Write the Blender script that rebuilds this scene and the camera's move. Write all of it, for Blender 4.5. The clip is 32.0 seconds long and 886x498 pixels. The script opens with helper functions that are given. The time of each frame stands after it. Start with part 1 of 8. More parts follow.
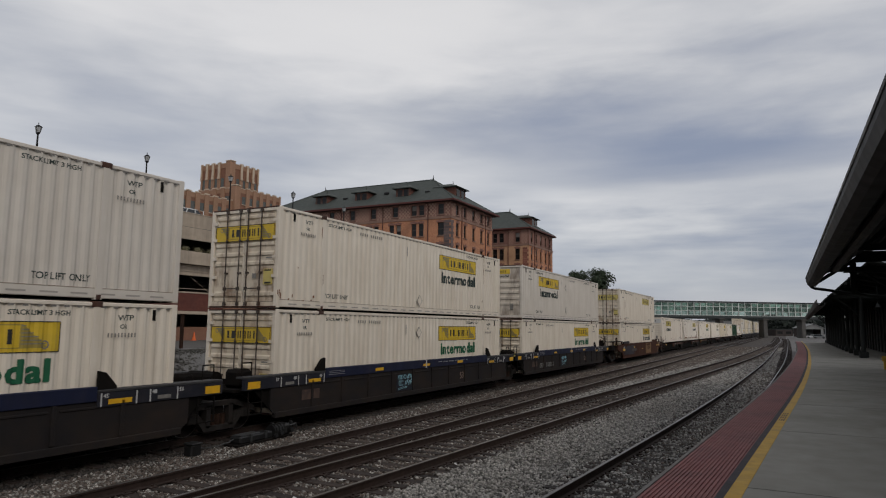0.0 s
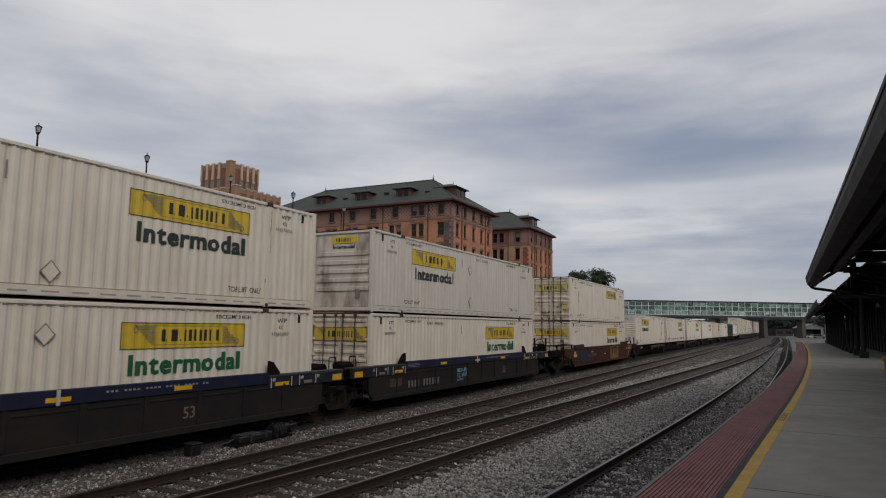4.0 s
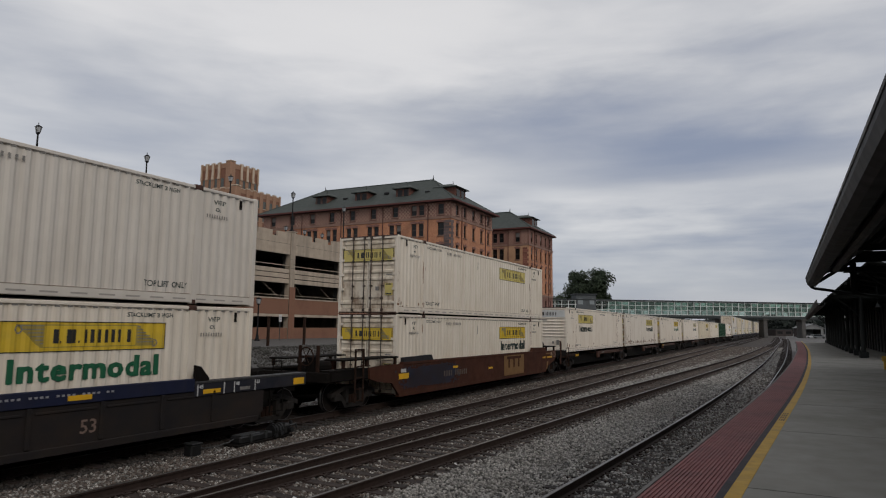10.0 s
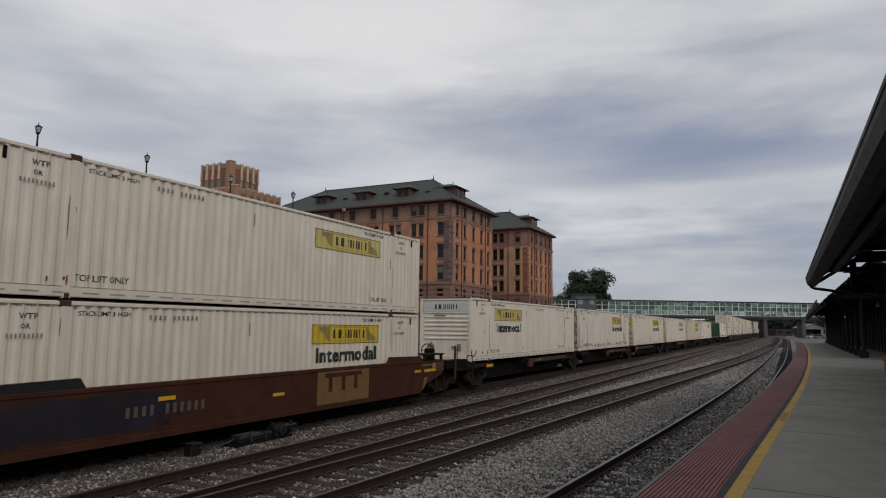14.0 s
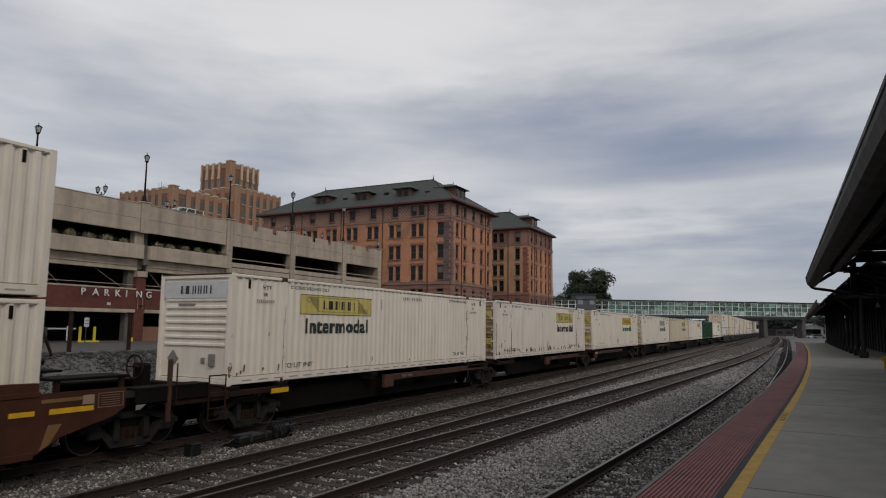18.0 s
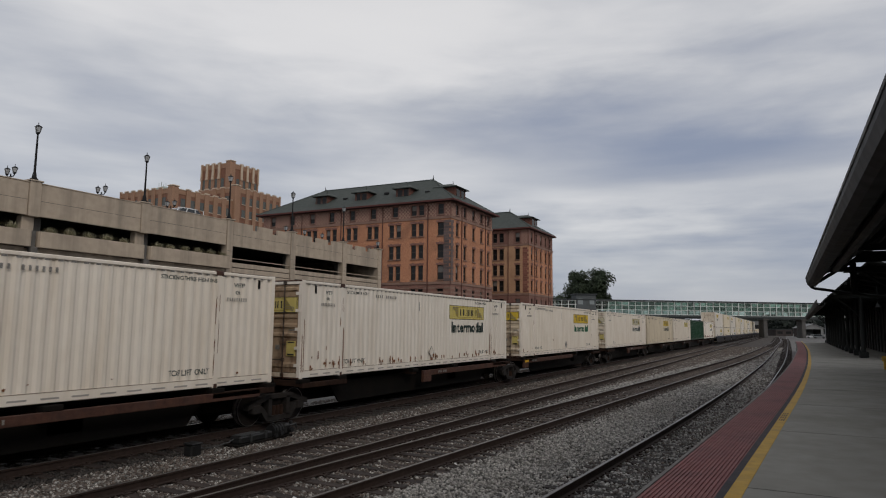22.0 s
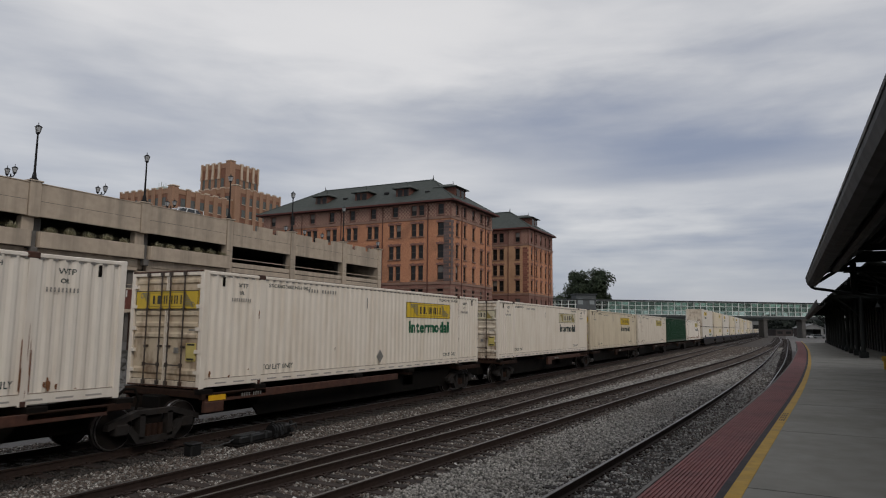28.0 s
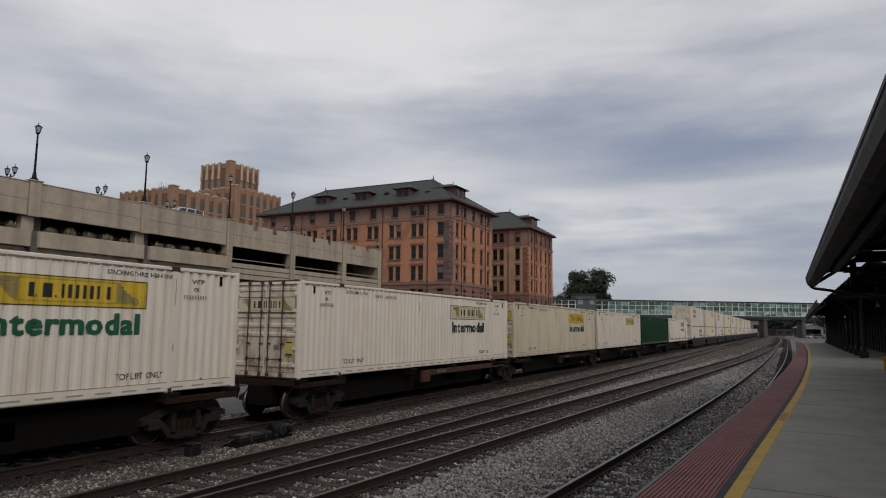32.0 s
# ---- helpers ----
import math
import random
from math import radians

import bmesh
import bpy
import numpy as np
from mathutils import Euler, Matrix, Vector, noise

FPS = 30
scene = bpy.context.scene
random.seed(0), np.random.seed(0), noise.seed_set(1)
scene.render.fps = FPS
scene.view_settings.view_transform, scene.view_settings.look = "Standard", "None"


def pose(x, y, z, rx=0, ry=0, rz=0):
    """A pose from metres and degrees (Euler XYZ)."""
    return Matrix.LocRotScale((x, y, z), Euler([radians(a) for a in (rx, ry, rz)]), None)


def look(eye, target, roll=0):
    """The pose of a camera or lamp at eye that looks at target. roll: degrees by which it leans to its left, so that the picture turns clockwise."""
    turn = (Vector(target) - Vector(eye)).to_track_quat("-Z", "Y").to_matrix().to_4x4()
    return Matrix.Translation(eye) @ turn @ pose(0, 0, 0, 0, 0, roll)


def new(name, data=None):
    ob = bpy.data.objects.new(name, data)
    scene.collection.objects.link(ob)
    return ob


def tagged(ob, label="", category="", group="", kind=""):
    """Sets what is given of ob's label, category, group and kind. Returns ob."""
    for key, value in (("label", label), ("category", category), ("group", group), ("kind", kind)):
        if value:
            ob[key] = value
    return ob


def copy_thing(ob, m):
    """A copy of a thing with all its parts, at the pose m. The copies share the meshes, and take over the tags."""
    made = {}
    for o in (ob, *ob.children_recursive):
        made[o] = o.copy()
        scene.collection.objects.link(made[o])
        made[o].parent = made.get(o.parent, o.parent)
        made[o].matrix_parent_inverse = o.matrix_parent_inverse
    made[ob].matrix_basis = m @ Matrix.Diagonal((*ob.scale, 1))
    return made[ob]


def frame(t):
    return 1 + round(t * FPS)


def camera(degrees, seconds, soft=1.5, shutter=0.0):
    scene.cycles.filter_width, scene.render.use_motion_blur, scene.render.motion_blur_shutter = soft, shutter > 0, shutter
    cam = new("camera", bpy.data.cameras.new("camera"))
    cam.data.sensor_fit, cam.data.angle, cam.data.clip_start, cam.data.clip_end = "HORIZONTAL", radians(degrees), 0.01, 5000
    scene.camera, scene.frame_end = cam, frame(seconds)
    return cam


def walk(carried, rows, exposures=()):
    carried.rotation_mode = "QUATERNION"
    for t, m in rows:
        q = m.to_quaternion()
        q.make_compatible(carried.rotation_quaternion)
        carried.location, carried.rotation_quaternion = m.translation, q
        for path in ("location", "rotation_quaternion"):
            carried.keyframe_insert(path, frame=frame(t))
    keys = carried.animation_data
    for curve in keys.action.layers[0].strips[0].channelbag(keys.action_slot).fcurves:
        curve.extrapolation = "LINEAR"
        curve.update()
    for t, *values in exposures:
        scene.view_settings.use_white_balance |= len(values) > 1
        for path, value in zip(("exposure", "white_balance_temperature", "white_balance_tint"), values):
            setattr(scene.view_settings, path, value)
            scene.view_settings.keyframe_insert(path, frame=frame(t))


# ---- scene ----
cam = camera(67.59, 32.0, soft=1.1, shutter=0.2)
EYE = Vector((0.0, 0.0, 2.759))
AIM = EYE + Vector((0.88112, 0.45837, 0.11597))
walk(cam, [(0.0, look(EYE, AIM, 0.657)), (32.0, look(EYE, AIM, 0.657))], exposures=[(0.0, 0.0), (32.0, 0.0)])

# ---- world and sun: a bright overcast day ----
def build_world():
    w = bpy.data.worlds.new("overcast_sky")
    scene.world = w
    w.use_nodes = True
    nt = w.node_tree
    nt.nodes.clear()
    N, L = nt.nodes.new, nt.links.new
    out, bg = N("ShaderNodeOutputWorld"), N("ShaderNodeBackground")
    tc, sep = N("ShaderNodeTexCoord"), N("ShaderNodeSeparateXYZ")
    L(tc.outputs["Generated"], sep.inputs[0])

    def math_node(op, a, b=None, clamp=False):
        m = N("ShaderNodeMath")
        m.operation, m.use_clamp = op, clamp
        for i, v in enumerate((a, b)):
            if v is None:
                continue
            if isinstance(v, (int, float)):
                m.inputs[i].default_value = v
            else:
                L(v, m.inputs[i])
        return m.outputs[0]

    # soft cloud: noise over the directions, drawn out along the horizon
    mp = N("ShaderNodeMapping")
    mp.inputs["Scale"].default_value = (1.0, 1.0, 4.2)
    L(tc.outputs["Generated"], mp.inputs[0])

    def noise_node(scale, detail, rough, dist):
        n = N("ShaderNodeTexNoise")
        n.inputs["Scale"].default_value, n.inputs["Detail"].default_value = scale, detail
        n.inputs["Roughness"].default_value, n.inputs["Distortion"].default_value = rough, dist
        L(mp.outputs[0], n.inputs["Vector"])
        return n.outputs[0]

    big, fine = noise_node(2.1, 3.0, 0.45, 0.2), noise_node(5.0, 6.0, 0.52, 0.2)
    cloud = math_node("ADD", math_node("ADD", math_node("MULTIPLY", big, 0.30), math_node("MULTIPLY", fine, 0.22)), 0.275)
    low = N("ShaderNodeMapping")
    low.inputs["Scale"].default_value = (2.2, 2.2, 22.0)
    L(tc.outputs["Generated"], low.inputs[0])
    streak = N("ShaderNodeTexNoise")
    streak.inputs["Scale"].default_value, streak.inputs["Detail"].default_value = 1.6, 5.0
    L(low.outputs[0], streak.inputs["Vector"])
    near_low = math_node("POWER", 2.718, math_node("MULTIPLY", math_node("ABSOLUTE", math_node("SUBTRACT", sep.outputs[2], 0.13)), -14.0))
    cloud = math_node("ADD", cloud, math_node("MULTIPLY", math_node("MULTIPLY", math_node("SUBTRACT", streak.outputs[0], 0.5), near_low), 0.48))
    # cloud banks: broad soft swells by bearing and height, frayed by the fine cloud
    bearing = math_node("ARCTAN2", sep.outputs[1], sep.outputs[0])
    height = math_node("ADD", math_node("ARCSINE", sep.outputs[2]), math_node("MULTIPLY", math_node("SUBTRACT", fine, 0.5), 0.07))
    for b0, sb, h0, sh, amount in ((0.62, 0.34, 0.43, 0.11, 0.18), (0.06, 0.30, 0.245, 0.034, -0.18), (0.13, 0.30, 0.182, 0.026, 0.06), (0.34, 0.22, 0.300, 0.050, -0.08),
                                   (0.13, 0.32, 0.305, 0.062, -0.09), (0.92, 0.24, 0.265, 0.060, -0.04), (0.10, 0.45, 0.080, 0.070, -0.17), (0.05, 0.25, 0.43, 0.06, 0.04)):
        du = math_node("DIVIDE", math_node("SUBTRACT", bearing, b0), sb)
        dv = math_node("DIVIDE", math_node("SUBTRACT", height, h0), sh)
        q = math_node("ADD", math_node("MULTIPLY", du, du), math_node("MULTIPLY", dv, dv))
        swell = math_node("POWER", 2.718, math_node("MULTIPLY", q, -1.0))
        cloud = math_node("ADD", cloud, math_node("MULTIPLY", swell, amount))
    ramp = N("ShaderNodeValToRGB")
    ramp.color_ramp.interpolation = "B_SPLINE"
    e = ramp.color_ramp.elements
    e[0].position, e[0].color = 0.30, (0.235, 0.275, 0.38, 1)
    e[1].position, e[1].color = 0.66, (0.80, 0.785, 0.78, 1)
    for p, c in ((0.43, (0.40, 0.42, 0.48, 1)), (0.53, (0.54, 0.55, 0.58, 1))):
        k = e.new(p)
        k.color = c
    L(cloud, ramp.inputs[0])
    sky = N("ShaderNodeTexSky")
    sky.sky_type, sky.sun_disc = "NISHITA", False
    sky.sun_elevation, sky.sun_rotation = radians(37), radians(214)
    dim = N("ShaderNodeVectorMath")
    dim.operation = "SCALE"
    L(sky.outputs[0], dim.inputs[0])
    dim.inputs["Scale"].default_value = 0.10
    mix = N("ShaderNodeMix")
    mix.data_type = "RGBA"
    mix.inputs[0].default_value = 0.90
    L(dim.outputs[0], mix.inputs[6])
    L(ramp.outputs[0], mix.inputs[7])
    L(mix.outputs[2], bg.inputs[0])
    bg.inputs[1].default_value = 1.0
    L(bg.outputs[0], out.inputs[0])


build_world()
sun = new("sun", bpy.data.lights.new("sun", "SUN"))
sun.data.energy, sun.data.angle, sun.data.color = 0.80, radians(16), (1.0, 0.91, 0.80)
sun.matrix_world = look((0, 0, 0), (0.46, 0.68, -0.62))

# ---- materials ----
MATS = {}


def mat(name, c1, c2=None, scale=3.0, rough=0.75, metal=0.0, bump=0.15, bscale=40.0, stain=None, amount=0.35, sscale=0.6,
        stretch=(1, 1, 1), spread=0.0, spec=0.4, edge=0.2):
    """A worn surface: two tones mixed by fine grain, broad stains over it, fine relief. stretch draws the stains out."""
    if name in MATS:
        return MATS[name]
    m = bpy.data.materials.new(name)
    MATS[name] = m
    m.use_nodes = True
    nt = m.node_tree
    b = nt.nodes["Principled BSDF"]
    N, L = nt.nodes.new, nt.links.new
    c2 = c2 or tuple(v * 0.78 for v in c1)
    stain = stain or tuple(v * 0.55 for v in c1)
    tc = N("ShaderNodeTexCoord")
    src = tc.outputs["Object"]
    n1 = N("ShaderNodeTexNoise")
    n1.inputs["Scale"].default_value, n1.inputs["Detail"].default_value = scale, 6
    L(src, n1.inputs["Vector"])
    r1 = N("ShaderNodeMapRange")
    r1.inputs[1].default_value, r1.inputs[2].default_value = 0.5 - edge, 0.5 + edge
    L(n1.outputs[0], r1.inputs[0])
    mix1 = N("ShaderNodeMix")
    mix1.data_type = "RGBA"
    mix1.inputs[6].default_value, mix1.inputs[7].default_value = (*c1, 1), (*c2, 1)
    L(r1.outputs[0], mix1.inputs[0])
    mp = N("ShaderNodeMapping")
    mp.inputs["Scale"].default_value = stretch
    L(src, mp.inputs[0])
    n2 = N("ShaderNodeTexNoise")
    n2.inputs["Scale"].default_value, n2.inputs["Detail"].default_value = sscale, 4
    n2.inputs["Roughness"].default_value = 0.6
    L(mp.outputs[0], n2.inputs["Vector"])
    r2 = N("ShaderNodeMapRange")
    r2.inputs[1].default_value, r2.inputs[2].default_value = 0.47, 0.72
    r2.inputs[4].default_value = amount
    L(n2.outputs[0], r2.inputs[0])
    mix2 = N("ShaderNodeMix")
    mix2.data_type = "RGBA"
    mix2.inputs[7].default_value = (*stain, 1)
    L(r2.outputs[0], mix2.inputs[0])
    L(mix1.outputs[2], mix2.inputs[6])
    last = mix2.outputs[2]
    if spread:
        oi = N("ShaderNodeObjectInfo")
        geo = N("ShaderNodeNewGeometry")
        add = N("ShaderNodeMath")
        add.operation = "ADD"
        L(oi.outputs["Random"], add.inputs[0])
        L(geo.outputs["Random Per Island"], add.inputs[1])
        fr = N("ShaderNodeMath")
        fr.operation = "FRACT"
        L(add.outputs[0], fr.inputs[0])
        rr = N("ShaderNodeMapRange")
        rr.inputs[3].default_value, rr.inputs[4].default_value = 1 - spread, 1 + spread
        L(fr.outputs[0], rr.inputs[0])
        sc = N("ShaderNodeVectorMath")
        sc.operation = "SCALE"
        L(last, sc.inputs[0])
        L(rr.outputs[0], sc.inputs["Scale"])
        last = sc.outputs[0]
    L(last, b.inputs["Base Color"])
    b.inputs["Metallic"].default_value = metal
    b.inputs["Specular IOR Level"].default_value = spec
    rr = N("ShaderNodeMapRange")
    rr.inputs[3].default_value, rr.inputs[4].default_value = max(rough - 0.12, 0.02), min(rough + 0.12, 1)
    L(n1.outputs[0], rr.inputs[0])
    L(rr.outputs[0], b.inputs["Roughness"])
    if bump:
        n3 = N("ShaderNodeTexNoise")
        n3.inputs["Scale"].default_value, n3.inputs["Detail"].default_value = bscale, 4
        L(src, n3.inputs["Vector"])
        bp = N("ShaderNodeBump")
        bp.inputs["Strength"].default_value, bp.inputs["Distance"].default_value = bump, 0.02
        L(n3.outputs[0], bp.inputs["Height"])
        L(bp.outputs[0], b.inputs["Normal"])
    return m


def glass_mat(name, tint, rough=0.05, spec=0.6):
    m = bpy.data.materials.new(name)
    m.use_nodes = True
    b = m.node_tree.nodes["Principled BSDF"]
    b.inputs["Base Color"].default_value = (*tint, 1)
    b.inputs["Roughness"].default_value = rough
    b.inputs["Specular IOR Level"].default_value = spec
    return m


WHITE = mat("container_white", (0.81, 0.745, 0.655), (0.755, 0.685, 0.59), 1.2, 0.5, bump=0.03, stain=(0.50, 0.39, 0.27), amount=0.30, sscale=1.6, stretch=(2.2, 2.2, 0.25))
CREAM = mat("container_off_white", (0.755, 0.69, 0.595), (0.695, 0.63, 0.535), 1.2, 0.55, bump=0.03, stain=(0.44, 0.345, 0.24), amount=0.34, sscale=1.4, stretch=(2.2, 2.2, 0.25))
GREY_WHITE = mat("container_greyed_white", (0.65, 0.605, 0.545), (0.595, 0.55, 0.49), 1.2, 0.55, bump=0.03, stain=(0.40, 0.34, 0.27), amount=0.25, sscale=1.4, stretch=(2.2, 2.2, 0.25))
WHITE_B = mat("container_cream", (0.79, 0.735, 0.66), (0.735, 0.68, 0.60), 1.2, 0.55, bump=0.03, stain=(0.44, 0.35, 0.26), amount=0.36, sscale=1.2, stretch=(2.0, 2.0, 0.25))
TAN = mat("container_tan", (0.68, 0.60, 0.46), (0.61, 0.53, 0.40), 1.2, 0.55, bump=0.03, stain=(0.35, 0.27, 0.18), amount=0.4, sscale=1.0, stretch=(2.0, 2.0, 0.25))
GREEN = mat("container_green", (0.007, 0.046, 0.018), (0.006, 0.036, 0.015), 1.2, 0.6, bump=0.03, spec=0.2, amount=0.3, sscale=1.0, stretch=(2, 2, 0.3))
RUSTY = mat("rusty_steel", (0.085, 0.034, 0.020), (0.045, 0.02, 0.014), 6, 0.85, bump=0.3, bscale=30, stain=(0.05, 0.03, 0.025), amount=0.6, sscale=2)
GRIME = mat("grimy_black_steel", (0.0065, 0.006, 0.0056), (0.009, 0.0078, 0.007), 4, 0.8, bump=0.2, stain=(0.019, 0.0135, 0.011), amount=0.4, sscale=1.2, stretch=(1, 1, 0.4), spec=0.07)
BLUE = mat("faded_blue_paint", (0.012, 0.016, 0.044), (0.010, 0.013, 0.034), 3, 0.65, bump=0.05, spec=0.2, stain=(0.028, 0.026, 0.032), amount=0.5, sscale=1.2, stretch=(1, 1, 0.4))
BROWN = mat("oxide_brown_paint", (0.070, 0.026, 0.015), (0.052, 0.020, 0.012), 3, 0.8, bump=0.08, spec=0.15, stain=(0.032, 0.016, 0.012), amount=0.6, sscale=0.9, stretch=(1, 1, 0.4))
YELLOW = mat("sign_yellow", (0.66, 0.46, 0.035), (0.60, 0.41, 0.03), 5, 0.5, bump=0.02, stain=(0.42, 0.32, 0.06), amount=0.3, sscale=2)
PALE_YELLOW = mat("faded_sign_yellow", (0.60, 0.50, 0.16), (0.55, 0.45, 0.13), 5, 0.5, bump=0.02, stain=(0.42, 0.36, 0.16), amount=0.3, sscale=2)
BLEACHED = mat("bleached_sign_cream", (0.62, 0.57, 0.42), (0.56, 0.51, 0.36), 5, 0.5, bump=0.02, stain=(0.45, 0.40, 0.26), amount=0.3, sscale=2)
REFLECT = mat("reflector_yellow", (0.75, 0.42, 0.02), (0.65, 0.36, 0.02), 5, 0.4, bump=0.02, amount=0.3, sscale=3)
BLACK = mat("sign_black", (0.018, 0.018, 0.018), (0.03, 0.03, 0.028), 8, 0.5, bump=0.02)
LETTER_GREEN = mat("letter_green", (0.012, 0.12, 0.055), (0.015, 0.10, 0.05), 8, 0.5, bump=0.02)
LETTER_DARK = mat("letter_dark", (0.02, 0.035, 0.03), (0.03, 0.045, 0.04), 8, 0.5, bump=0.02)
LETTER_GREY = mat("letter_worn_grey", (0.16, 0.15, 0.14), (0.26, 0.25, 0.23), 14, 0.6, bump=0.02)
CHALK = mat("chalk_white_marking", (0.55, 0.55, 0.55), (0.42, 0.42, 0.42), 10, 0.6, bump=0.02)
GRAFFITI = mat("graffiti_pale_blue", (0.30, 0.52, 0.60), (0.22, 0.42, 0.5), 10, 0.6, bump=0.02)
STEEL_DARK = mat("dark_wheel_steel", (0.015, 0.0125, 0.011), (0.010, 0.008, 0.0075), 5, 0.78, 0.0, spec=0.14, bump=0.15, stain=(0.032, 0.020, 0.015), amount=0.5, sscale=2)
RAIL_SIDE = mat("rusty_rail", (0.032, 0.018, 0.013), (0.022, 0.013, 0.010), 8, 0.85, bump=0.2, stain=(0.03, 0.02, 0.018), amount=0.5, sscale=0.8)
RAIL_HEAD = mat("worn_rail_head", (0.16, 0.15, 0.145), (0.11, 0.095, 0.085), 3, 0.38, 0.85, bump=0.02, stain=(0.05, 0.035, 0.03), amount=0.5, sscale=0.5)
TIE = mat("creosote_tie", (0.017, 0.0115, 0.0095), (0.026, 0.0175, 0.0145), 5, 0.9, bump=0.5, bscale=18, stain=(0.055, 0.043, 0.036), amount=0.3, sscale=1.6, stretch=(3, 0.5, 1), spread=0.4)
BALLAST = mat("ballast_bed", (0.15, 0.145, 0.14), (0.09, 0.087, 0.085), 14, 0.95, bump=1.0, bscale=16, stain=(0.055, 0.047, 0.042), amount=0.55, sscale=0.35)
STONE = mat("ballast_stone", (0.305, 0.292, 0.27), (0.198, 0.19, 0.177), 9, 0.9, bump=0.2, stain=(0.13, 0.115, 0.10), amount=0.5, sscale=0.35, spread=0.7)
STONE_DIRTY = mat("dirty_ballast_stone", (0.122, 0.098, 0.083), (0.072, 0.058, 0.050), 9, 0.95, bump=0.2, stain=(0.08, 0.062, 0.052), amount=0.6, sscale=0.6, spread=0.5)
# near-black stones, used for the strip under the train
STONE_BLACK = mat("black_ballast_stone", (0.06, 0.052, 0.046), (0.035, 0.03, 0.027), 9, 0.9, bump=0.2, stain=(0.02, 0.018, 0.016), amount=0.6, sscale=0.6, spread=0.4)
BED_DIRTY = mat("dirty_track_bed", (0.055, 0.044, 0.037), (0.032, 0.026, 0.022), 14, 0.95, bump=1.0, bscale=16, amount=0.5, sscale=0.5)
BED_BLACK = mat("black_track_bed", (0.025, 0.022, 0.02), (0.017, 0.015, 0.014), 14, 0.95, bump=1.0, bscale=16, amount=0.5, sscale=0.5)
CONCRETE = mat("platform_concrete", (0.285, 0.275, 0.245), (0.245, 0.235, 0.21), 3, 0.85, bump=0.12, bscale=60, stain=(0.15, 0.145, 0.125), amount=0.55, sscale=0.6, spec=0.15)
EDGE_CONCRETE = mat("edge_concrete", (0.19, 0.175, 0.16), (0.14, 0.13, 0.12), 5, 0.85, bump=0.2, stain=(0.12, 0.11, 0.10), amount=0.5, sscale=1)
TACTILE = mat("red_tactile_strip", (0.22, 0.078, 0.072), (0.185, 0.066, 0.062), 6, 0.75, bump=0.1, stain=(0.09, 0.045, 0.045), amount=0.5, sscale=0.8)
TACTILE_GAP = mat("dark_platform_band", (0.030, 0.025, 0.029), (0.022, 0.019, 0.022), 6, 0.8, bump=0.1)
LINE_YELLOW = mat("platform_line_yellow", (0.50, 0.30, 0.035), (0.42, 0.25, 0.03), 6, 0.7, bump=0.08, stain=(0.2, 0.15, 0.07), amount=0.55, sscale=2.5)
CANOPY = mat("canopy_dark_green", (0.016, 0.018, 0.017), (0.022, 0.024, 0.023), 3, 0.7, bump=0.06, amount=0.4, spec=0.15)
GUTTER = mat("gutter_grey_metal", (0.055, 0.057, 0.057), (0.04, 0.041, 0.042), 3, 0.5, 0.2, bump=0.04, amount=0.4, sscale=0.7)
DARK_RUST = mat("dark_rust_steel", (0.036, 0.019, 0.013), (0.022, 0.013, 0.010), 6, 0.85, bump=0.2, spec=0.1)
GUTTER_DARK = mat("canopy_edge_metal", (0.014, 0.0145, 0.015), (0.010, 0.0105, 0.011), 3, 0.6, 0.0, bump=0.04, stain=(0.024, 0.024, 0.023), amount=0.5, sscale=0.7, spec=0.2)
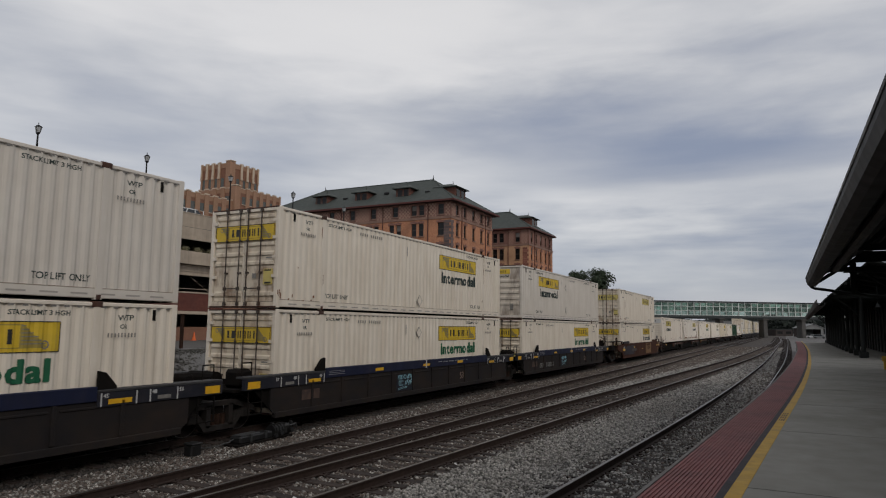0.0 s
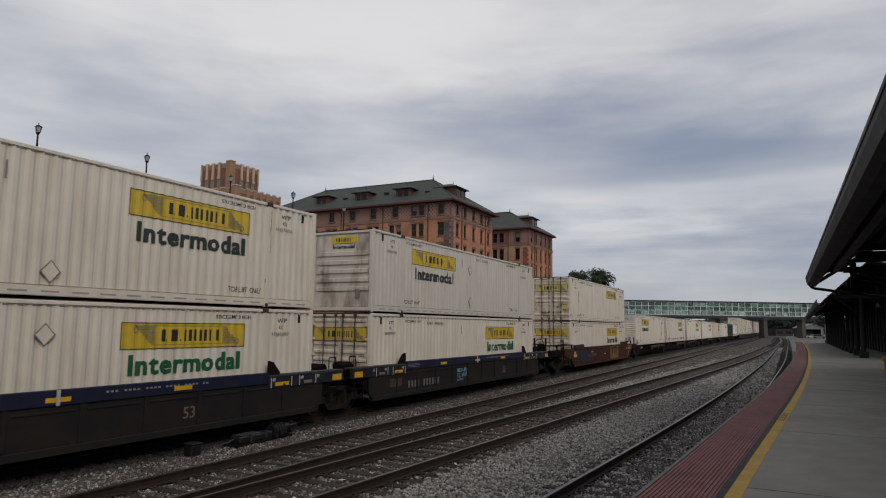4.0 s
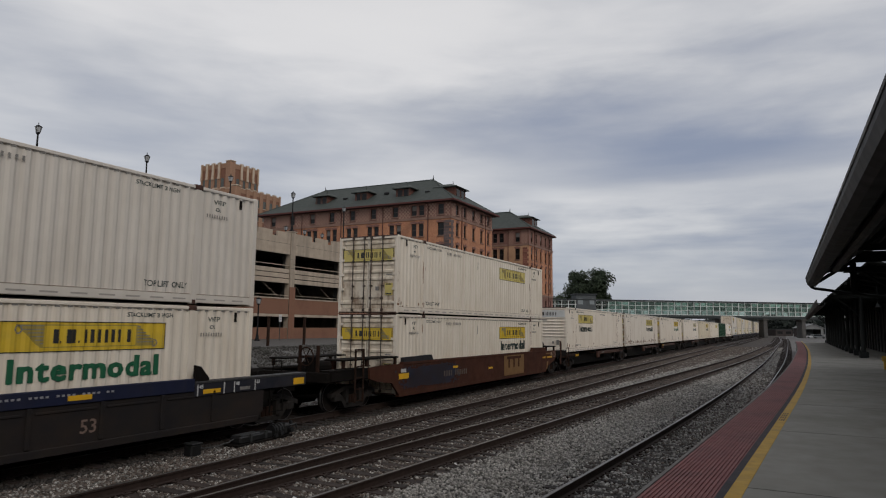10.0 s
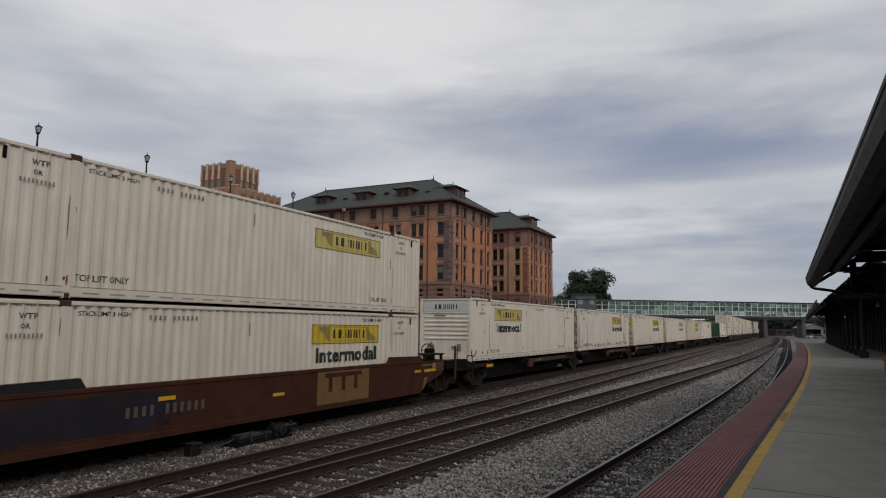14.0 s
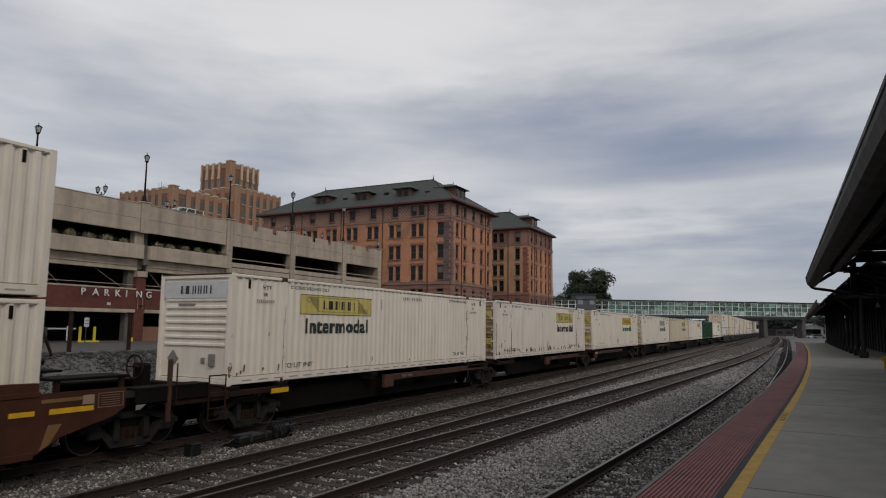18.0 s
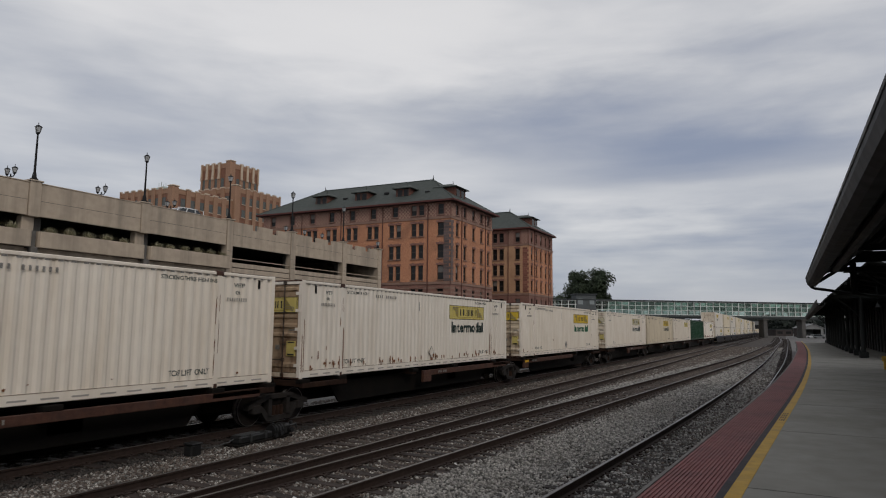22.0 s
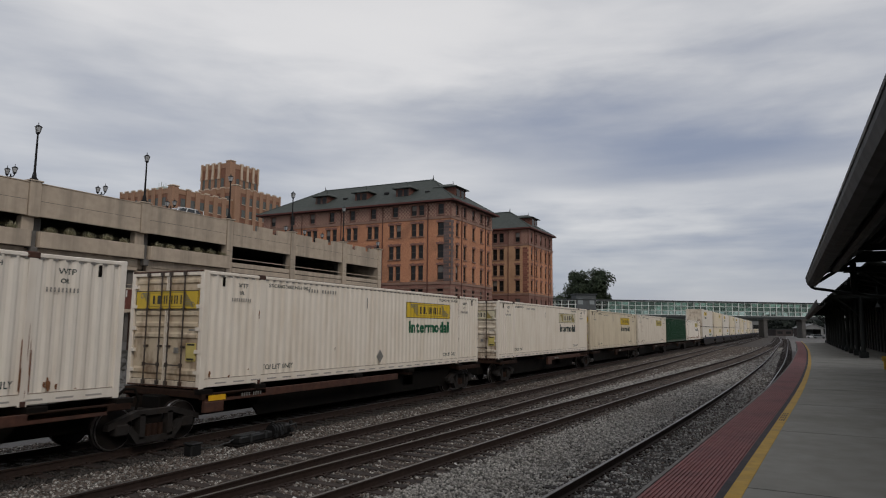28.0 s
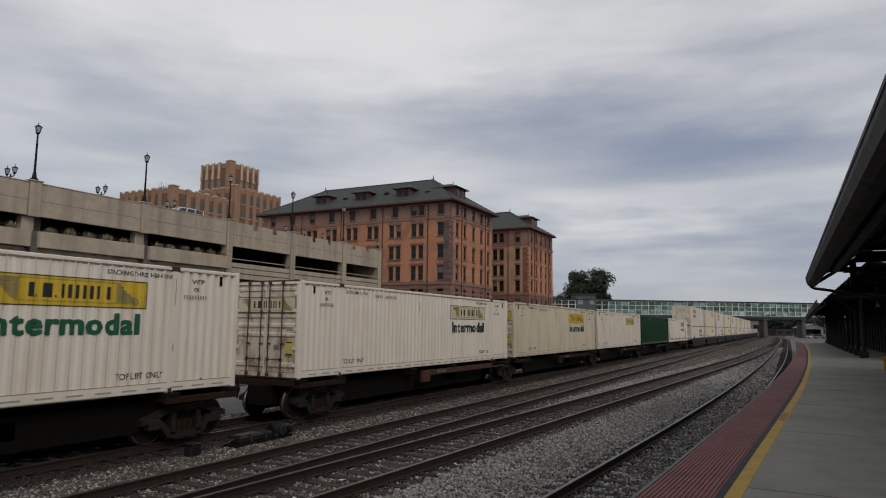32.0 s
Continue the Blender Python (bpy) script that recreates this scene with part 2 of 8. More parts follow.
# ---- mesh helpers ----
class Shape:
    """Collects faces of one mesh; boxes, rods and swept profiles are added to it."""

    def __init__(self):
        self.v, self.f = [], []

    def add(self, verts, faces):
        o = len(self.v)
        self.v += [tuple(p) for p in verts]
        self.f += [tuple(i + o for i in q) for q in faces]
        return self

    def box(self, x0, x1, y0, y1, z0, z1, b=0.0):
        if b <= 0:
            return self.add([(x, y, z) for x in (x0, x1) for y in (y0, y1) for z in (z0, z1)],
                            [(0, 1, 3, 2), (4, 6, 7, 5), (0, 4, 5, 1), (2, 3, 7, 6), (0, 2, 6, 4), (1, 5, 7, 3)])
        b = min(b, (x1 - x0) * 0.45, (y1 - y0) * 0.45, (z1 - z0) * 0.45)
        vs, ix = [], {}
        for sx in (0, 1):
            for sy in (0, 1):
                for sz in (0, 1):
                    p = [(x0, x1)[sx], (y0, y1)[sy], (z0, z1)[sz]]
                    q = [p[0] + (b, -b)[sx], p[1] + (b, -b)[sy], p[2] + (b, -b)[sz]]
                    for a in range(3):
                        w = list(q)
                        w[a] = p[a]
                        ix[sx, sy, sz, a] = len(vs)
                        vs.append(w)
        fs = []
        for a in range(3):
            u, w = (a + 1) % 3, (a + 2) % 3
            for s in (0, 1):
                c = []
                for i, j in ((0, 0), (1, 0), (1, 1), (0, 1)):
                    k = [0, 0, 0]
                    k[a], k[u], k[w] = s, i, j
                    c.append(ix[(*k, a)])
                fs.append(c if s else c[::-1])
            for i in (0, 1):
                for j in (0, 1):
                    k0, k1 = [0, 0, 0], [0, 0, 0]
                    k0[a], k1[a] = 0, 1
                    k0[u] = k1[u] = i
                    k0[w] = k1[w] = j
                    q = [ix[(*k0, u)], ix[(*k1, u)], ix[(*k1, w)], ix[(*k0, w)]]
                    fs.append(q if i == j else q[::-1])
        for s in ((x, y, z) for x in (0, 1) for y in (0, 1) for z in (0, 1)):
            q = [ix[(*s, 0)], ix[(*s, 1)], ix[(*s, 2)]]
            fs.append(q if sum(s) % 2 else q[::-1])
        return self.add(vs, fs)

    def rod(self, p0, p1, r, n=8, r1=None):
        p0, p1 = Vector(p0), Vector(p1)
        d = (p1 - p0).normalized()
        a = d.orthogonal().normalized()
        c = d.cross(a)
        vs = []
        for p, q in ((p0, r), (p1, r if r1 is None else r1)):
            vs += [p + q * (math.cos(2 * math.pi * i / n) * a + math.sin(2 * math.pi * i / n) * c) for i in range(n)]
        fs = [(i, (i + 1) % n, n + (i + 1) % n, n + i) for i in range(n)]
        return self.add(vs, fs + [tuple(range(n))[::-1], tuple(range(n, 2 * n))])

    def tube(self, pts, r, n=8):
        for a, b in zip(pts, pts[1:]):
            self.rod(a, b, r, n)
        return self

    def sweep(self, path, prof, closed=True):
        """Runs a profile of (side, up) points along a path of (x, y, z); side points to the left of the way."""
        m, k = len(prof), len(path)
        vs = []
        for i, p in enumerate(path):
            a, b = Vector(path[max(i - 1, 0)]), Vector(path[min(i + 1, k - 1)])
            d = b - a
            side = Vector((-d.y, d.x, 0)).normalized()
            vs += [Vector(p) + side * s + Vector((0, 0, u)) for s, u in prof]
        fs = []
        for i in range(k - 1):
            for j in range(m if closed else m - 1):
                j2 = (j + 1) % m
                fs.append((i * m + j, (i + 1) * m + j, (i + 1) * m + j2, i * m + j2))
        if closed:
            fs += [tuple(range(m)), tuple(range((k - 1) * m, k * m))[::-1]]
        return self.add(vs, fs)

    def plate(self, prof, axis, a0, a1):
        """A flat outline of 2D points, given thickness along the axis from a0 to a1."""
        n = len(prof)

        def at(p, a):
            return {"x": (a, p[0], p[1]), "y": (p[0], a, p[1]), "z": (p[0], p[1], a)}[axis]
        vs = [at(p, a0) for p in prof] + [at(p, a1) for p in prof]
        return self.add(vs, [tuple(range(n))[::-1], tuple(range(n, 2 * n))] + [(i, (i + 1) % n, n + (i + 1) % n, n + i) for i in range(n)])

    def mesh(self, name, material, smooth=False):
        me = bpy.data.meshes.new(name)
        me.from_pydata(self.v, [], self.f)
        me.materials.append(material)
        bm = bmesh.new()
        bm.from_mesh(me)
        bmesh.ops.recalc_face_normals(bm, faces=bm.faces)
        bm.to_mesh(me)
        bm.free()
        if smooth:
            for p in me.polygons:
                p.use_smooth = True
        return me


def part(name, shape, material, parent=None, label="", at=None, smooth=False):
    """Links a shape (or a ready mesh) as one object under its thing."""
    me = shape.mesh(name, material, smooth) if isinstance(shape, Shape) else shape
    ob = new(name, me)
    if parent is not None:
        ob.parent = parent
    if at is not None:
        ob.matrix_basis = at
    if label:
        ob["label"] = label
    return ob


def thing(name, label, category, group="", kind="", at=None):
    ob = tagged(new(name), label, category, group, kind)
    if at is not None:
        ob.matrix_basis = at
    return ob


TEXTS = {}


def words(text, height, material, depth=0.006, bold=0.003):
    """A mesh of raised letters, standing in the XZ plane, facing -Y, from the origin to the right."""
    key = (text, height, material.name, depth)
    if key not in TEXTS:
        cu = bpy.data.curves.new("lettering", "FONT")
        cu.body, cu.size, cu.extrude, cu.resolution_u = text, height / 0.7, depth / 2, 2
        heavy = bold > 0.01
        cu.offset, cu.space_character = (0.0, 1.10) if heavy else (bold, 1.0)
        ob = bpy.data.objects.new("lettering", cu)
        scene.collection.objects.link(ob)
        me = bpy.data.meshes.new_from_object(ob.evaluated_get(bpy.context.evaluated_depsgraph_get()))
        bpy.data.objects.remove(ob)
        me.transform(Euler((radians(90), 0, 0)).to_matrix().to_4x4())
        if heavy:
            # a bold face: copies laid over one another, a little apart
            bm, one = bmesh.new(), me.copy()
            for k, (dx, dz) in enumerate(((0, 0), (-1, -0.7), (1, -0.7), (-1, 0.7), (1, 0.7), (0, 0.9), (0, -0.9), (-1, 0), (1, 0))):
                one.transform(Matrix.Translation((dx * bold, -0.0006 * k, dz * bold)))
                bm.from_mesh(one)
                one.transform(Matrix.Translation((-dx * bold, 0.0006 * k, -dz * bold)))
            bm.to_mesh(me)
            bm.free()
        me.materials.clear()
        me.materials.append(material)
        TEXTS[key] = me
    return TEXTS[key]


def text_width(me):
    return max(v.co.x for v in me.vertices)


def lerp_table(x, table):
    if x <= table[0][0]:
        return table[0][1]
    for (a, p), (b, q) in zip(table, table[1:]):
        if x <= b:
            return p + (q - p) * (x - a) / (b - a)
    return table[-1][1]
# ---- ground, tracks and platform ----
PLAT = 1.19          # platform height over the rail heads
SPEED = 3.63         # the train, metres a second towards -X
TRAIN_Y = 13.928
SLEEPER_TOP = -0.172


def smooth_table(table, half=6.0):
    xs = np.arange(-60, 420, 0.5)
    ys = np.interp(xs, [p[0] for p in table], [p[1] for p in table])
    k = int(half / 0.5)
    pad = np.pad(ys, k, mode="edge")
    ys = np.convolve(pad, np.ones(2 * k + 1) / (2 * k + 1), "valid")
    return lambda x: float(np.interp(x, xs, ys))


Y4 = smooth_table([(-60, 7.2), (-20, 4.7), (0, 3.55), (11, 2.91), (15.5, 2.66), (21, 2.33), (36, 1.78), (60, 1.27), (85, 1.07), (110, 1.03), (150, 1.0), (200, 1.1), (300, 2.0), (420, 4.0)])
Y3 = smooth_table([(-60, 11.6), (13.5, 7.45), (59.5, 4.78), (71, 4.2), (95, 3.5), (130, 2.9), (170, 2.6), (220, 3.0), (300, 4.2), (420, 7.0)])
Y2 = smooth_table([(-60, 9.62), (60, 9.62), (120, 9.75), (420, 10.0)])
Y1 = smooth_table([(-60, TRAIN_Y), (420, TRAIN_Y)])


def ground_height(x, y):
    if y < 25:
        return -0.225
    if y < 29:
        return -0.225 + 1.56 * (0.5 - 0.5 * math.cos(math.pi * (y - 25) / 4)) + 0.08 * math.sin(x * 0.9) * math.sin((y - 25) / 4 * math.pi)
    return 1.335


def build_ground():
    xs = sorted(set([-900, -500, -250, -120, -60, *range(-40, 160, 4), *range(160, 420, 20), 500, 700, 1000, 1500, 2600]))
    ys = sorted(set([-1500, -700, -300, -120, -50, -20, -8, *range(-4, 20, 3), *range(20, 32), 36, 45, 60, 90, 140, 250, 500, 1000, 2400]))
    s = Shape()
    n = len(ys)
    s.add([(x, y, ground_height(x, y)) for x in xs for y in ys],
          [(i * n + j, (i + 1) * n + j, (i + 1) * n + j + 1, i * n + j + 1) for i in range(len(xs) - 1) for j in range(n - 1)])
    tagged(part("ground", s, BALLAST, smooth=True), "grey crushed stone ground between the railway tracks", "ground", kind="structure")
    road = Shape().box(-60, 160, 31.0, 44.6, 1.2, 1.345)
    tagged(part("road", road, mat("street_asphalt", (0.095, 0.088, 0.081), (0.075, 0.070, 0.065), 6, 0.9, bump=0.2), None), "grey asphalt street beside the parking garage", "street", kind="structure")


build_ground()


def build_track(centre, x0, x1, label, ties_to):
    t = thing("railway_track", label, "track", "parallel railway tracks", "structure")
    prof = [(-0.075, -0.172), (0.075, -0.172), (0.075, -0.160), (0.010, -0.145), (0.009, -0.045), (0.036, -0.035), (0.036, -0.006), (-0.036, -0.006), (-0.036, -0.035), (-0.009, -0.045), (-0.010, -0.145), (-0.075, -0.160)]
    head = [(-0.034, -0.008), (0.034, -0.008), (0.034, -0.003), (0.028, 0.0), (-0.028, 0.0), (-0.034, -0.003)]
    xs = [x0 + (x1 - x0) * i / 90 for i in range(91)]
    for side in (-0.7535, 0.7535):
        path = [(x, centre(x) + side, 0) for x in xs]
        rail = part("rail", Shape().sweep(path, prof), RAIL_SIDE, t)
        part("rail_head", Shape().sweep(path, head), RAIL_HEAD, rail)
    # sleepers: every one a piece of its own, slightly askew
    rnd = random.Random(int(abs(x0 * 7 + centre(20) * 100)))
    base = [Shape().box(-0.115, 0.115, -1.3, 1.3, -0.34, SLEEPER_TOP, 0.015).mesh("sleeper", TIE) for _ in range(1)]
    plate = Shape()
    rest = Shape()
    x, k = x0 + 0.3, 0
    while x < x1:
        a = math.atan2(centre(x + 0.5) - centre(x - 0.5), 1.0)
        if x <= ties_to and k < 300:
            m = Matrix.LocRotScale((x + rnd.uniform(-0.03, 0.03), centre(x) + rnd.uniform(-0.05, 0.05), rnd.uniform(-0.018, 0.004)),
                                   Euler((rnd.uniform(-0.008, 0.008), rnd.uniform(-0.03, 0.03), a + rnd.uniform(-0.02, 0.02))), (rnd.uniform(0.9, 1.08), 1, 1))
            part("sleeper", base[0], TIE, t, at=m)
            k += 1
        else:
            y = centre(x)
            rest.box(x - 0.115, x + 0.115, y - 1.3, y + 1.3, -0.34, SLEEPER_TOP)
        if x < 50:
            for side in (-0.7535, 0.7535):
                y = centre(x) + side
                plate.box(x - 0.09, x + 0.09, y - 0.18, y + 0.18, SLEEPER_TOP - 0.004, SLEEPER_TOP + 0.016)
                for sy in (-0.11, 0.11):
                    plate.box(x - 0.02, x + 0.02, y + sy - 0.02, y + sy + 0.02, SLEEPER_TOP, SLEEPER_TOP + 0.045)
        x += 0.53
    if rest.v:
        tagged(part("far_sleepers", rest, TIE, t), kind="stuff")
    tagged(part("tie_plates", plate, RAIL_SIDE, t), kind="stuff")
    return t


def build_beds():
    """Ballast under each track, a thin sheet on the ground; black below the train, fouled elsewhere."""
    for c, x0, x1, half, m, dz, lab in ((Y1, -60, 400, 2.0, BED_BLACK, 0.012, "black ballast under the freight train"), (Y2, -40, 300, 1.45, BED_DIRTY, 0.008, "brown fouled ballast between the rails"), (Y3, -35, 300, 1.45, BED_DIRTY, 0.004, "brown fouled ballast between the rails"), (lambda x: 10.6, 48, 420, 5.2, BED_DIRTY, 0.002, "brown fouled ballast of the yard"), (lambda x: 6.0, 118, 420, 4.8, BED_DIRTY, 0.003, "brown fouled ballast of the yard throat")):
        rnd = random.Random(int(half * 100 + x1))
        xs = [x0 + (x1 - x0) * (i / 140) ** 1.3 for i in range(141)]
        v, f = [], []
        for i, x in enumerate(xs):
            v += [(x, c(x) - half + rnd.uniform(-0.12, 0.12), -0.225 + dz), (x, c(x) + half + rnd.uniform(-0.12, 0.12), -0.225 + dz)]
            if i:
                f.append((2 * i - 2, 2 * i, 2 * i + 1, 2 * i - 1))
        tagged(part("track_bed", Shape().add(v, f), m), lab, "ballast", kind="structure")


build_beds()
build_track(Y1, -60, 400, "railway track of worn steel rails under the freight train", 60)
build_track(Y2, -40, 300, "railway track with rusty rails on dark wooden sleepers", 75)
build_track(Y3, -35, 300, "railway track turning out towards the platform", 75)
build_track(Y4, -30, 260, "railway track with worn rails beside the platform", 75)


def build_stones():
    """Loose ballast: small faceted stones, dense near the platform and thinner far off."""
    rng = np.random.default_rng(5)
    oct_v = np.array([(1, 0, 0), (-1, 0, 0), (0, 1, 0), (0, -1, 0), (0, 0, 1), (0, 0, -1)], float)
    oct_f = np.array([(0, 2, 4), (2, 1, 4), (1, 3, 4), (3, 0, 4), (2, 0, 5), (1, 2, 5), (3, 1, 5), (0, 3, 5)])
    n = 300000
    u = rng.random(n)
    x = 5.5 * (125 / 5.5) ** u
    y = 1.0 + rng.random(n) * 15.5
    keep = (y < 12.9) | (rng.random(n) < 0.5)
    keep &= y < 2.6 + x * 0.9 + 6
    y4 = np.array([Y4(v) for v in x])
    keep &= y > y4 - 1.75
    lift = np.zeros(n)
    for c in (Y1, Y2, Y3, Y4):
        yc = np.array([c(v) for v in x])
        d = np.abs(y - yc)
        keep &= ~((np.abs(d - 0.7535) < 0.10))
        phase = ((x - {Y1: -59.7, Y2: -39.7, Y3: -34.7, Y4: -29.7}[c]) / 0.53 + 0.5) % 1.0 - 0.5
        on_tie = (d < 1.3) & (np.abs(phase * 0.53) < 0.125)
        keep &= ~(on_tie & (rng.random(n) < (0.88 if c is Y4 else 0.985)))
        if c is Y4:
            lift[d < 1.3] = 0.03
        else:
            lift[(d < 1.25) & ~on_tie] = 0.012
        lift[on_tie] = 0.045
        mid = (d > 1.35) & (d < 2.3)
        lift[mid] = np.maximum(lift[mid], 0.02)
    # the heap between the platform track and the next one
    y3 = np.array([Y3(v) for v in x])
    heap = (y > y4 + 1.3) & (y < y3 - 1.3)
    lift[heap] = 0.035
    kind = np.zeros(n, int)
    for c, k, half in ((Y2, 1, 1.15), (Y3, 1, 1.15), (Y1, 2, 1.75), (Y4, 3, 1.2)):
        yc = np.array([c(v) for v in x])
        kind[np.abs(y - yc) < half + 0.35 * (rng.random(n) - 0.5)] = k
    kind[(kind == 1) & (rng.random(n) > 0.60 + x / 90)] = 0
    kind[(y > 10.7) & (kind == 0) & (rng.random(n) < 0.6)] = 1
    kind[(kind == 0) & (y > y3 + 2.0) & (rng.random(n) < np.clip(0.25 + (x - 15) / 50, 0, 0.8))] = 1
    kind[(kind == 0) & (rng.random(n) < np.clip((x - 45) / 60, 0, 0.75))] = 1
    kind[kind == 3] = np.where(rng.random(int((kind == 3).sum())) < 0.25, 1, 0)
    keep &= ~((kind == 2) & (rng.random(n) < 0.6))
    x, y, lift, kind = x[keep], y[keep], lift[keep], kind[keep]
    n = len(x)
    r = 0.018 + 0.026 * rng.random(n) ** 1.5
    r *= np.clip(x / 25, 1.0, 2.6)
    sc = r[:, None] * (0.7 + 0.6 * rng.random((n, 3)))
    sc[:, 2] *= 0.75
    jit = 1 + 0.35 * (rng.random((n, 6, 1)) - 0.5)
    v = oct_v[None] * jit * sc[:, None, :]
    a, b = rng.random(n) * 6.283, (rng.random(n) - 0.5) * 1.6
    ca, sa, cb, sb = np.cos(a), np.sin(a), np.cos(b), np.sin(b)
    vx, vy, vz = v[..., 0], v[..., 1], v[..., 2]
    vy, vz = cb[:, None] * vy - sb[:, None] * vz, sb[:, None] * vy + cb[:, None] * vz
    vx, vy = ca[:, None] * vx - sa[:, None] * vy, sa[:, None] * vx + ca[:, None] * vy
    z = -0.222 + lift + 0.35 * r
    allv = np.stack([vx + x[:, None], vy + y[:, None], vz + z[:, None]], -1)
    for k, m, lab in ((0, STONE, "loose pale grey crushed stones between the tracks"), (1, STONE_DIRTY, "loose brown-stained crushed stones between the rails"), (2, STONE_BLACK, "loose black crushed stones under the train")):
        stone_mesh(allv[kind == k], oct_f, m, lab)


def stone_mesh(v, oct_f, material, label):
    n = len(v)
    v = v.reshape(-1, 3)
    f = (oct_f[None] + 6 * np.arange(n)[:, None, None]).reshape(-1, 3)
    me = bpy.data.meshes.new("ballast_stones")
    me.vertices.add(len(v))
    me.vertices.foreach_set("co", v.ravel())
    me.loops.add(f.size)
    me.loops.foreach_set("vertex_index", f.ravel())
    me.polygons.add(len(f))
    me.polygons.foreach_set("loop_start", np.arange(0, f.size, 3))
    me.update(calc_edges=True)
    me.materials.append(material)
    tagged(new("ballast_stones", me), label, "ballast", kind="stuff")


build_stones()


def edge_y(x):
    return Y4(x) - 1.79


def build_platform():
    p = thing("platform", "concrete station platform with red tactile strip and yellow line", "platform", kind="structure")
    xs = [-30 + 2.0 * i for i in range(70)]

    def run(a, b, z0, z1):
        return Shape().sweep([(x, edge_y(x), PLAT) for x in xs], [(-a, z0), (-a, z1), (-b, z1), (-b, z0)])
    part("edge_kerb", run(0.0, 0.04, -0.32, 0.0), EDGE_CONCRETE, p, "worn grey concrete kerb")
    part("platform_wall", run(0.06, 0.5, -1.42, -0.33), EDGE_CONCRETE, p)
    # the red strip has raised ribs along it
    strip = run(0.044, 0.66, -0.30, -0.008)
    for i in range(14):
        a = 0.060 + i * 0.0425
        strip.sweep([(x, edge_y(x), PLAT) for x in xs], [(-a, -0.012), (-a - 0.004, 0.0), (-a - 0.026, 0.0), (-a - 0.030, -0.012)])
    part("tactile_strip", strip, TACTILE, p, "dark red ribbed tactile strip")
    part("dark_band", run(0.664, 0.745, -0.30, -0.002), TACTILE_GAP, p)
    part("yellow_line", run(0.745, 0.885, -0.30, 0.001), LINE_YELLOW, p, "worn yellow safety line")
    # slabs, one piece for each bay of the paving, with open joints between them
    k = -28.0
    joints = []
    while k < 108:
        joints.append(k)
        k += 4.42
    off = 7.5 - min(joints, key=lambda v: abs(v - 7.5))
    joints = [v + off for v in joints]
    for a, b in zip(joints, joints[1:]):
        for d0, d1 in ((0.889, 4.3), (4.33, 8.6)):
            n = 5
            top = [(a + 0.016 + (b - a - 0.032) * i / (n - 1)) for i in range(n)]
            prof = [(x, edge_y(x) - d0) for x in top] + [(x, edge_y(x) - d1) for x in top[::-1]]
            part("slab", Shape().plate(prof, "z", PLAT - 0.25, PLAT), CONCRETE, p)
    marks = Shape()
    for i in range(4):
        for j in range(3):
            x, d = 13.2 + i * 0.34, 0.765 + j * 0.035
            marks.add([(x, edge_y(x) - d, PLAT + 0.004), (x + 0.22, edge_y(x + 0.22) - d, PLAT + 0.004), (x + 0.22, edge_y(x + 0.22) - d - 0.022, PLAT + 0.004), (x, edge_y(x) - d - 0.022, PLAT + 0.004)], [(0, 1, 2, 3)])
    part("stencil", marks, TACTILE_GAP, p)
    core = Shape().sweep([(x, edge_y(x), PLAT) for x in xs], [(-0.9, -1.42), (-0.9, -0.26), (-14, -0.26), (-14, -1.42)])
    part("platform_bed", core, TACTILE_GAP, p)


build_platform()
# ---- the city behind the tracks ----
G_CONC = mat("garage_concrete", (0.44, 0.365, 0.285), (0.37, 0.305, 0.24), 2, 0.85, bump=0.1, stain=(0.17, 0.15, 0.125), amount=0.6, sscale=0.45, stretch=(2.0, 2.0, 0.16))
# darker copy of the garage concrete: the shade inside is in its colour
G_DARK = mat("garage_shaded_concrete", (0.13, 0.12, 0.11), (0.10, 0.095, 0.088), 2, 0.9, bump=0.1)
G_BRICK = mat("garage_red_panel", (0.13, 0.040, 0.028), (0.105, 0.033, 0.024), 3, 0.8, bump=0.1, stain=(0.06, 0.024, 0.02), amount=0.5, sscale=0.7)
G_TAN = mat("garage_brick_panel", (0.23, 0.115, 0.075), (0.19, 0.095, 0.06), 12, 0.85, bump=0.15, stain=(0.13, 0.06, 0.04), amount=0.5, sscale=0.7)
BLACK_STEEL = mat("black_painted_steel", (0.012, 0.012, 0.013), (0.02, 0.02, 0.021), 6, 0.6, bump=0.05, spec=0.12)
LAMP_GLASS = mat("frosted_lamp_glass", (0.40, 0.41, 0.42), (0.34, 0.35, 0.36), 6, 0.25, bump=0.0)
PLANT = mat("planter_grass", (0.21, 0.21, 0.12), (0.38, 0.34, 0.24), 5, 0.9, bump=0.1, spread=0.4)
PILLARS = [17.2, 26.4, 35.15, 44.2, 52.95, 61.9, 69.3]


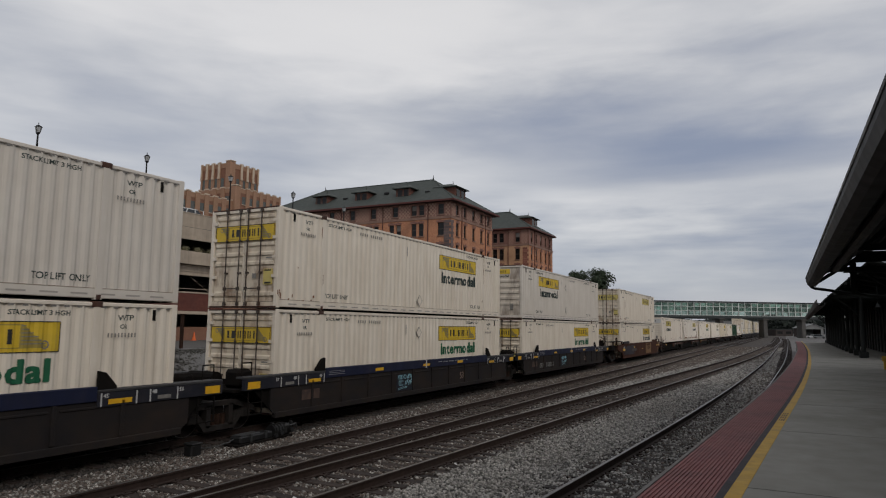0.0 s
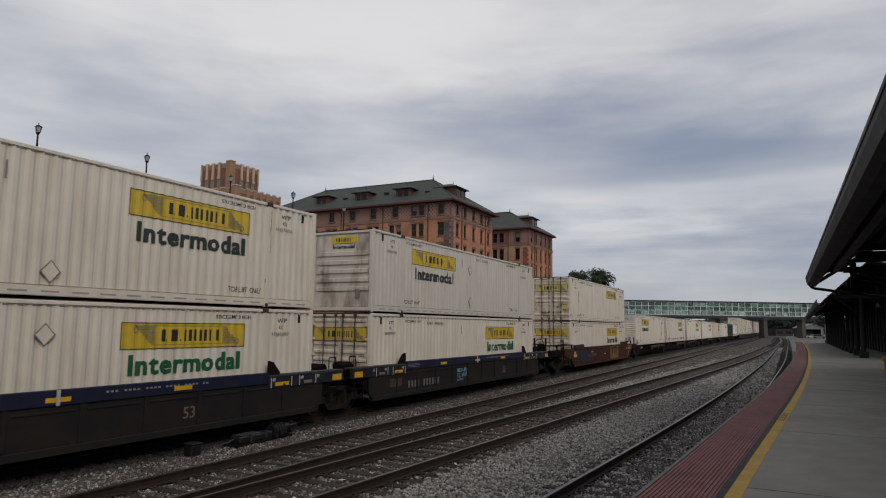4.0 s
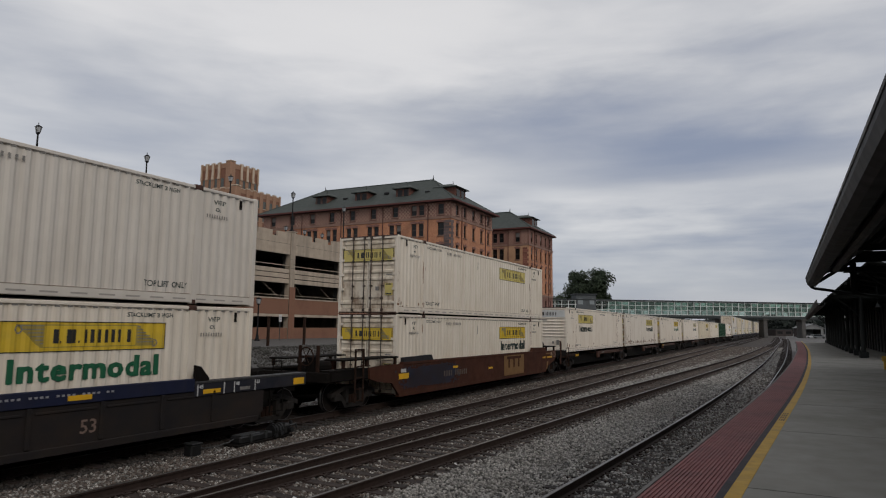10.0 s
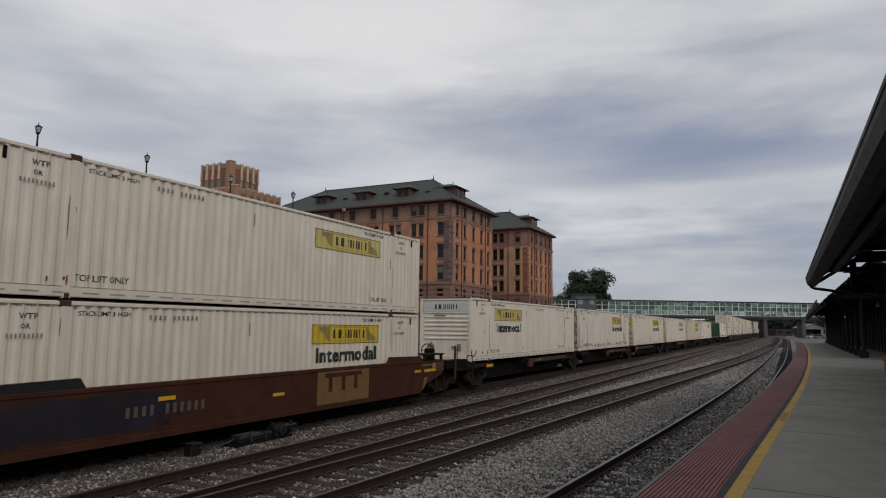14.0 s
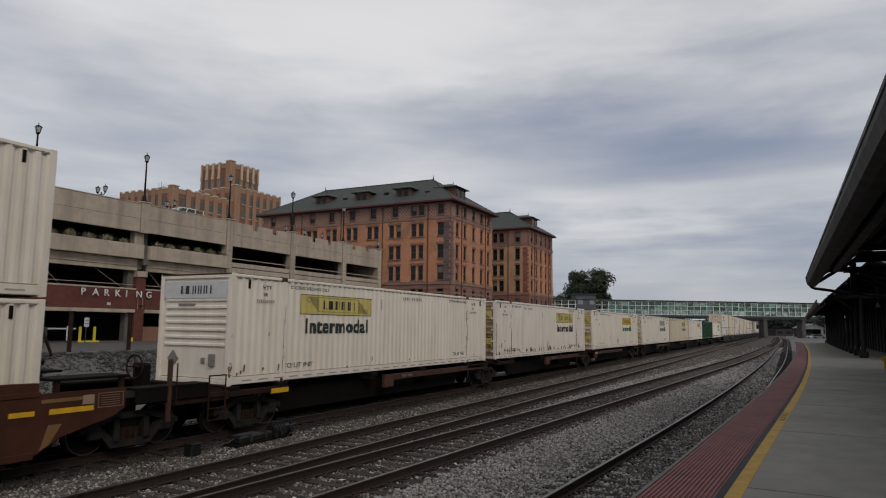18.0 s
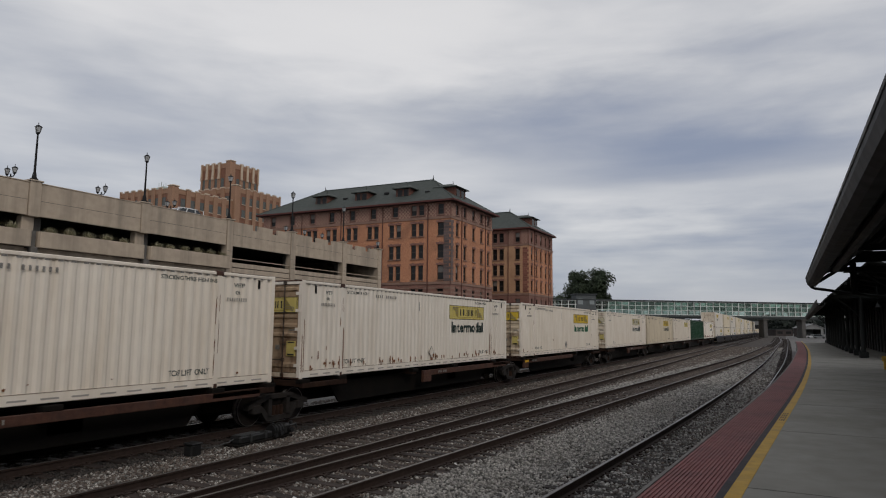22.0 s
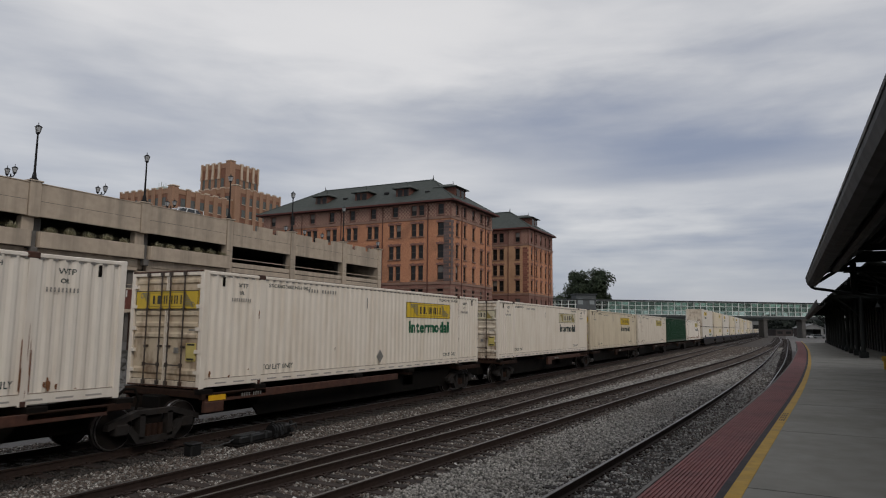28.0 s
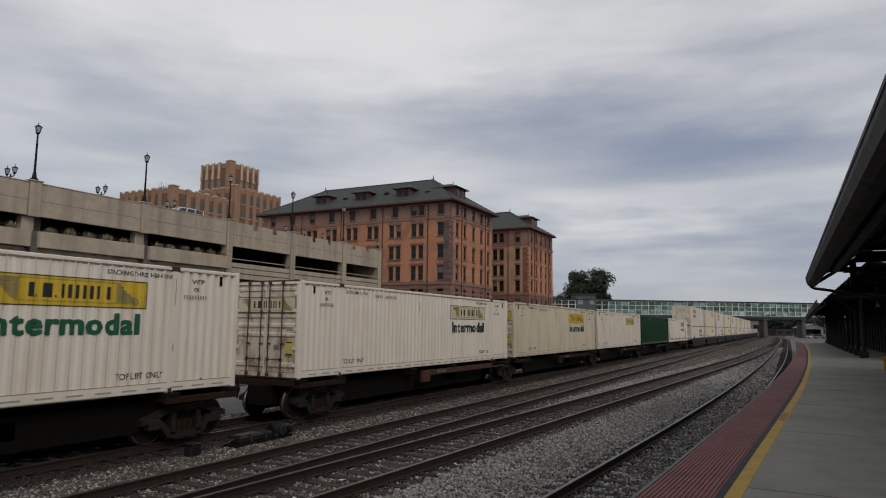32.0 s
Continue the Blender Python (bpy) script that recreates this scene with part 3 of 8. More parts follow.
def street_lamp(x, y, z, h, heads=1, spread=0.5):
    l = thing("street_lamp", "black post lamp with glass lantern on the garage" if heads == 1 else "black post lamp with two glass lanterns on the garage", "lamp", "lamps on the garage roof", at=pose(x, y, z))
    part("post", Shape().rod((0, 0, 0), (0, 0, h - 0.75), 0.085, 10, 0.055), BLACK_STEEL, l)
    part("base", Shape().rod((0, 0, 0), (0, 0, 0.12), 0.26, 12).rod((0, 0, 0.12), (0, 0, 0.55), 0.17, 12, 0.1), BLACK_STEEL, l)
    if heads == 2:
        part("arm", Shape().tube([(0, spread, h - 0.85), (0, spread * 0.8, h - 1.0), (0, -spread * 0.8, h - 1.0), (0, -spread, h - 0.85)], 0.04, 8), BLACK_STEEL, l)
    for k in range(heads):
        y0 = 0 if heads == 1 else (spread if k else -spread)
        b = h - 0.85
        head = part("lantern", Shape().rod((0, y0, b), (0, y0, b + 0.14), 0.07, 8, 0.15), BLACK_STEEL, l)
        part("lamp_cap", Shape().rod((0, y0, b + 0.52), (0, y0, b + 0.60), 0.26, 8, 0.18).rod((0, y0, b + 0.60), (0, y0, b + 0.68), 0.17, 8, 0.05).rod((0, y0, b + 0.68), (0, y0, b + 0.85), 0.022, 6), BLACK_STEEL, head)
        part("glass", Shape().rod((0, y0, b + 0.14), (0, y0, b + 0.52), 0.15, 8, 0.235), LAMP_GLASS, head, "white frosted lamp glass")
        cage = Shape()
        for i in range(4):
            a = i * math.pi / 2 + 0.4
            cage.rod((0.155 * math.cos(a), y0 + 0.155 * math.sin(a), b + 0.14), (0.245 * math.cos(a), y0 + 0.245 * math.sin(a), b + 0.52), 0.014, 5)
        part("cage", cage, BLACK_STEEL, head)
    return l


def build_garage():
    g = thing("parking_garage", "concrete parking garage with open decks, planters and red sign band", "parking garage", kind="")
    y = 45.0
    for i, x in enumerate(PILLARS):
        part("pillar_cap", Shape().box(x - 0.48, x + 0.48, y - 0.22, y + 0.66, 12.2, 12.30, 0.02), G_CONC, g)
        if i < 3:
            # pilaster on the parapet, column set back in the openings, brick pier in front below
            part("pilaster", Shape().box(x - 0.40, x + 0.40, y - 0.15, y + 0.24, 9.80, 12.2, 0.03), G_CONC, g)
            part("column", Shape().box(x - 0.55, x + 0.30, y + 0.30, y + 0.9, 6.95, 9.85, 0.03), G_CONC, g)
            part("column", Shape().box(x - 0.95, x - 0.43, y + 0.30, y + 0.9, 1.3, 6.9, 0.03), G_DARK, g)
            pier = part("brick_pier", Shape().box(x - 0.42, x + 0.42, y - 0.06, y + 0.4, 1.32, 6.32, 0.02), G_BRICK, g, "red-brown brick pier")
            part("pier_head", Shape().box(x - 0.46, x + 0.46, y - 0.20, y + 0.42, 6.32, 6.79, 0.03), G_CONC, pier)
            for q in (-0.24, 0.2):
                part("pier_joint", Shape().box(x + q, x + q + 0.03, y - 0.096, y - 0.082, 3.85, 4.75), G_CONC, pier)
            part("wall_lamp", Shape().box(x - 0.1, x + 0.1, y - 0.30, y - 0.14, 4.0, 4.14, 0.03), BLACK_STEEL, pier, "small black wall lamp")
            part("bracket", Shape().box(x - 0.24, x + 0.24, y - 0.5, y - 0.05, 7.22, 7.72, 0.04), G_DARK, g)
            # dark block filling the notch between two planter ends
            part("notch_block", Shape().box(x - 0.15, x + 0.15, y - 0.30, y - 0.1, 7.72, 8.8, 0.02), G_DARK, g)
        else:
            part("pillar", Shape().box(x - 0.36, x + 0.36, y - 0.12, y + 0.6, 1.3, 12.2, 0.03), G_CONC, g)
            for z in (8.45, 8.9, 9.35):
                part("pillar_joint", Shape().box(x - 0.365, x + 0.365, y - 0.126, y - 0.11, z, z + 0.025), G_DARK, g)
            part("pillar_face", Shape().box(x - 0.44, x + 0.44, y - 0.2, y - 0.13, 1.32, 6.55, 0.02), G_TAN, g, "red-brown pillar facing")
    for i, (a, b) in enumerate(zip(PILLARS, PILLARS[1:])):
        x0, x1 = a + 0.43, b - 0.43
        if i in (3, 4, 5):
            # notched top on the ramp bays
            prof, q = [(x0, 9.86), (x1, 9.86)], x1
            prof.append((x1, 12.1))
            while q > x0 + 3.0:
                prof += [(q - 1.9, 12.1), (q - 1.9, 11.6), (q - 2.7, 11.6), (q - 2.7, 12.1)]
                q -= 2.75
            prof.append((x0, 12.1))
            part("parapet", Shape().plate(prof, "y", y - 0.05, y + 0.2), G_CONC, g, "stained concrete parapet with notched top")
        else:
            part("parapet", Shape().box(x0, x1, y - 0.05, y + 0.2, 9.86, 12.08, 0.02), G_CONC, g, "stained concrete parapet")
            part("parapet_cap", Shape().box(x0, x1, y - 0.09, y + 0.24, 12.08, 12.16, 0.02), G_CONC, g)
        part("parapet_joint", Shape().box(x0, x1, y - 0.056, y - 0.045, 10.9, 10.93), G_DARK, g)
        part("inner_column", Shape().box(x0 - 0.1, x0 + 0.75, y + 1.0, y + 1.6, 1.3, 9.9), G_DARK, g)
        if i < 3:
            p0, p1, r = x0 - 0.2, x1 + 0.2, 0.22
            plan = [(p0, y - 0.02), (p0, y - 0.62 + r), (p0 + r * 0.3, y - 0.62 + r * 0.3), (p0 + r, y - 0.62), (p1 - r, y - 0.62), (p1 - r * 0.3, y - 0.62 + r * 0.3), (p1, y - 0.62 + r), (p1, y - 0.02)]
            part("planter", Shape().plate(plan, "z", 7.72, 8.80), G_CONC, g, "concrete planter wall with rounded ends")
            part("ledge", Shape().box(x0 - 0.05, x1 + 0.05, y + 0.0, y + 0.3, 6.80, 7.70, 0.02), G_CONC, g)
            part("ledge_shelf", Shape().box(x0, x1, y - 0.08, y - 0.004, 7.12, 7.2, 0.01), G_CONC, g)
        else:
            for z0, z1 in ((6.9, 7.35), (7.42, 7.86), (7.93, 8.35)):
                part("spandrel_board", Shape().box(x0, x1, y - 0.05, y + 0.15, z0, z1, 0.02), G_CONC, g)
            part("deck_rail", Shape().box(x0, x1, y - 0.02, y + 0.04, 8.68, 8.74), G_CONC, g)
        part("sign_band", Shape().box(x0, x1, y - 0.08, y + 0.2, 3.80, 5.30, 0.02), G_BRICK if i < 3 else G_TAN, g, "dark red wall band" if i < 3 else "brown brick wall band")
        part("band_cap", Shape().box(x0, x1, y - 0.12, y + 0.24, 5.30, 5.42, 0.015), G_CONC, g)
        part("cable_rail", Shape().box(x0, x1, y + 0.05, y + 0.09, 5.66, 5.70), G_CONC, g)
        part("lintel", Shape().box(x0, x1, y - 0.12, y + 0.24, 3.52, 3.79, 0.015), G_CONC, g)
        if i >= 2:
            part("half_wall", Shape().box(x0, x1, y - 0.05, y + 0.2, 1.3, 2.45, 0.02), G_TAN, g, "brown brick half wall")
        for z in ((5.5, 6.86),):
            br = Shape()
            br.rod((x0 + 0.4, y + 0.3, 6.86), (x0 + 1.9, y + 0.3, 5.45), 0.022, 6)
            part("cable_brace", br, G_CONC, g)
            part("cable_brace", Shape().rod((x0 + 4.4, y + 0.3, 6.86), (x0 + 6.9, y + 0.3, 5.45), 0.022, 6), G_CONC, g)
    # decks, closed by an added back wall that keeps the openings dark
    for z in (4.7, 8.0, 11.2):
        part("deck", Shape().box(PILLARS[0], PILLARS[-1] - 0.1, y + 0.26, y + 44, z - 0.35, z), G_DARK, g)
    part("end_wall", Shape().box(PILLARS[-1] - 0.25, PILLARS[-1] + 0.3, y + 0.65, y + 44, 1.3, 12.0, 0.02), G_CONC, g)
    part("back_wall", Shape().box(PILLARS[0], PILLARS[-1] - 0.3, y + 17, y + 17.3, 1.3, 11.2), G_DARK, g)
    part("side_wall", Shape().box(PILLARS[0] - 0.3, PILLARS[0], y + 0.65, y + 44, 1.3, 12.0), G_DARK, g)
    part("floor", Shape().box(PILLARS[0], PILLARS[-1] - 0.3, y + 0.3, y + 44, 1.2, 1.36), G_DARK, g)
    part("stair_head", Shape().box(38.6, 40.6, 62, 65, 11.2, 14.3, 0.03), G_CONC, g)
    part("stair_head", Shape().box(43.6, 46.0, 64, 67, 11.2, 13.9, 0.03), G_CONC, g)
    sign = mat("sign_letter_white", (0.68, 0.68, 0.66), (0.6, 0.6, 0.58), 6, 0.5, bump=0.02)
    # spaced letters, one by one
    for k, ch in enumerate("PARKING"):
        lm = words(ch, 0.46, sign, 0.06)
        part("letter", lm, None, g, "white raised letter", at=Matrix.LocRotScale((30.05 + k * 0.905, y - 0.26, 4.72), None, (1.15, 1, 1.1)))
    part("plain_bars", Shape().box(32.3, 32.6, y - 0.1, y - 0.07, 4.05, 4.25), CHALK, g)
    # drain pipe stains stay with the concrete; lamps on the pillars
    for x, hz in ((26.4, 4.05), (35.15, 4.05), (44.2, 4.25), (52.95, 4.3), (61.9, 4.25)):
        street_lamp(x, y + 0.2, 12.32, hz)
    street_lamp(69.2, y + 0.2, 12.32, 1.1)
    for x in (31.9, 40.3, 48.4):
        street_lamp(x, 58.0, 11.2, 4.75, 2, 0.55)
    for x in (61.0, 64.5, 68.0):
        street_lamp(x, 53.0, 11.2, 3.5, 1)


build_garage()


def build_planting():
    """Tufts of dry grass in the planters, joined as one growth for each bay."""
    rnd = random.Random(12)
    for i, (a, b) in enumerate(zip(PILLARS[:3], PILLARS[1:4])):
        x = a + 1.1
        while x < b - 0.9:
            s = Shape()
            wide = rnd.uniform(0.8, 1.15)
            for k in range(240):
                ang, lean = rnd.uniform(0, 6.283), rnd.random() ** 0.6 * 1.25
                h = rnd.uniform(0.22, 0.60) * wide
                px, py = x + rnd.uniform(-0.26, 0.26), 44.66 + rnd.uniform(-0.1, 0.1)
                tip = (px + math.cos(ang) * math.sin(lean) * h * 1.25, py + math.sin(ang) * math.sin(lean) * h * 0.8, 8.78 + h * math.cos(lean) + 0.05)
                w = 0.02
                s.add([(px - w * math.sin(ang), py + w * math.cos(ang), 8.78), (px + w * math.sin(ang), py - w * math.cos(ang), 8.78), tip,
                       (px + w * math.sin(ang) + 0.01, py - w * math.cos(ang) + 0.01, 8.79)], [(0, 1, 2), (1, 3, 2), (3, 0, 2)])
            tagged(part("grass_tuft", s, PLANT), "dry green grass tuft in the garage planter", "plant", "planter tufts")
            x += rnd.uniform(1.2, 1.6)


build_planting()


def parked_car(x, y, z, paint, label):
    c = thing("parked_car", label, "car", at=pose(x, y, z))
    part("body", Shape().plate([(-2.2, 0.35), (-2.25, 0.75), (-1.5, 0.92), (-0.2, 0.98), (2.1, 0.95), (2.2, 0.7), (2.2, 0.35)], "y", -0.85, 0.85), paint, c)
    part("cabin", Shape().plate([(-1.3, 0.95), (-0.55, 1.45), (1.2, 1.48), (2.0, 0.95)], "y", -0.72, 0.72), GLASS_DARK, c, "dark car windows")
    part("roof", Shape().plate([(-0.6, 1.44), (-0.5, 1.52), (1.1, 1.54), (1.3, 1.46)], "y", -0.7, 0.7), paint, c)
    for q in (-1.35, -0.35, 0.75, 1.75):
        part("pillar", Shape().rod((q + 0.25 * (q < 0) + 0.1, -0.725, 1.48), (q + 0.12, -0.74, 0.95), 0.04, 6), paint, c)
    for wx in (-1.35, 1.4):
        for wy in (-0.84, 0.84):
            w = part("wheel", Shape().rod((wx, wy - 0.1, 0.33), (wx, wy + 0.1, 0.33), 0.33, 16), BLACK_STEEL, c)
            part("rim", Shape().rod((wx, wy - 0.112, 0.33), (wx, wy + 0.112, 0.33), 0.2, 12), GUTTER, w)
    for lx in (-2.24, 2.19):
        for ly in (-0.62, 0.62):
            part("light", Shape().box(lx - 0.03, lx + 0.05, ly - 0.18, ly + 0.18, 0.66, 0.8, 0.02), CHALK if lx < 0 else LETTER_GREY, c)
    return c


GLASS_DARK = glass_mat("dark_glass", (0.02, 0.024, 0.028))
CAR_WHITE = mat("car_white", (0.7, 0.71, 0.73), (0.66, 0.67, 0.69), 2, 0.25, bump=0.0, amount=0.1)
parked_car(42.6, 49.5, 11.82, CAR_WHITE, "white estate car parked on the garage roof")


def build_bank():
    """The low stone wall and posts between the tracks and the street."""
    wall = thing("retaining_wall", "low rough stone wall along the street edge", "wall", kind="structure")
    rnd = random.Random(8)
    stones = [Shape().box(-0.26, 0.26, -0.2, 0.2, -0.07, 0.07, 0.025).mesh("wall_stone", mat("bank_stone", (0.085, 0.08, 0.072), (0.05, 0.048, 0.044), 6, 0.95, bump=0.4, stain=(0.03, 0.032, 0.022), amount=0.6, spread=0.3)) for _ in range(1)]
    k = 0
    for row in range(2):
        x = 12.0 + 0.3 * row
        while x < 62 and k < 300:
            part("wall_stone", stones[0], None, wall, at=Matrix.LocRotScale((x, 28.9 + rnd.uniform(-0.1, 0.1), 1.18 + row * 0.13 + rnd.uniform(-0.04, 0.04)), Euler((rnd.uniform(-0.15, 0.15), rnd.uniform(-0.15, 0.15), rnd.uniform(-0.3, 0.3))), (rnd.uniform(0.7, 1.15), 1, rnd.uniform(0.8, 1.15))))
            x += 0.58
            k += 1
    # loose rubble on the slope below the wall
    rng = np.random.default_rng(17)
    n = 22000
    oct_v = np.array([(1, 0, 0), (-1, 0, 0), (0, 1, 0), (0, -1, 0), (0, 0, 1), (0, 0, -1)], float)
    oct_f = np.array([(0, 2, 4), (2, 1, 4), (1, 3, 4), (3, 0, 4), (2, 0, 5), (1, 2, 5), (3, 1, 5), (0, 3, 5)])
    x, y = rng.uniform(12, 52, n), rng.uniform(23.5, 28.9, n)
    r = 0.02 + 0.085 * rng.random(n) ** 2.5
    z = np.array([ground_height(a, b) for a, b in zip(x, y)])
    ang = rng.random(n) * 6.283
    v = oct_v[None] * (r[:, None, None] * (0.7 + 0.6 * rng.random((n, 6, 1))))
    ca, sa = np.cos(ang)[:, None], np.sin(ang)[:, None]
    v = np.stack([ca * v[..., 0] - sa * v[..., 1] + x[:, None], sa * v[..., 0] + ca * v[..., 1] + y[:, None], v[..., 2] * 0.8 + (z + 0.3 * r)[:, None]], -1)
    stone_mesh(v, oct_f, MATS["bank_stone"], "grey rubble on the bank below the street")
    part("coping", Shape().box(10, 64, 29.0, 29.5, 1.33, 1.39, 0.02), BALLAST, wall)
    for x in (16.95, 19.65, 22.8, 26.1, 29.5, 33.0, 36.6):
        p = thing("steel_post", "rusty brown steel post at the street edge", "post", "posts at the street edge", at=pose(x, 29.8, 1.33))
        part("shaft", Shape().box(-0.075, 0.075, -0.075, 0.075, 0, 1.9, 0.01), DARK_RUST, p)
        part("cap", Shape().box(-0.13, 0.13, -0.13, 0.13, 1.9, 1.95, 0.01), DARK_RUST, p)
    tr = thing("braced_column", "rusty brown steel column with two knee braces on a stone pedestal", "column", at=pose(16.77, 28.0, 0))
    part("pedestal", Shape().box(-0.26, 0.26, -0.26, 0.26, -0.1, 0.93, 0.03), GRIME, tr)
    part("pedestal_cap", Shape().box(-0.46, 0.46, -0.4, 0.4, 0.93, 1.22, 0.08), GRIME, tr, "wide dark pedestal cap")
    part("shaft", Shape().box(-0.21, 0.21, -0.10, 0.10, 1.22, 3.5, 0.02), DARK_RUST, tr)
    for q in (-0.22, 0.16):
        part("flange", Shape().box(q, q + 0.06, -0.2, 0.2, 1.22, 3.5, 0.01), DARK_RUST, tr)
    part("head_plate", Shape().box(-0.4, 0.4, -0.3, 0.3, 3.5, 3.58, 0.02), DARK_RUST, tr)
    part("brace", Shape().rod((-0.3, 0, 2.95), (-1.75, 0, 1.75), 0.07, 6), DARK_RUST, tr)
    part("brace", Shape().rod((0.28, 0, 2.8), (0.95, 0, 1.3), 0.06, 6), DARK_RUST, tr)
    yel = mat("bollard_yellow", (0.62, 0.50, 0.03), (0.55, 0.44, 0.03), 5, 0.6, bump=0.05)
    for x in (30.0, 31.1, 34.2):
        b = thing("bollard", "yellow steel bollard at the garage entrance", "bollard", "bollards at the garage entrance", at=pose(x, 44.4, 1.33))
        part("tube", Shape().rod((0, 0, 0), (0, 0, 1.05 if x < 33 else 0.25), 0.1, 10), yel, b)
        part("dome", Shape().rod((0, 0, 1.05 if x < 33 else 0.25), (0, 0, 1.12 if x < 33 else 0.3), 0.1, 10, 0.04), yel, b)
    bar = thing("wheel_stop", "yellow steel bar between the bollards", "barrier", at=pose(30.55, 44.3, 1.33))
    part("bar", Shape().box(-0.75, 0.85, -0.08, 0.08, 0.0, 0.13, 0.02), yel, bar)
    for x, h in ((30.15, 1.75), (46.3, 2.3)):
        s = thing("traffic_sign", "small white notice on a grey post", "sign", at=pose(x, 44.0 if x < 40 else 40.5, 1.33))
        part("post", Shape().rod((0, 0, 0), (0, 0, h), 0.035, 6), GUTTER, s)
        part("panel", Shape().box(-0.19, 0.19, -0.05, -0.03, h - 0.65, h, 0.01), CHALK, s)
        part("plain_bars", Shape().box(-0.13, 0.13, -0.056, -0.049, h - 0.25, h - 0.18).box(-0.13, 0.13, -0.056, -0.049, h - 0.45, h - 0.38), LETTER_GREY, s)
    bn = thing("banner_post", "white vertical banner on a short post", "sign", at=pose(29.1, 44.3, 1.33))
    part("panel", Shape().box(-0.16, 0.16, -0.03, 0.03, 0.15, 1.15, 0.01), CHALK, bn)
    part("plain_bars", Shape().box(-0.04, 0.04, -0.036, -0.028, 0.3, 1.0), LETTER_GREY, bn)
    gate = thing("barrier_gate", "white barrier arm at the garage entrance", "barrier", at=pose(27.3, 44.3, 1.33))
    part("cabinet", Shape().box(-0.2, 0.2, -0.2, 0.2, 0, 1.05, 0.03), GUTTER, gate)
    part("arm", Shape().box(0.15, 2.3, -0.04, 0.04, 0.92, 1.02, 0.01), CHALK, gate)
    l = street_lamp(43.5, 40.5, 1.33, 3.9)
    l["label"] = "black post lamp with glass lantern beside the street"
    cone = thing("traffic_cone", "orange traffic cone by the garage wall", "cone", at=pose(40.0, 44.2, 1.33))
    part("cone", Shape().rod((0, 0, 0.03), (0, 0, 0.7), 0.17, 12, 0.03), mat("cone_orange", (0.7, 0.14, 0.03), (0.6, 0.12, 0.03), 5, 0.6, bump=0.02), cone)
    part("foot", Shape().box(-0.2, 0.2, -0.2, 0.2, 0, 0.03, 0.01), MATS["cone_orange"], cone)


build_bank()
# ---- the brick hotel and its wing ----
H_BRICK = mat("hotel_brick", (0.55, 0.275, 0.155), (0.36, 0.15, 0.085), 7.5, 0.9, edge=0.16, bump=0.15, bscale=25, stain=(0.17, 0.085, 0.055), amount=0.55, sscale=0.28)
H_DARK = mat("hotel_dark_brick", (0.26, 0.135, 0.105), (0.19, 0.098, 0.078), 5, 0.9, bump=0.15, stain=(0.09, 0.05, 0.042), amount=0.5, sscale=0.4)
H_QUOIN = mat("hotel_grey_quoin", (0.15, 0.112, 0.105), (0.115, 0.088, 0.085), 4, 0.9, bump=0.2, spread=0.25)
H_QUOIN_R = mat("wing_red_quoin", (0.25, 0.105, 0.075), (0.20, 0.085, 0.06), 4, 0.9, bump=0.2, spread=0.2)
H_PALE = mat("hotel_pale_brick", (0.52, 0.325, 0.195), (0.37, 0.21, 0.12), 7.5, 0.9, edge=0.16, bump=0.15, stain=(0.2, 0.11, 0.065), amount=0.5, sscale=0.3)
H_STONE = mat("hotel_sandstone", (0.27, 0.17, 0.13), (0.22, 0.135, 0.105), 4, 0.9, bump=0.15, stain=(0.12, 0.075, 0.06), amount=0.5, sscale=0.6)
H_LATTICE = mat("hotel_pale_lattice", (0.46, 0.31, 0.24), (0.40, 0.27, 0.21), 4, 0.9, bump=0.1)
H_SLATE = mat("roof_green_slate", (0.052, 0.062, 0.056), (0.040, 0.048, 0.044), 1.5, 0.8, bump=0.3, bscale=10, stain=(0.075, 0.08, 0.07), amount=0.4, sscale=0.5)
H_EAVE = mat("eave_dark_red", (0.10, 0.028, 0.024), (0.08, 0.024, 0.02), 4, 0.7, bump=0.05)
H_SOFFIT = mat("eave_dark_soffit", (0.06, 0.035, 0.03), (0.05, 0.03, 0.026), 4, 0.8, bump=0.05)
H_FRAME = mat("window_frame_brown", (0.075, 0.048, 0.036), (0.06, 0.04, 0.03), 5, 0.6, bump=0.03)
H_PIPE = mat("downpipe_red", (0.11, 0.04, 0.03), (0.09, 0.035, 0.028), 5, 0.6, bump=0.03)
PANE = glass_mat("window_pane", (0.012, 0.013, 0.014), 0.12, 0.22)
BLIND = mat("window_blind", (0.16, 0.15, 0.14), (0.13, 0.12, 0.11), 3, 0.7, bump=0.02)
WIN_CACHE = {}


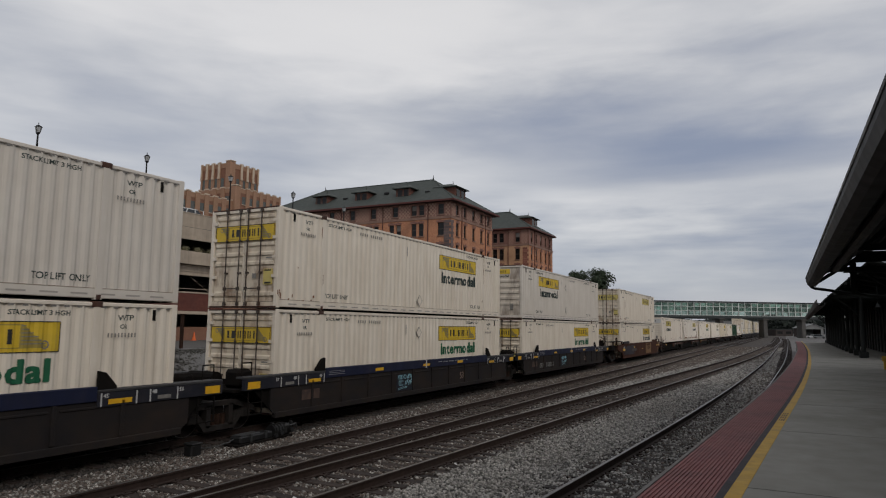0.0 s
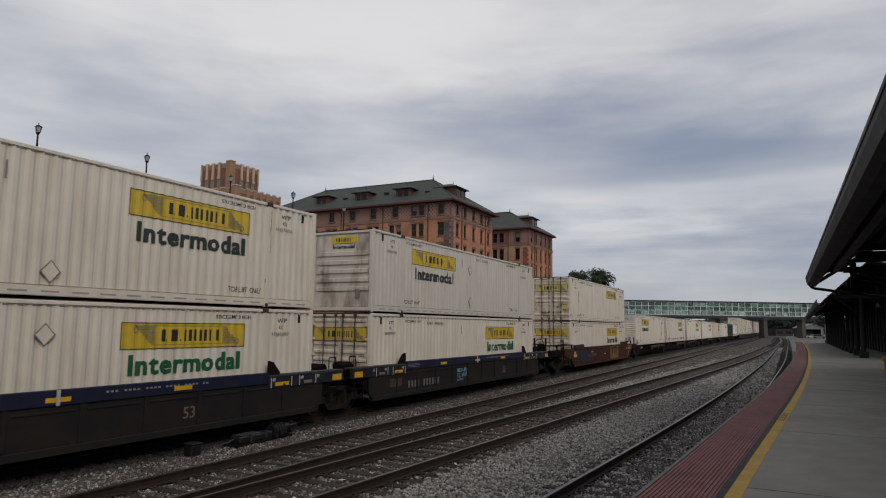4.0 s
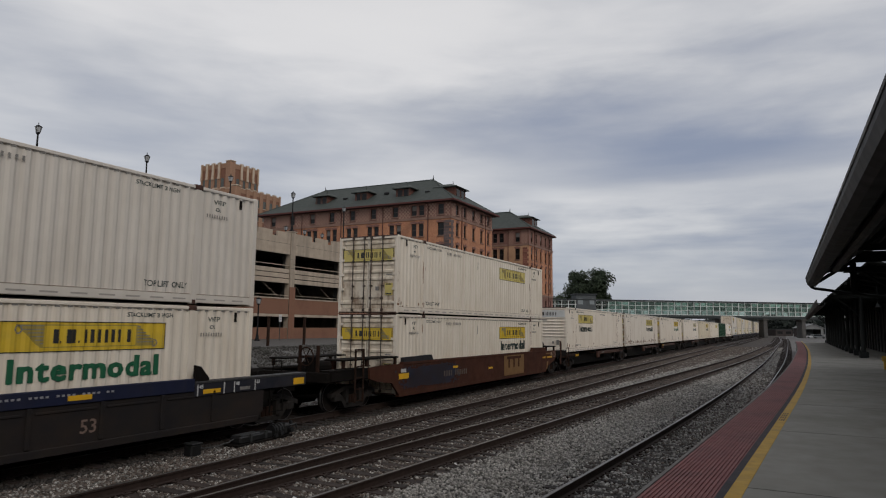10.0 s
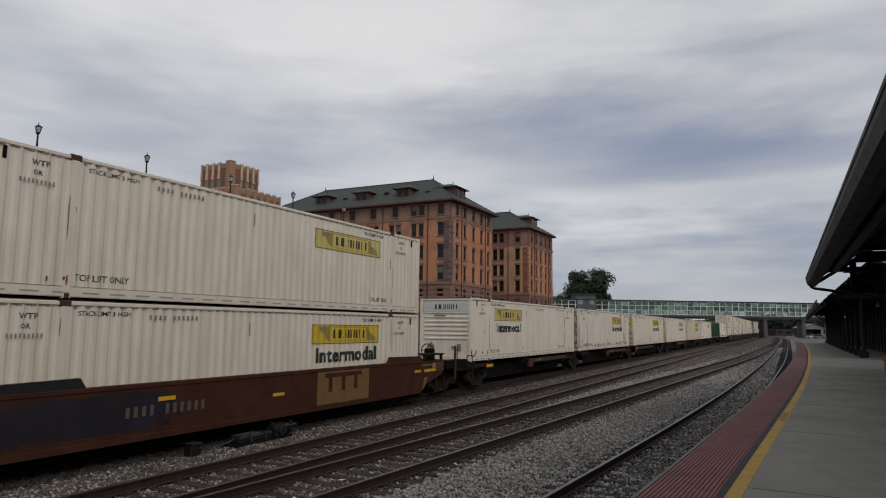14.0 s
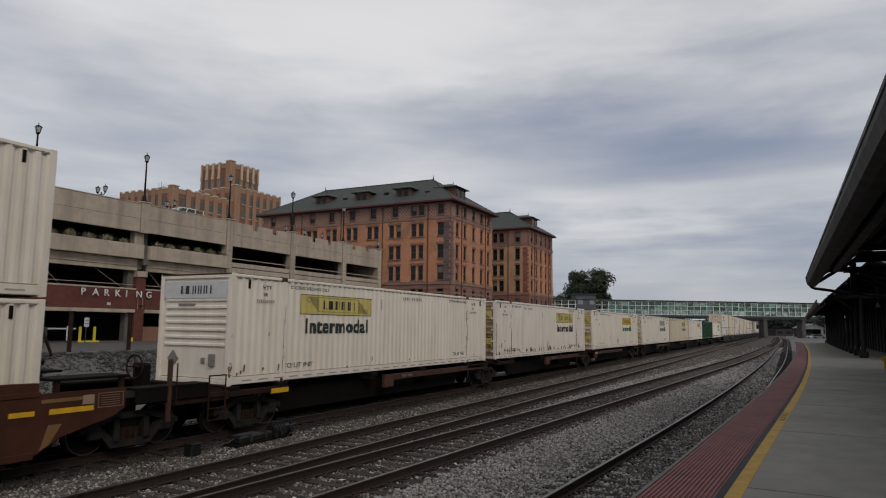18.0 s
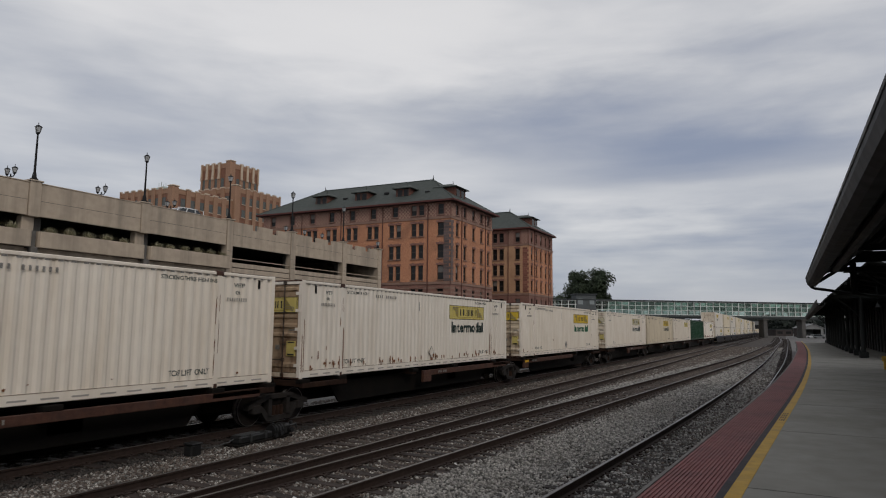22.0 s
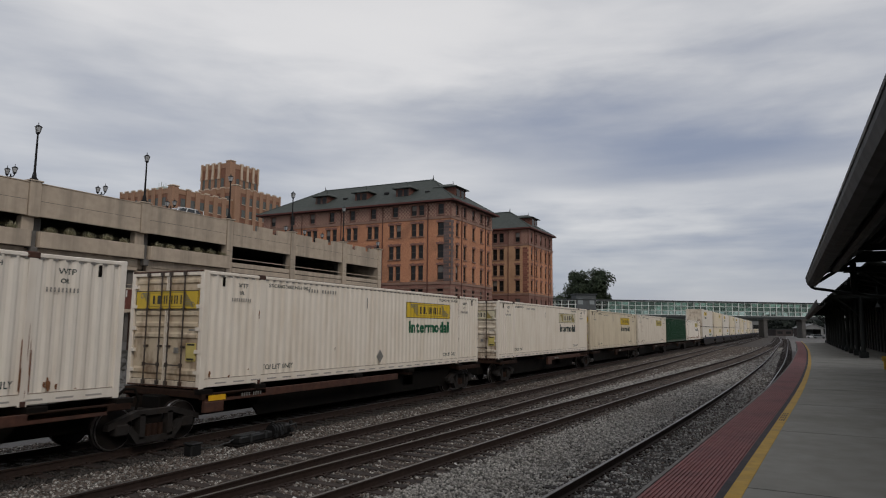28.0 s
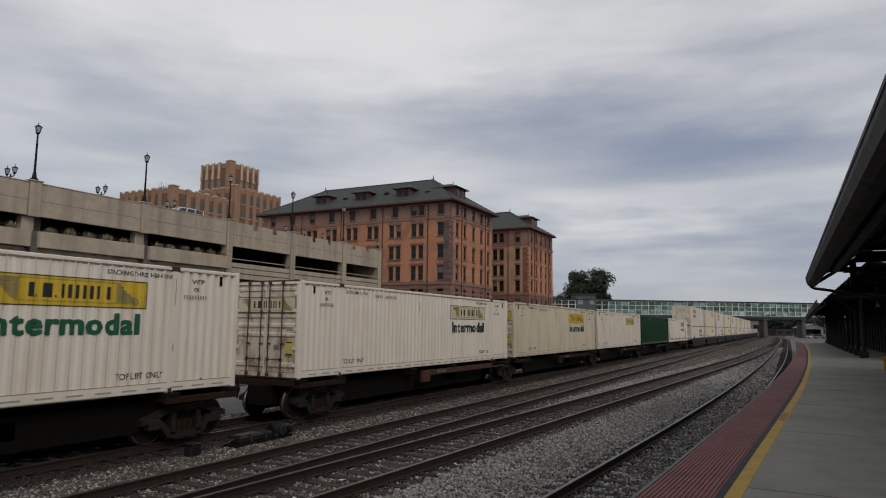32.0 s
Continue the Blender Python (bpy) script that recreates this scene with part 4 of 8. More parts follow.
def window_unit(parent, m, w, h, blind):
    """A sash window in its own space: u along x, outwards -y; set back in the wall's opening."""
    key = (round(w, 2), round(h, 2))
    if key not in WIN_CACHE:
        f = Shape()
        f.box(-w / 2, -w / 2 + 0.07, 0, 0.08, 0, h).box(w / 2 - 0.07, w / 2, 0, 0.08, 0, h).box(-w / 2 + 0.07, w / 2 - 0.07, 0, 0.08, h - 0.07, h).box(-w / 2 + 0.07, w / 2 - 0.07, 0, 0.08, 0, 0.08)
        f.box(-w / 2 + 0.07, w / 2 - 0.07, 0.01, 0.07, h * 0.5 - 0.04, h * 0.5 + 0.04)
        WIN_CACHE[key] = (f.mesh("window_frame", H_FRAME), Shape().box(-w / 2 + 0.06, w / 2 - 0.06, 0.045, 0.055, 0.07, h - 0.06).mesh("pane", PANE),
                          Shape().box(-w / 2 - 0.12, w / 2 + 0.12, -0.33, -0.02, -0.16, -0.01).mesh("sill", H_STONE),
                          Shape().box(-w / 2 + 0.08, w / 2 - 0.08, 0.035, 0.043, h * 0.5, h - 0.08).mesh("blind", BLIND),
                          Shape().plate([(-w / 2 - 0.1, h), (w / 2 + 0.1, h), (w / 2 + 0.22, h + 0.34), (-w / 2 - 0.22, h + 0.34)], "y", -0.29, -0.255).plate([(-0.12, h), (0.12, h), (0.17, h + 0.44), (-0.17, h + 0.44)], "y", -0.33, -0.25).mesh("lintel", H_DARK))
    fr, pn, sl, bl, li = WIN_CACHE[key]
    wdw = part("window", fr, None, parent, at=m)
    part("pane", pn, None, wdw)
    part("sill", sl, None, wdw)
    part("lintel", li, None, wdw)
    if blind:
        part("blind", bl, None, wdw)


def facade(parent, origin, u_dir, length, z0, z1, holes, material, name="wall", blind_rate=0.18, seed=1, depth=0.25):
    """One wall face with real openings; outwards is to the right of u_dir turned by -90 degrees."""
    u = Vector(u_dir)
    n = Vector((u.y, -u.x, 0))
    o = Vector(origin)

    def at(a, z, d=0.0):
        return o + u * a - n * d + Vector((0, 0, z))
    us = sorted({0.0, length, *[h[0] for h in holes], *[h[1] for h in holes]})
    zs = sorted({z0, z1, *[h[2] for h in holes], *[h[3] for h in holes]})
    s = Shape()
    open_cells = set()
    for i, a in enumerate(us[:-1]):
        for j, z in enumerate(zs[:-1]):
            ca, cz = (a + us[i + 1]) / 2, (z + zs[j + 1]) / 2
            if any(h[0] < ca < h[1] and h[2] < cz < h[3] for h in holes):
                open_cells.add((i, j))
            else:
                s.add([at(a, z), at(us[i + 1], z), at(us[i + 1], zs[j + 1]), at(a, zs[j + 1])], [(0, 1, 2, 3)])
    for a, b, c, d in holes:
        s.add([at(a, c), at(b, c), at(b, d), at(a, d), at(a, c, depth), at(b, c, depth), at(b, d, depth), at(a, d, depth)],
              [(0, 1, 5, 4), (1, 2, 6, 5), (2, 3, 7, 6), (3, 0, 4, 7), (4, 5, 6, 7)])
    me = bpy.data.meshes.new(name)
    me.from_pydata(s.v, [], s.f)
    me.materials.append(material)
    bm = bmesh.new()
    bm.from_mesh(me)
    bmesh.ops.remove_doubles(bm, verts=bm.verts, dist=0.001)
    bm.to_mesh(me)
    bm.free()
    part(name, me, None, parent)
    rnd = random.Random(seed)
    rot = Matrix((u, -n, (0, 0, 1))).transposed().to_4x4()
    for a, b, c, d in holes:
        window_unit(parent, Matrix.Translation(at((a + b) / 2, c, depth - 0.0)) @ rot @ pose(0, -0.10, 0), b - a, d - c, rnd.random() < blind_rate)
    return at


def storeys(parent, origin, u_dir, length, low, high, top, holes, brick, seed):
    """Banded stone-coloured base, brick middle and darker lattice storey under the eaves."""
    facade(parent, origin, u_dir, length, 1.3, low, [q for q in holes if q[3] < low], H_DARK, "base_wall", seed=seed)
    facade(parent, origin, u_dir, length, high, top, [q for q in holes if q[2] > high], H_DARK, "top_wall", seed=seed + 40)
    return facade(parent, origin, u_dir, length, low, high, [q for q in holes if low < q[2] < high], brick, "wall", seed=seed + 80)


def bands(parent, at, length, levels, material, name, out=0.12):
    for z0, z1 in levels:
        s = Shape()
        s.add([at(-out, z0, -out), at(length, z0, -out), at(length, z1, -out), at(-out, z1, -out), at(-out, z0, 0.02), at(length, z0, 0.02), at(length, z1, 0.02), at(-out, z1, 0.02)],
              [(0, 1, 2, 3), (4, 7, 6, 5), (0, 4, 5, 1), (3, 2, 6, 7), (0, 3, 7, 4), (1, 5, 6, 2)])
        part(name, s, material, parent)


def lattice(parent, at, a0, a1, z0, z1, skip):
    """Crossed courses of pale brick between the top windows."""
    s = Shape()
    step, w = 0.62, 0.07
    k = a0 - (z1 - z0)
    while k < a1:
        for sg in (1, -1):
            n = 14
            for i in range(n):
                t0, t1 = i / n, (i + 1) / n
                ua = k + (z1 - z0) * (t0 if sg > 0 else 1 - t0)
                ub = k + (z1 - z0) * (t1 if sg > 0 else 1 - t1)
                if min(ua, ub) < a0 or max(ua, ub) > a1 or any(q0 < (ua + ub) / 2 < q1 for q0, q1 in skip):
                    continue
                za, zb = z0 + (z1 - z0) * t0, z0 + (z1 - z0) * t1
                s.add([at(ua - w, za, -0.015), at(ua + w, za, -0.015), at(ub + w, zb, -0.015), at(ub - w, zb, -0.015)], [(0, 1, 2, 3)])
        k += step
    tagged(part("brick_lattice", s, H_LATTICE, parent, "pale crossed brick lattice"), kind="stuff")


def quoins(parent, at, u0, z0, z1, material, width=1.25):
    z, k = z0, 0
    while z < z1 - 0.3:
        w = width if k % 2 == 0 else width * 0.78
        s = Shape()
        s.add([at(u0 - 0.03, z, -0.05), at(u0 + w, z, -0.05), at(u0 + w, z + 0.44, -0.05), at(u0 - 0.03, z + 0.44, -0.05), at(u0 - 0.03, z, 0.05), at(u0 + w, z, 0.05), at(u0 + w, z + 0.44, 0.05), at(u0 - 0.03, z + 0.44, 0.05)],
              [(0, 1, 2, 3), (0, 4, 5, 1), (3, 2, 6, 7), (0, 3, 7, 4), (1, 5, 6, 2)])
        part("quoin", s, material, parent)
        z += 0.47
        k += 1


def hip_roof(parent, x0, x1, y0, y1, z, ridge_z, run, over=1.0):
    a0, a1, b0, b1 = x0 - over, x1 + over, y0 - over, y1 + over
    xm = (x0 + x1) / 2
    v = [(a0, b0, z), (a1, b0, z), (a1, b1, z), (a0, b1, z), (xm, b0 + run, ridge_z), (xm, b1 - run, ridge_z)]
    part("roof", Shape().add(v, [(0, 1, 4), (1, 2, 5, 4), (2, 3, 5), (3, 0, 4, 5)]), H_SLATE, parent, "grey-green slate hip roof")
    part("soffit", Shape().box(a0 + 0.05, a1 - 0.05, b0 + 0.05, b1 - 0.05, z - 0.22, z - 0.12), H_SOFFIT, parent)
    for s in (Shape().box(a0 - 0.06, a0 + 0.08, b0 - 0.06, b1 + 0.06, z - 0.24, z + 0.05, 0.02), Shape().box(a1 - 0.08, a1 + 0.06, b0 - 0.06, b1 + 0.06, z - 0.24, z + 0.05, 0.02),
              Shape().box(a0 + 0.09, a1 - 0.09, b0 - 0.06, b0 + 0.08, z - 0.24, z + 0.05, 0.02), Shape().box(a0 + 0.09, a1 - 0.09, b1 - 0.08, b1 + 0.06, z - 0.24, z + 0.05, 0.02)):
        part("eave_gutter", s, H_EAVE, parent, "dark red eave gutter")
    part("ridge_cap", Shape().rod(v[4], v[5], 0.13, 6), H_SLATE, parent)
    for i, j in ((0, 4), (1, 4), (2, 5), (3, 5)):
        part("hip_cap", Shape().rod(v[i], v[j], 0.1, 6), H_SLATE, parent)
    for q in (v[4], v[5]):
        part("finial", Shape().rod((q[0], q[1], q[2]), (q[0], q[1], q[2] + 0.35), 0.16, 8, 0.1).rod((q[0], q[1], q[2] + 0.35), (q[0], q[1], q[2] + 0.85), 0.09, 8, 0.02), H_SLATE, parent)


def dormer(parent, cx, cy, z, w, h, d, face, roof_h=0.75):
    """A hipped dormer; face is the outward direction, -x or -y."""
    dm = part("dormer", Shape().box(-w / 2, w / 2, 0.0, d, 0, h), mat("dormer_red_wood", (0.15, 0.062, 0.045), (0.12, 0.05, 0.038), 4, 0.75, bump=0.05), parent, "small hipped roof dormer",
              at=Matrix.Translation((cx, cy, z)) @ Matrix.Rotation(radians(-90 if face == "x" else 0), 4, "Z"))
    ov = 0.55
    part("dormer_roof", Shape().add([(-w / 2 - ov, -ov, h), (w / 2 + ov, -ov, h), (w / 2 + ov, d, h), (-w / 2 - ov, d, h), (-w * 0.18, 0.35 * d, h + roof_h), (w * 0.18, 0.35 * d, h + roof_h), (w * 0.18, d, h + roof_h), (-w * 0.18, d, h + roof_h)],
                                    [(0, 1, 5, 4), (1, 2, 6, 5), (3, 0, 4, 7), (4, 5, 6, 7), (2, 3, 7, 6)]).box(-w / 2 - ov, w / 2 + ov, -ov, d, h - 0.12, h - 0.01), H_SLATE, dm)
    part("dormer_finial", Shape().rod((0, 0.35 * d, h + roof_h - 0.05), (0, 0.35 * d, h + roof_h + 0.6), 0.1, 6, 0.03), H_SLATE, dm)
    for k in (-0.75, 0.75):
        part("dormer_window", Shape().box(k * w * 0.29 - w * 0.14, k * w * 0.29 + w * 0.14, -0.03, 0.02, 0.18, h - 0.25), PANE, dm)
    fr = Shape()
    for k in (-1.45, 0.0, 1.45):
        fr.box(k * w * 0.29 - 0.06, k * w * 0.29 + 0.06, -0.06, 0.02, 0.1, h - 0.12)
    fr.box(-w * 0.46, w * 0.46, -0.06, 0.02, 0.06, 0.18)
    part("dormer_frame", fr, H_FRAME, dm)


ROWS = [(17.3, 19.4), (13.65, 15.85), (10.15, 12.5), (6.9, 8.75), (3.0, 5.4)]


def build_hotel():
    h = thing("hotel", "five-storey red brick hotel with green slate hip roof and dormers", "building")
    X0, Y0, X1, Y1 = 93.3, 47.15, 109.9, 86.5
    zt = 22.85
    # the long face looks towards -X; u runs from the far end to the near corner
    pairs = [84.1, 79.6, 75.0, 70.7, 66.3, 62.0, 57.6, 53.3]
    holes = []
    for c in pairs:
        for z0, z1 in ROWS:
            for s in (-0.68, 0.68):
                holes.append((Y1 - c + s - 0.46, Y1 - c + s + 0.46, z0, z1))
    for z0, z1 in ROWS:
        holes.append((Y1 - 49.0 - 0.56, Y1 - 49.0 + 0.56, z0, z1))
    for c in pairs[:-1] + [49.0]:
        holes.append((Y1 - c - 0.52, Y1 - c + 0.52, 20.75, 22.45))
    for s in (-0.72, 0.72):
        holes.append((Y1 - 53.3 + s - 0.5, Y1 - 53.3 + s + 0.5, 20.75, 22.45))
    at = storeys(h, (X0, Y1, 0), (0, -1, 0), Y1 - Y0, 9.5, 20.05, zt, holes, H_BRICK, 3)
    bands(h, at, Y1 - Y0 + 0.1, ((9.45, 9.85), (20.0, 20.4)), H_STONE, "belt_course")
    bands(h, at, Y1 - Y0 + 0.06, [(2.2 + k * 0.72, 2.5 + k * 0.72) for k in range(10)], H_STONE, "stone_band", 0.04)
    skip = [(q[0] - 0.3, q[1] + 0.3) for q in holes if q[2] > 20]
    lattice(h, at, 0.2, Y1 - Y0 - 0.2, 20.45, 22.6, skip)
    quoins(h, at, Y1 - Y0 - 1.25, 9.9, 19.9, H_QUOIN)
    for y in (51.3, 60.0, 68.6, 77.3):
        part("downpipe", Shape().rod(at(Y1 - y, 3.0, -0.12), at(Y1 - y, 22.2, -0.12), 0.08, 6).rod(at(Y1 - y, 22.1, -0.12), at(Y1 - y + 0.1, 22.7, -0.7), 0.08, 6), H_PIPE, h)
    # the short face looks towards -Y
    cols = [95.6, 98.5, 101.9, 105.2, 108.2]
    holes = [(c - X0 - 0.5, c - X0 + 0.5, z0, z1) for c in cols for z0, z1 in ROWS + [(20.75, 22.45)]]
    at = storeys(h, (X0, Y0, 0), (1, 0, 0), X1 - X0, 9.5, 20.05, zt, holes, H_BRICK, 5)
    bands(h, at, X1 - X0 + 0.1, ((9.45, 9.85), (20.0, 20.4)), H_STONE, "belt_course")
    bands(h, at, X1 - X0, [(2.2 + k * 0.72, 2.5 + k * 0.72) for k in range(10)], H_STONE, "stone_band", 0.04)
    lattice(h, at, 0.2, X1 - X0 - 0.2, 20.45, 22.6, [(q[0] - 0.3, q[1] + 0.3) for q in holes if q[2] > 20])
    quoins(h, at, 0.03, 9.9, 19.9, H_QUOIN, 0.9)
    for x in (97.1, 106.7):
        part("downpipe", Shape().rod(at(x - X0, 3.0, -0.12), at(x - X0, 22.4, -0.12), 0.08, 6), H_PIPE, h)
    part("back_wall", Shape().box(X1 - 0.3, X1, Y0 + 0.3, Y1, 1.3, zt), H_BRICK, h)
    part("end_wall", Shape().box(X0 + 0.3, X1, Y1 - 0.3, Y1, 1.3, zt), H_BRICK, h)
    hip_roof(h, X0, X1, Y0, Y1, zt + 0.1, 28.6, 8.8)
    for y in (74.5, 65.8, 57.3):
        dormer(h, X0 + 1.8, y, 24.4, 2.7, 1.65, 4.5, "x")
    dormer(h, 99.9, Y0 + 1.6, 24.3, 4.0, 1.9, 4.0, "y")
    for y, x, z in ((70.0, 96.2, 26.0), (61.5, 96.6, 26.4), (53.0, 96.0, 25.8), (79.0, 95.5, 25.0)):
        part("roof_vent", Shape().box(x - 0.25, x + 0.25, y - 0.4, y + 0.4, z - 0.9, z - 0.45, 0.05), BLACK_STEEL, h)
    # the wing farther along, in paler brick
    w = thing("hotel_wing", "brick hotel wing with slate roof beside the hotel", "building")
    X0, X1, Y1 = 129.2, 144.8, 80.0
    holes = []
    for c in (66.0, 61.5, 54.0, 49.65):
        for z0, z1 in [(20.5, 22.5), (16.8, 19.1), (13.5, 15.7), (10.2, 12.4), (6.6, 8.6)]:
            for s in ((-0.75, 0.75) if c > 50 else (0,)):
                holes.append((Y1 - c + s - 0.5, Y1 - c + s + 0.5, z0, z1))
    at = storeys(w, (X0, Y1, 0), (0, -1, 0), Y1 - Y0, 9.4, 19.75, 23.3, holes, H_PALE, 7)
    bands(w, at, Y1 - Y0 + 0.1, ((9.35, 9.75), (19.7, 20.1)), H_STONE, "belt_course")
    lattice(w, at, Y1 - 52.0, Y1 - Y0 - 0.2, 20.2, 23.0, [(q[0] - 0.3, q[1] + 0.3) for q in holes if q[2] > 20])
    quoins(w, at, Y1 - Y0 - 1.3, 9.9, 19.6, H_QUOIN_R)
    for y in (51.7, 57.0):
        part("downpipe", Shape().rod(at(Y1 - y, 3.0, -0.12), at(Y1 - y, 23.0, -0.12), 0.08, 6), H_PIPE, w)
    cols = [131.0, 133.9, 136.9, 140.0, 143.0]
    holes = [(c - X0 - 0.5, c - X0 + 0.5, z0, z1) for c in cols for z0, z1 in [(20.5, 22.5), (16.8, 19.1), (13.5, 15.7), (10.2, 12.4), (6.6, 8.6)]]
    at = storeys(w, (X0, Y0, 0), (1, 0, 0), X1 - X0, 9.4, 19.75, 23.3, holes, H_BRICK, 9)
    bands(w, at, X1 - X0 + 0.1, ((9.35, 9.75), (19.7, 20.1)), H_STONE, "belt_course")
    for x in (132.5, 141.5):
        part("downpipe", Shape().rod(at(x - X0, 3.0, -0.12), at(x - X0, 23.0, -0.12), 0.08, 6), H_PIPE, w)
    part("back_wall", Shape().box(X1 - 0.3, X1, Y0 + 0.3, Y1, 1.3, 23.3), H_BRICK, w)
    hip_roof(w, X0, X1, Y0, Y1, 23.4, 28.4, 8.0, 0.7)
    dormer(w, 136.6, Y0 + 1.4, 24.6, 3.8, 1.9, 4.0, "y")
    # a link between the two, set back
    k = thing("hotel_link", "brick link building between the hotel and its wing", "building")
    holes = [(c - 0.5, c + 0.5, z0, z1) for c in (3.5, 6.5, 9.5, 12.5, 15.5) for z0, z1 in ROWS[:4]]
    facade(k, (109.9, 70.0, 0), (1, 0, 0), 19.3, 1.3, 21.5, holes, H_BRICK, seed=11)
    part("roof", Shape().box(109.9, 129.2, 70.0, 80.0, 21.5, 21.9), H_SLATE, k)


build_hotel()


def build_tower():
    """The stepped brick tower block behind, with pale piers and window strips."""
    T_BRICK = mat("tower_tan_brick", (0.355, 0.215, 0.142), (0.28, 0.163, 0.106), 5, 0.9, bump=0.1, stain=(0.25, 0.15, 0.09), amount=0.5, sscale=0.2)
    T_PALE = mat("tower_pale_stone", (0.56, 0.46, 0.36), (0.48, 0.39, 0.30), 3, 0.85, bump=0.1, stain=(0.3, 0.22, 0.16), amount=0.4, sscale=0.3)
    T_WIN = mat("tower_window", (0.060, 0.068, 0.066), (0.11, 0.12, 0.115), 2, 0.35, bump=0.0)
    T_SPAN = mat("tower_spandrel", (0.235, 0.115, 0.075), (0.19, 0.092, 0.06), 5, 0.9, bump=0.1)
    t = thing("tower_block", "stepped tan brick art deco office tower with pale piers", "building")

    def block(x0, x1, y0, y1, z0, z1, nx, ny, crown):
        """A stage of the tower: brick piers between window columns, pale caps, blocked corner; crown is the top stage with pale ribs."""
        part("wall", Shape().box(x0, x1, y0, y1, z0, z1 - 0.4), T_SPAN, t)
        part("corner_pier", Shape().box(x0 - 0.35, x0 + 1.9, y0 - 0.35, y0 + 1.9, z0, z1 + 0.7, 0.25), T_BRICK, t)
        part("corner_cap", Shape().box(x0 - 0.42, x0 + 2.0, y0 - 0.42, y0 + 2.0, z1 + 0.7, z1 + 1.15, 0.2), T_PALE, t)
        for face, n, ln in (("x", ny, y1 - y0), ("y", nx, x1 - x0)):
            def slab(a0, a1, d0, d1, za, zb, b=0.0):
                if face == "x":
                    return Shape().box(x0 - d1, x0 - d0, y0 + a0, y0 + a1, za, zb, b)
                return Shape().box(x0 + a0, x0 + a1, y0 - d1, y0 - d0, za, zb, b)
            p = (ln - 1.9) / n
            part("parapet", slab(1.9, ln, -0.1, 0.12, z1 - 1.2, z1 + 0.1), T_BRICK, t)
            part("coping", slab(1.9, ln, -0.1, 0.2, z1 + 0.1, z1 + 0.32), T_PALE, t)
            for i in range(n):
                c = 1.9 + (i + 0.5) * p
                e = c + p * 0.5
                w = p * 0.24
                part("pier", slab(e - p * 0.25, e + p * (0.0 if i == n - 1 else 0.25), 0.0, 0.34, z0, z1 + 0.35, 0.06), T_BRICK, t)
                part("pier_cap", slab(e - p * 0.27, e + p * (0.0 if i == n - 1 else 0.27), 0.0, 0.42, z1 + 0.35, z1 + 0.68), T_PALE, t)
                if crown:
                    part("pale_rib", slab(e - p * 0.16, e + p * (0.0 if i == n - 1 else 0.16), 0.30, 0.52, z1 - 4.4, z1 + 0.5, 0.05), T_PALE, t)
                    part("rib_foot", slab(e - p * 0.2, e + p * (0.0 if i == n - 1 else 0.2), 0.30, 0.66, z1 - 4.6, z1 - 3.9, 0.1), T_PALE, t)
                    part("window", slab(c - w, c + w, 0.01, 0.06, z0 + 0.4, z1 - 4.3), T_WIN, t)
                    continue
                z = z1 - 4.6
                while z > max(z0, 20):
                    win = part("window", slab(c - w, c + w, 0.01, 0.06, z, z + 2.35), T_WIN, t)
                    part("sill", slab(c - w - 0.1, c + w + 0.1, 0.0, 0.2, z - 0.22, z - 0.02), T_PALE, win)
                    z -= 4.1
    block(124.5, 146.4, 148.7, 170.4, 1.3, 39.6, 6, 7, False)
    block(146.56, 166.4, 147.5, 163.0, 1.3, 43.9, 6, 4, False)
    block(146.9, 158.9, 150.5, 162.8, 43.9, 51.9, 4, 4, True)
    lantern = mat("lantern_green", (0.30, 0.34, 0.31), (0.26, 0.3, 0.27), 3, 0.7, bump=0.05)
    part("roof_lantern", Shape().rod((131.0, 160.0, 39.2), (131.0, 160.0, 41.2), 4.2, 12, 3.2).rod((131.0, 160.0, 41.2), (131.0, 160.0, 42.2), 3.2, 12, 1.0), lantern, t)
    for q in range(6):
        part("mast", Shape().rod((129.0 + q * 0.8, 160.0, 41.0), (129.0 + q * 0.8, 160.0, 43.0 + 0.5 * (q % 2)), 0.07, 5), lantern, t)


build_tower()
# ---- the glass footbridge, trees and distance ----
B_FRAME = mat("bridge_pale_frame", (0.70, 0.73, 0.71), (0.62, 0.65, 0.63), 3, 0.5, 0.0, bump=0.02)
B_DARK = mat("bridge_dark_steel", (0.045, 0.055, 0.055), (0.035, 0.042, 0.042), 3, 0.6, bump=0.03)
B_ROOF = mat("bridge_roof", (0.028, 0.034, 0.036), (0.022, 0.027, 0.028), 2, 0.6, bump=0.05)
B_CONC = mat("bridge_concrete", (0.10, 0.095, 0.09), (0.075, 0.072, 0.07), 2, 0.85, bump=0.1)
LEAF = mat("tree_leaf", (0.020, 0.033, 0.015), (0.032, 0.045, 0.02), 0.5, 0.8, bump=0.0, stain=(0.012, 0.022, 0.01), amount=0.6, sscale=0.25, spread=0.45)
BARK = mat("tree_bark", (0.06, 0.047, 0.038), (0.045, 0.036, 0.03), 4, 0.95, bump=0.4)


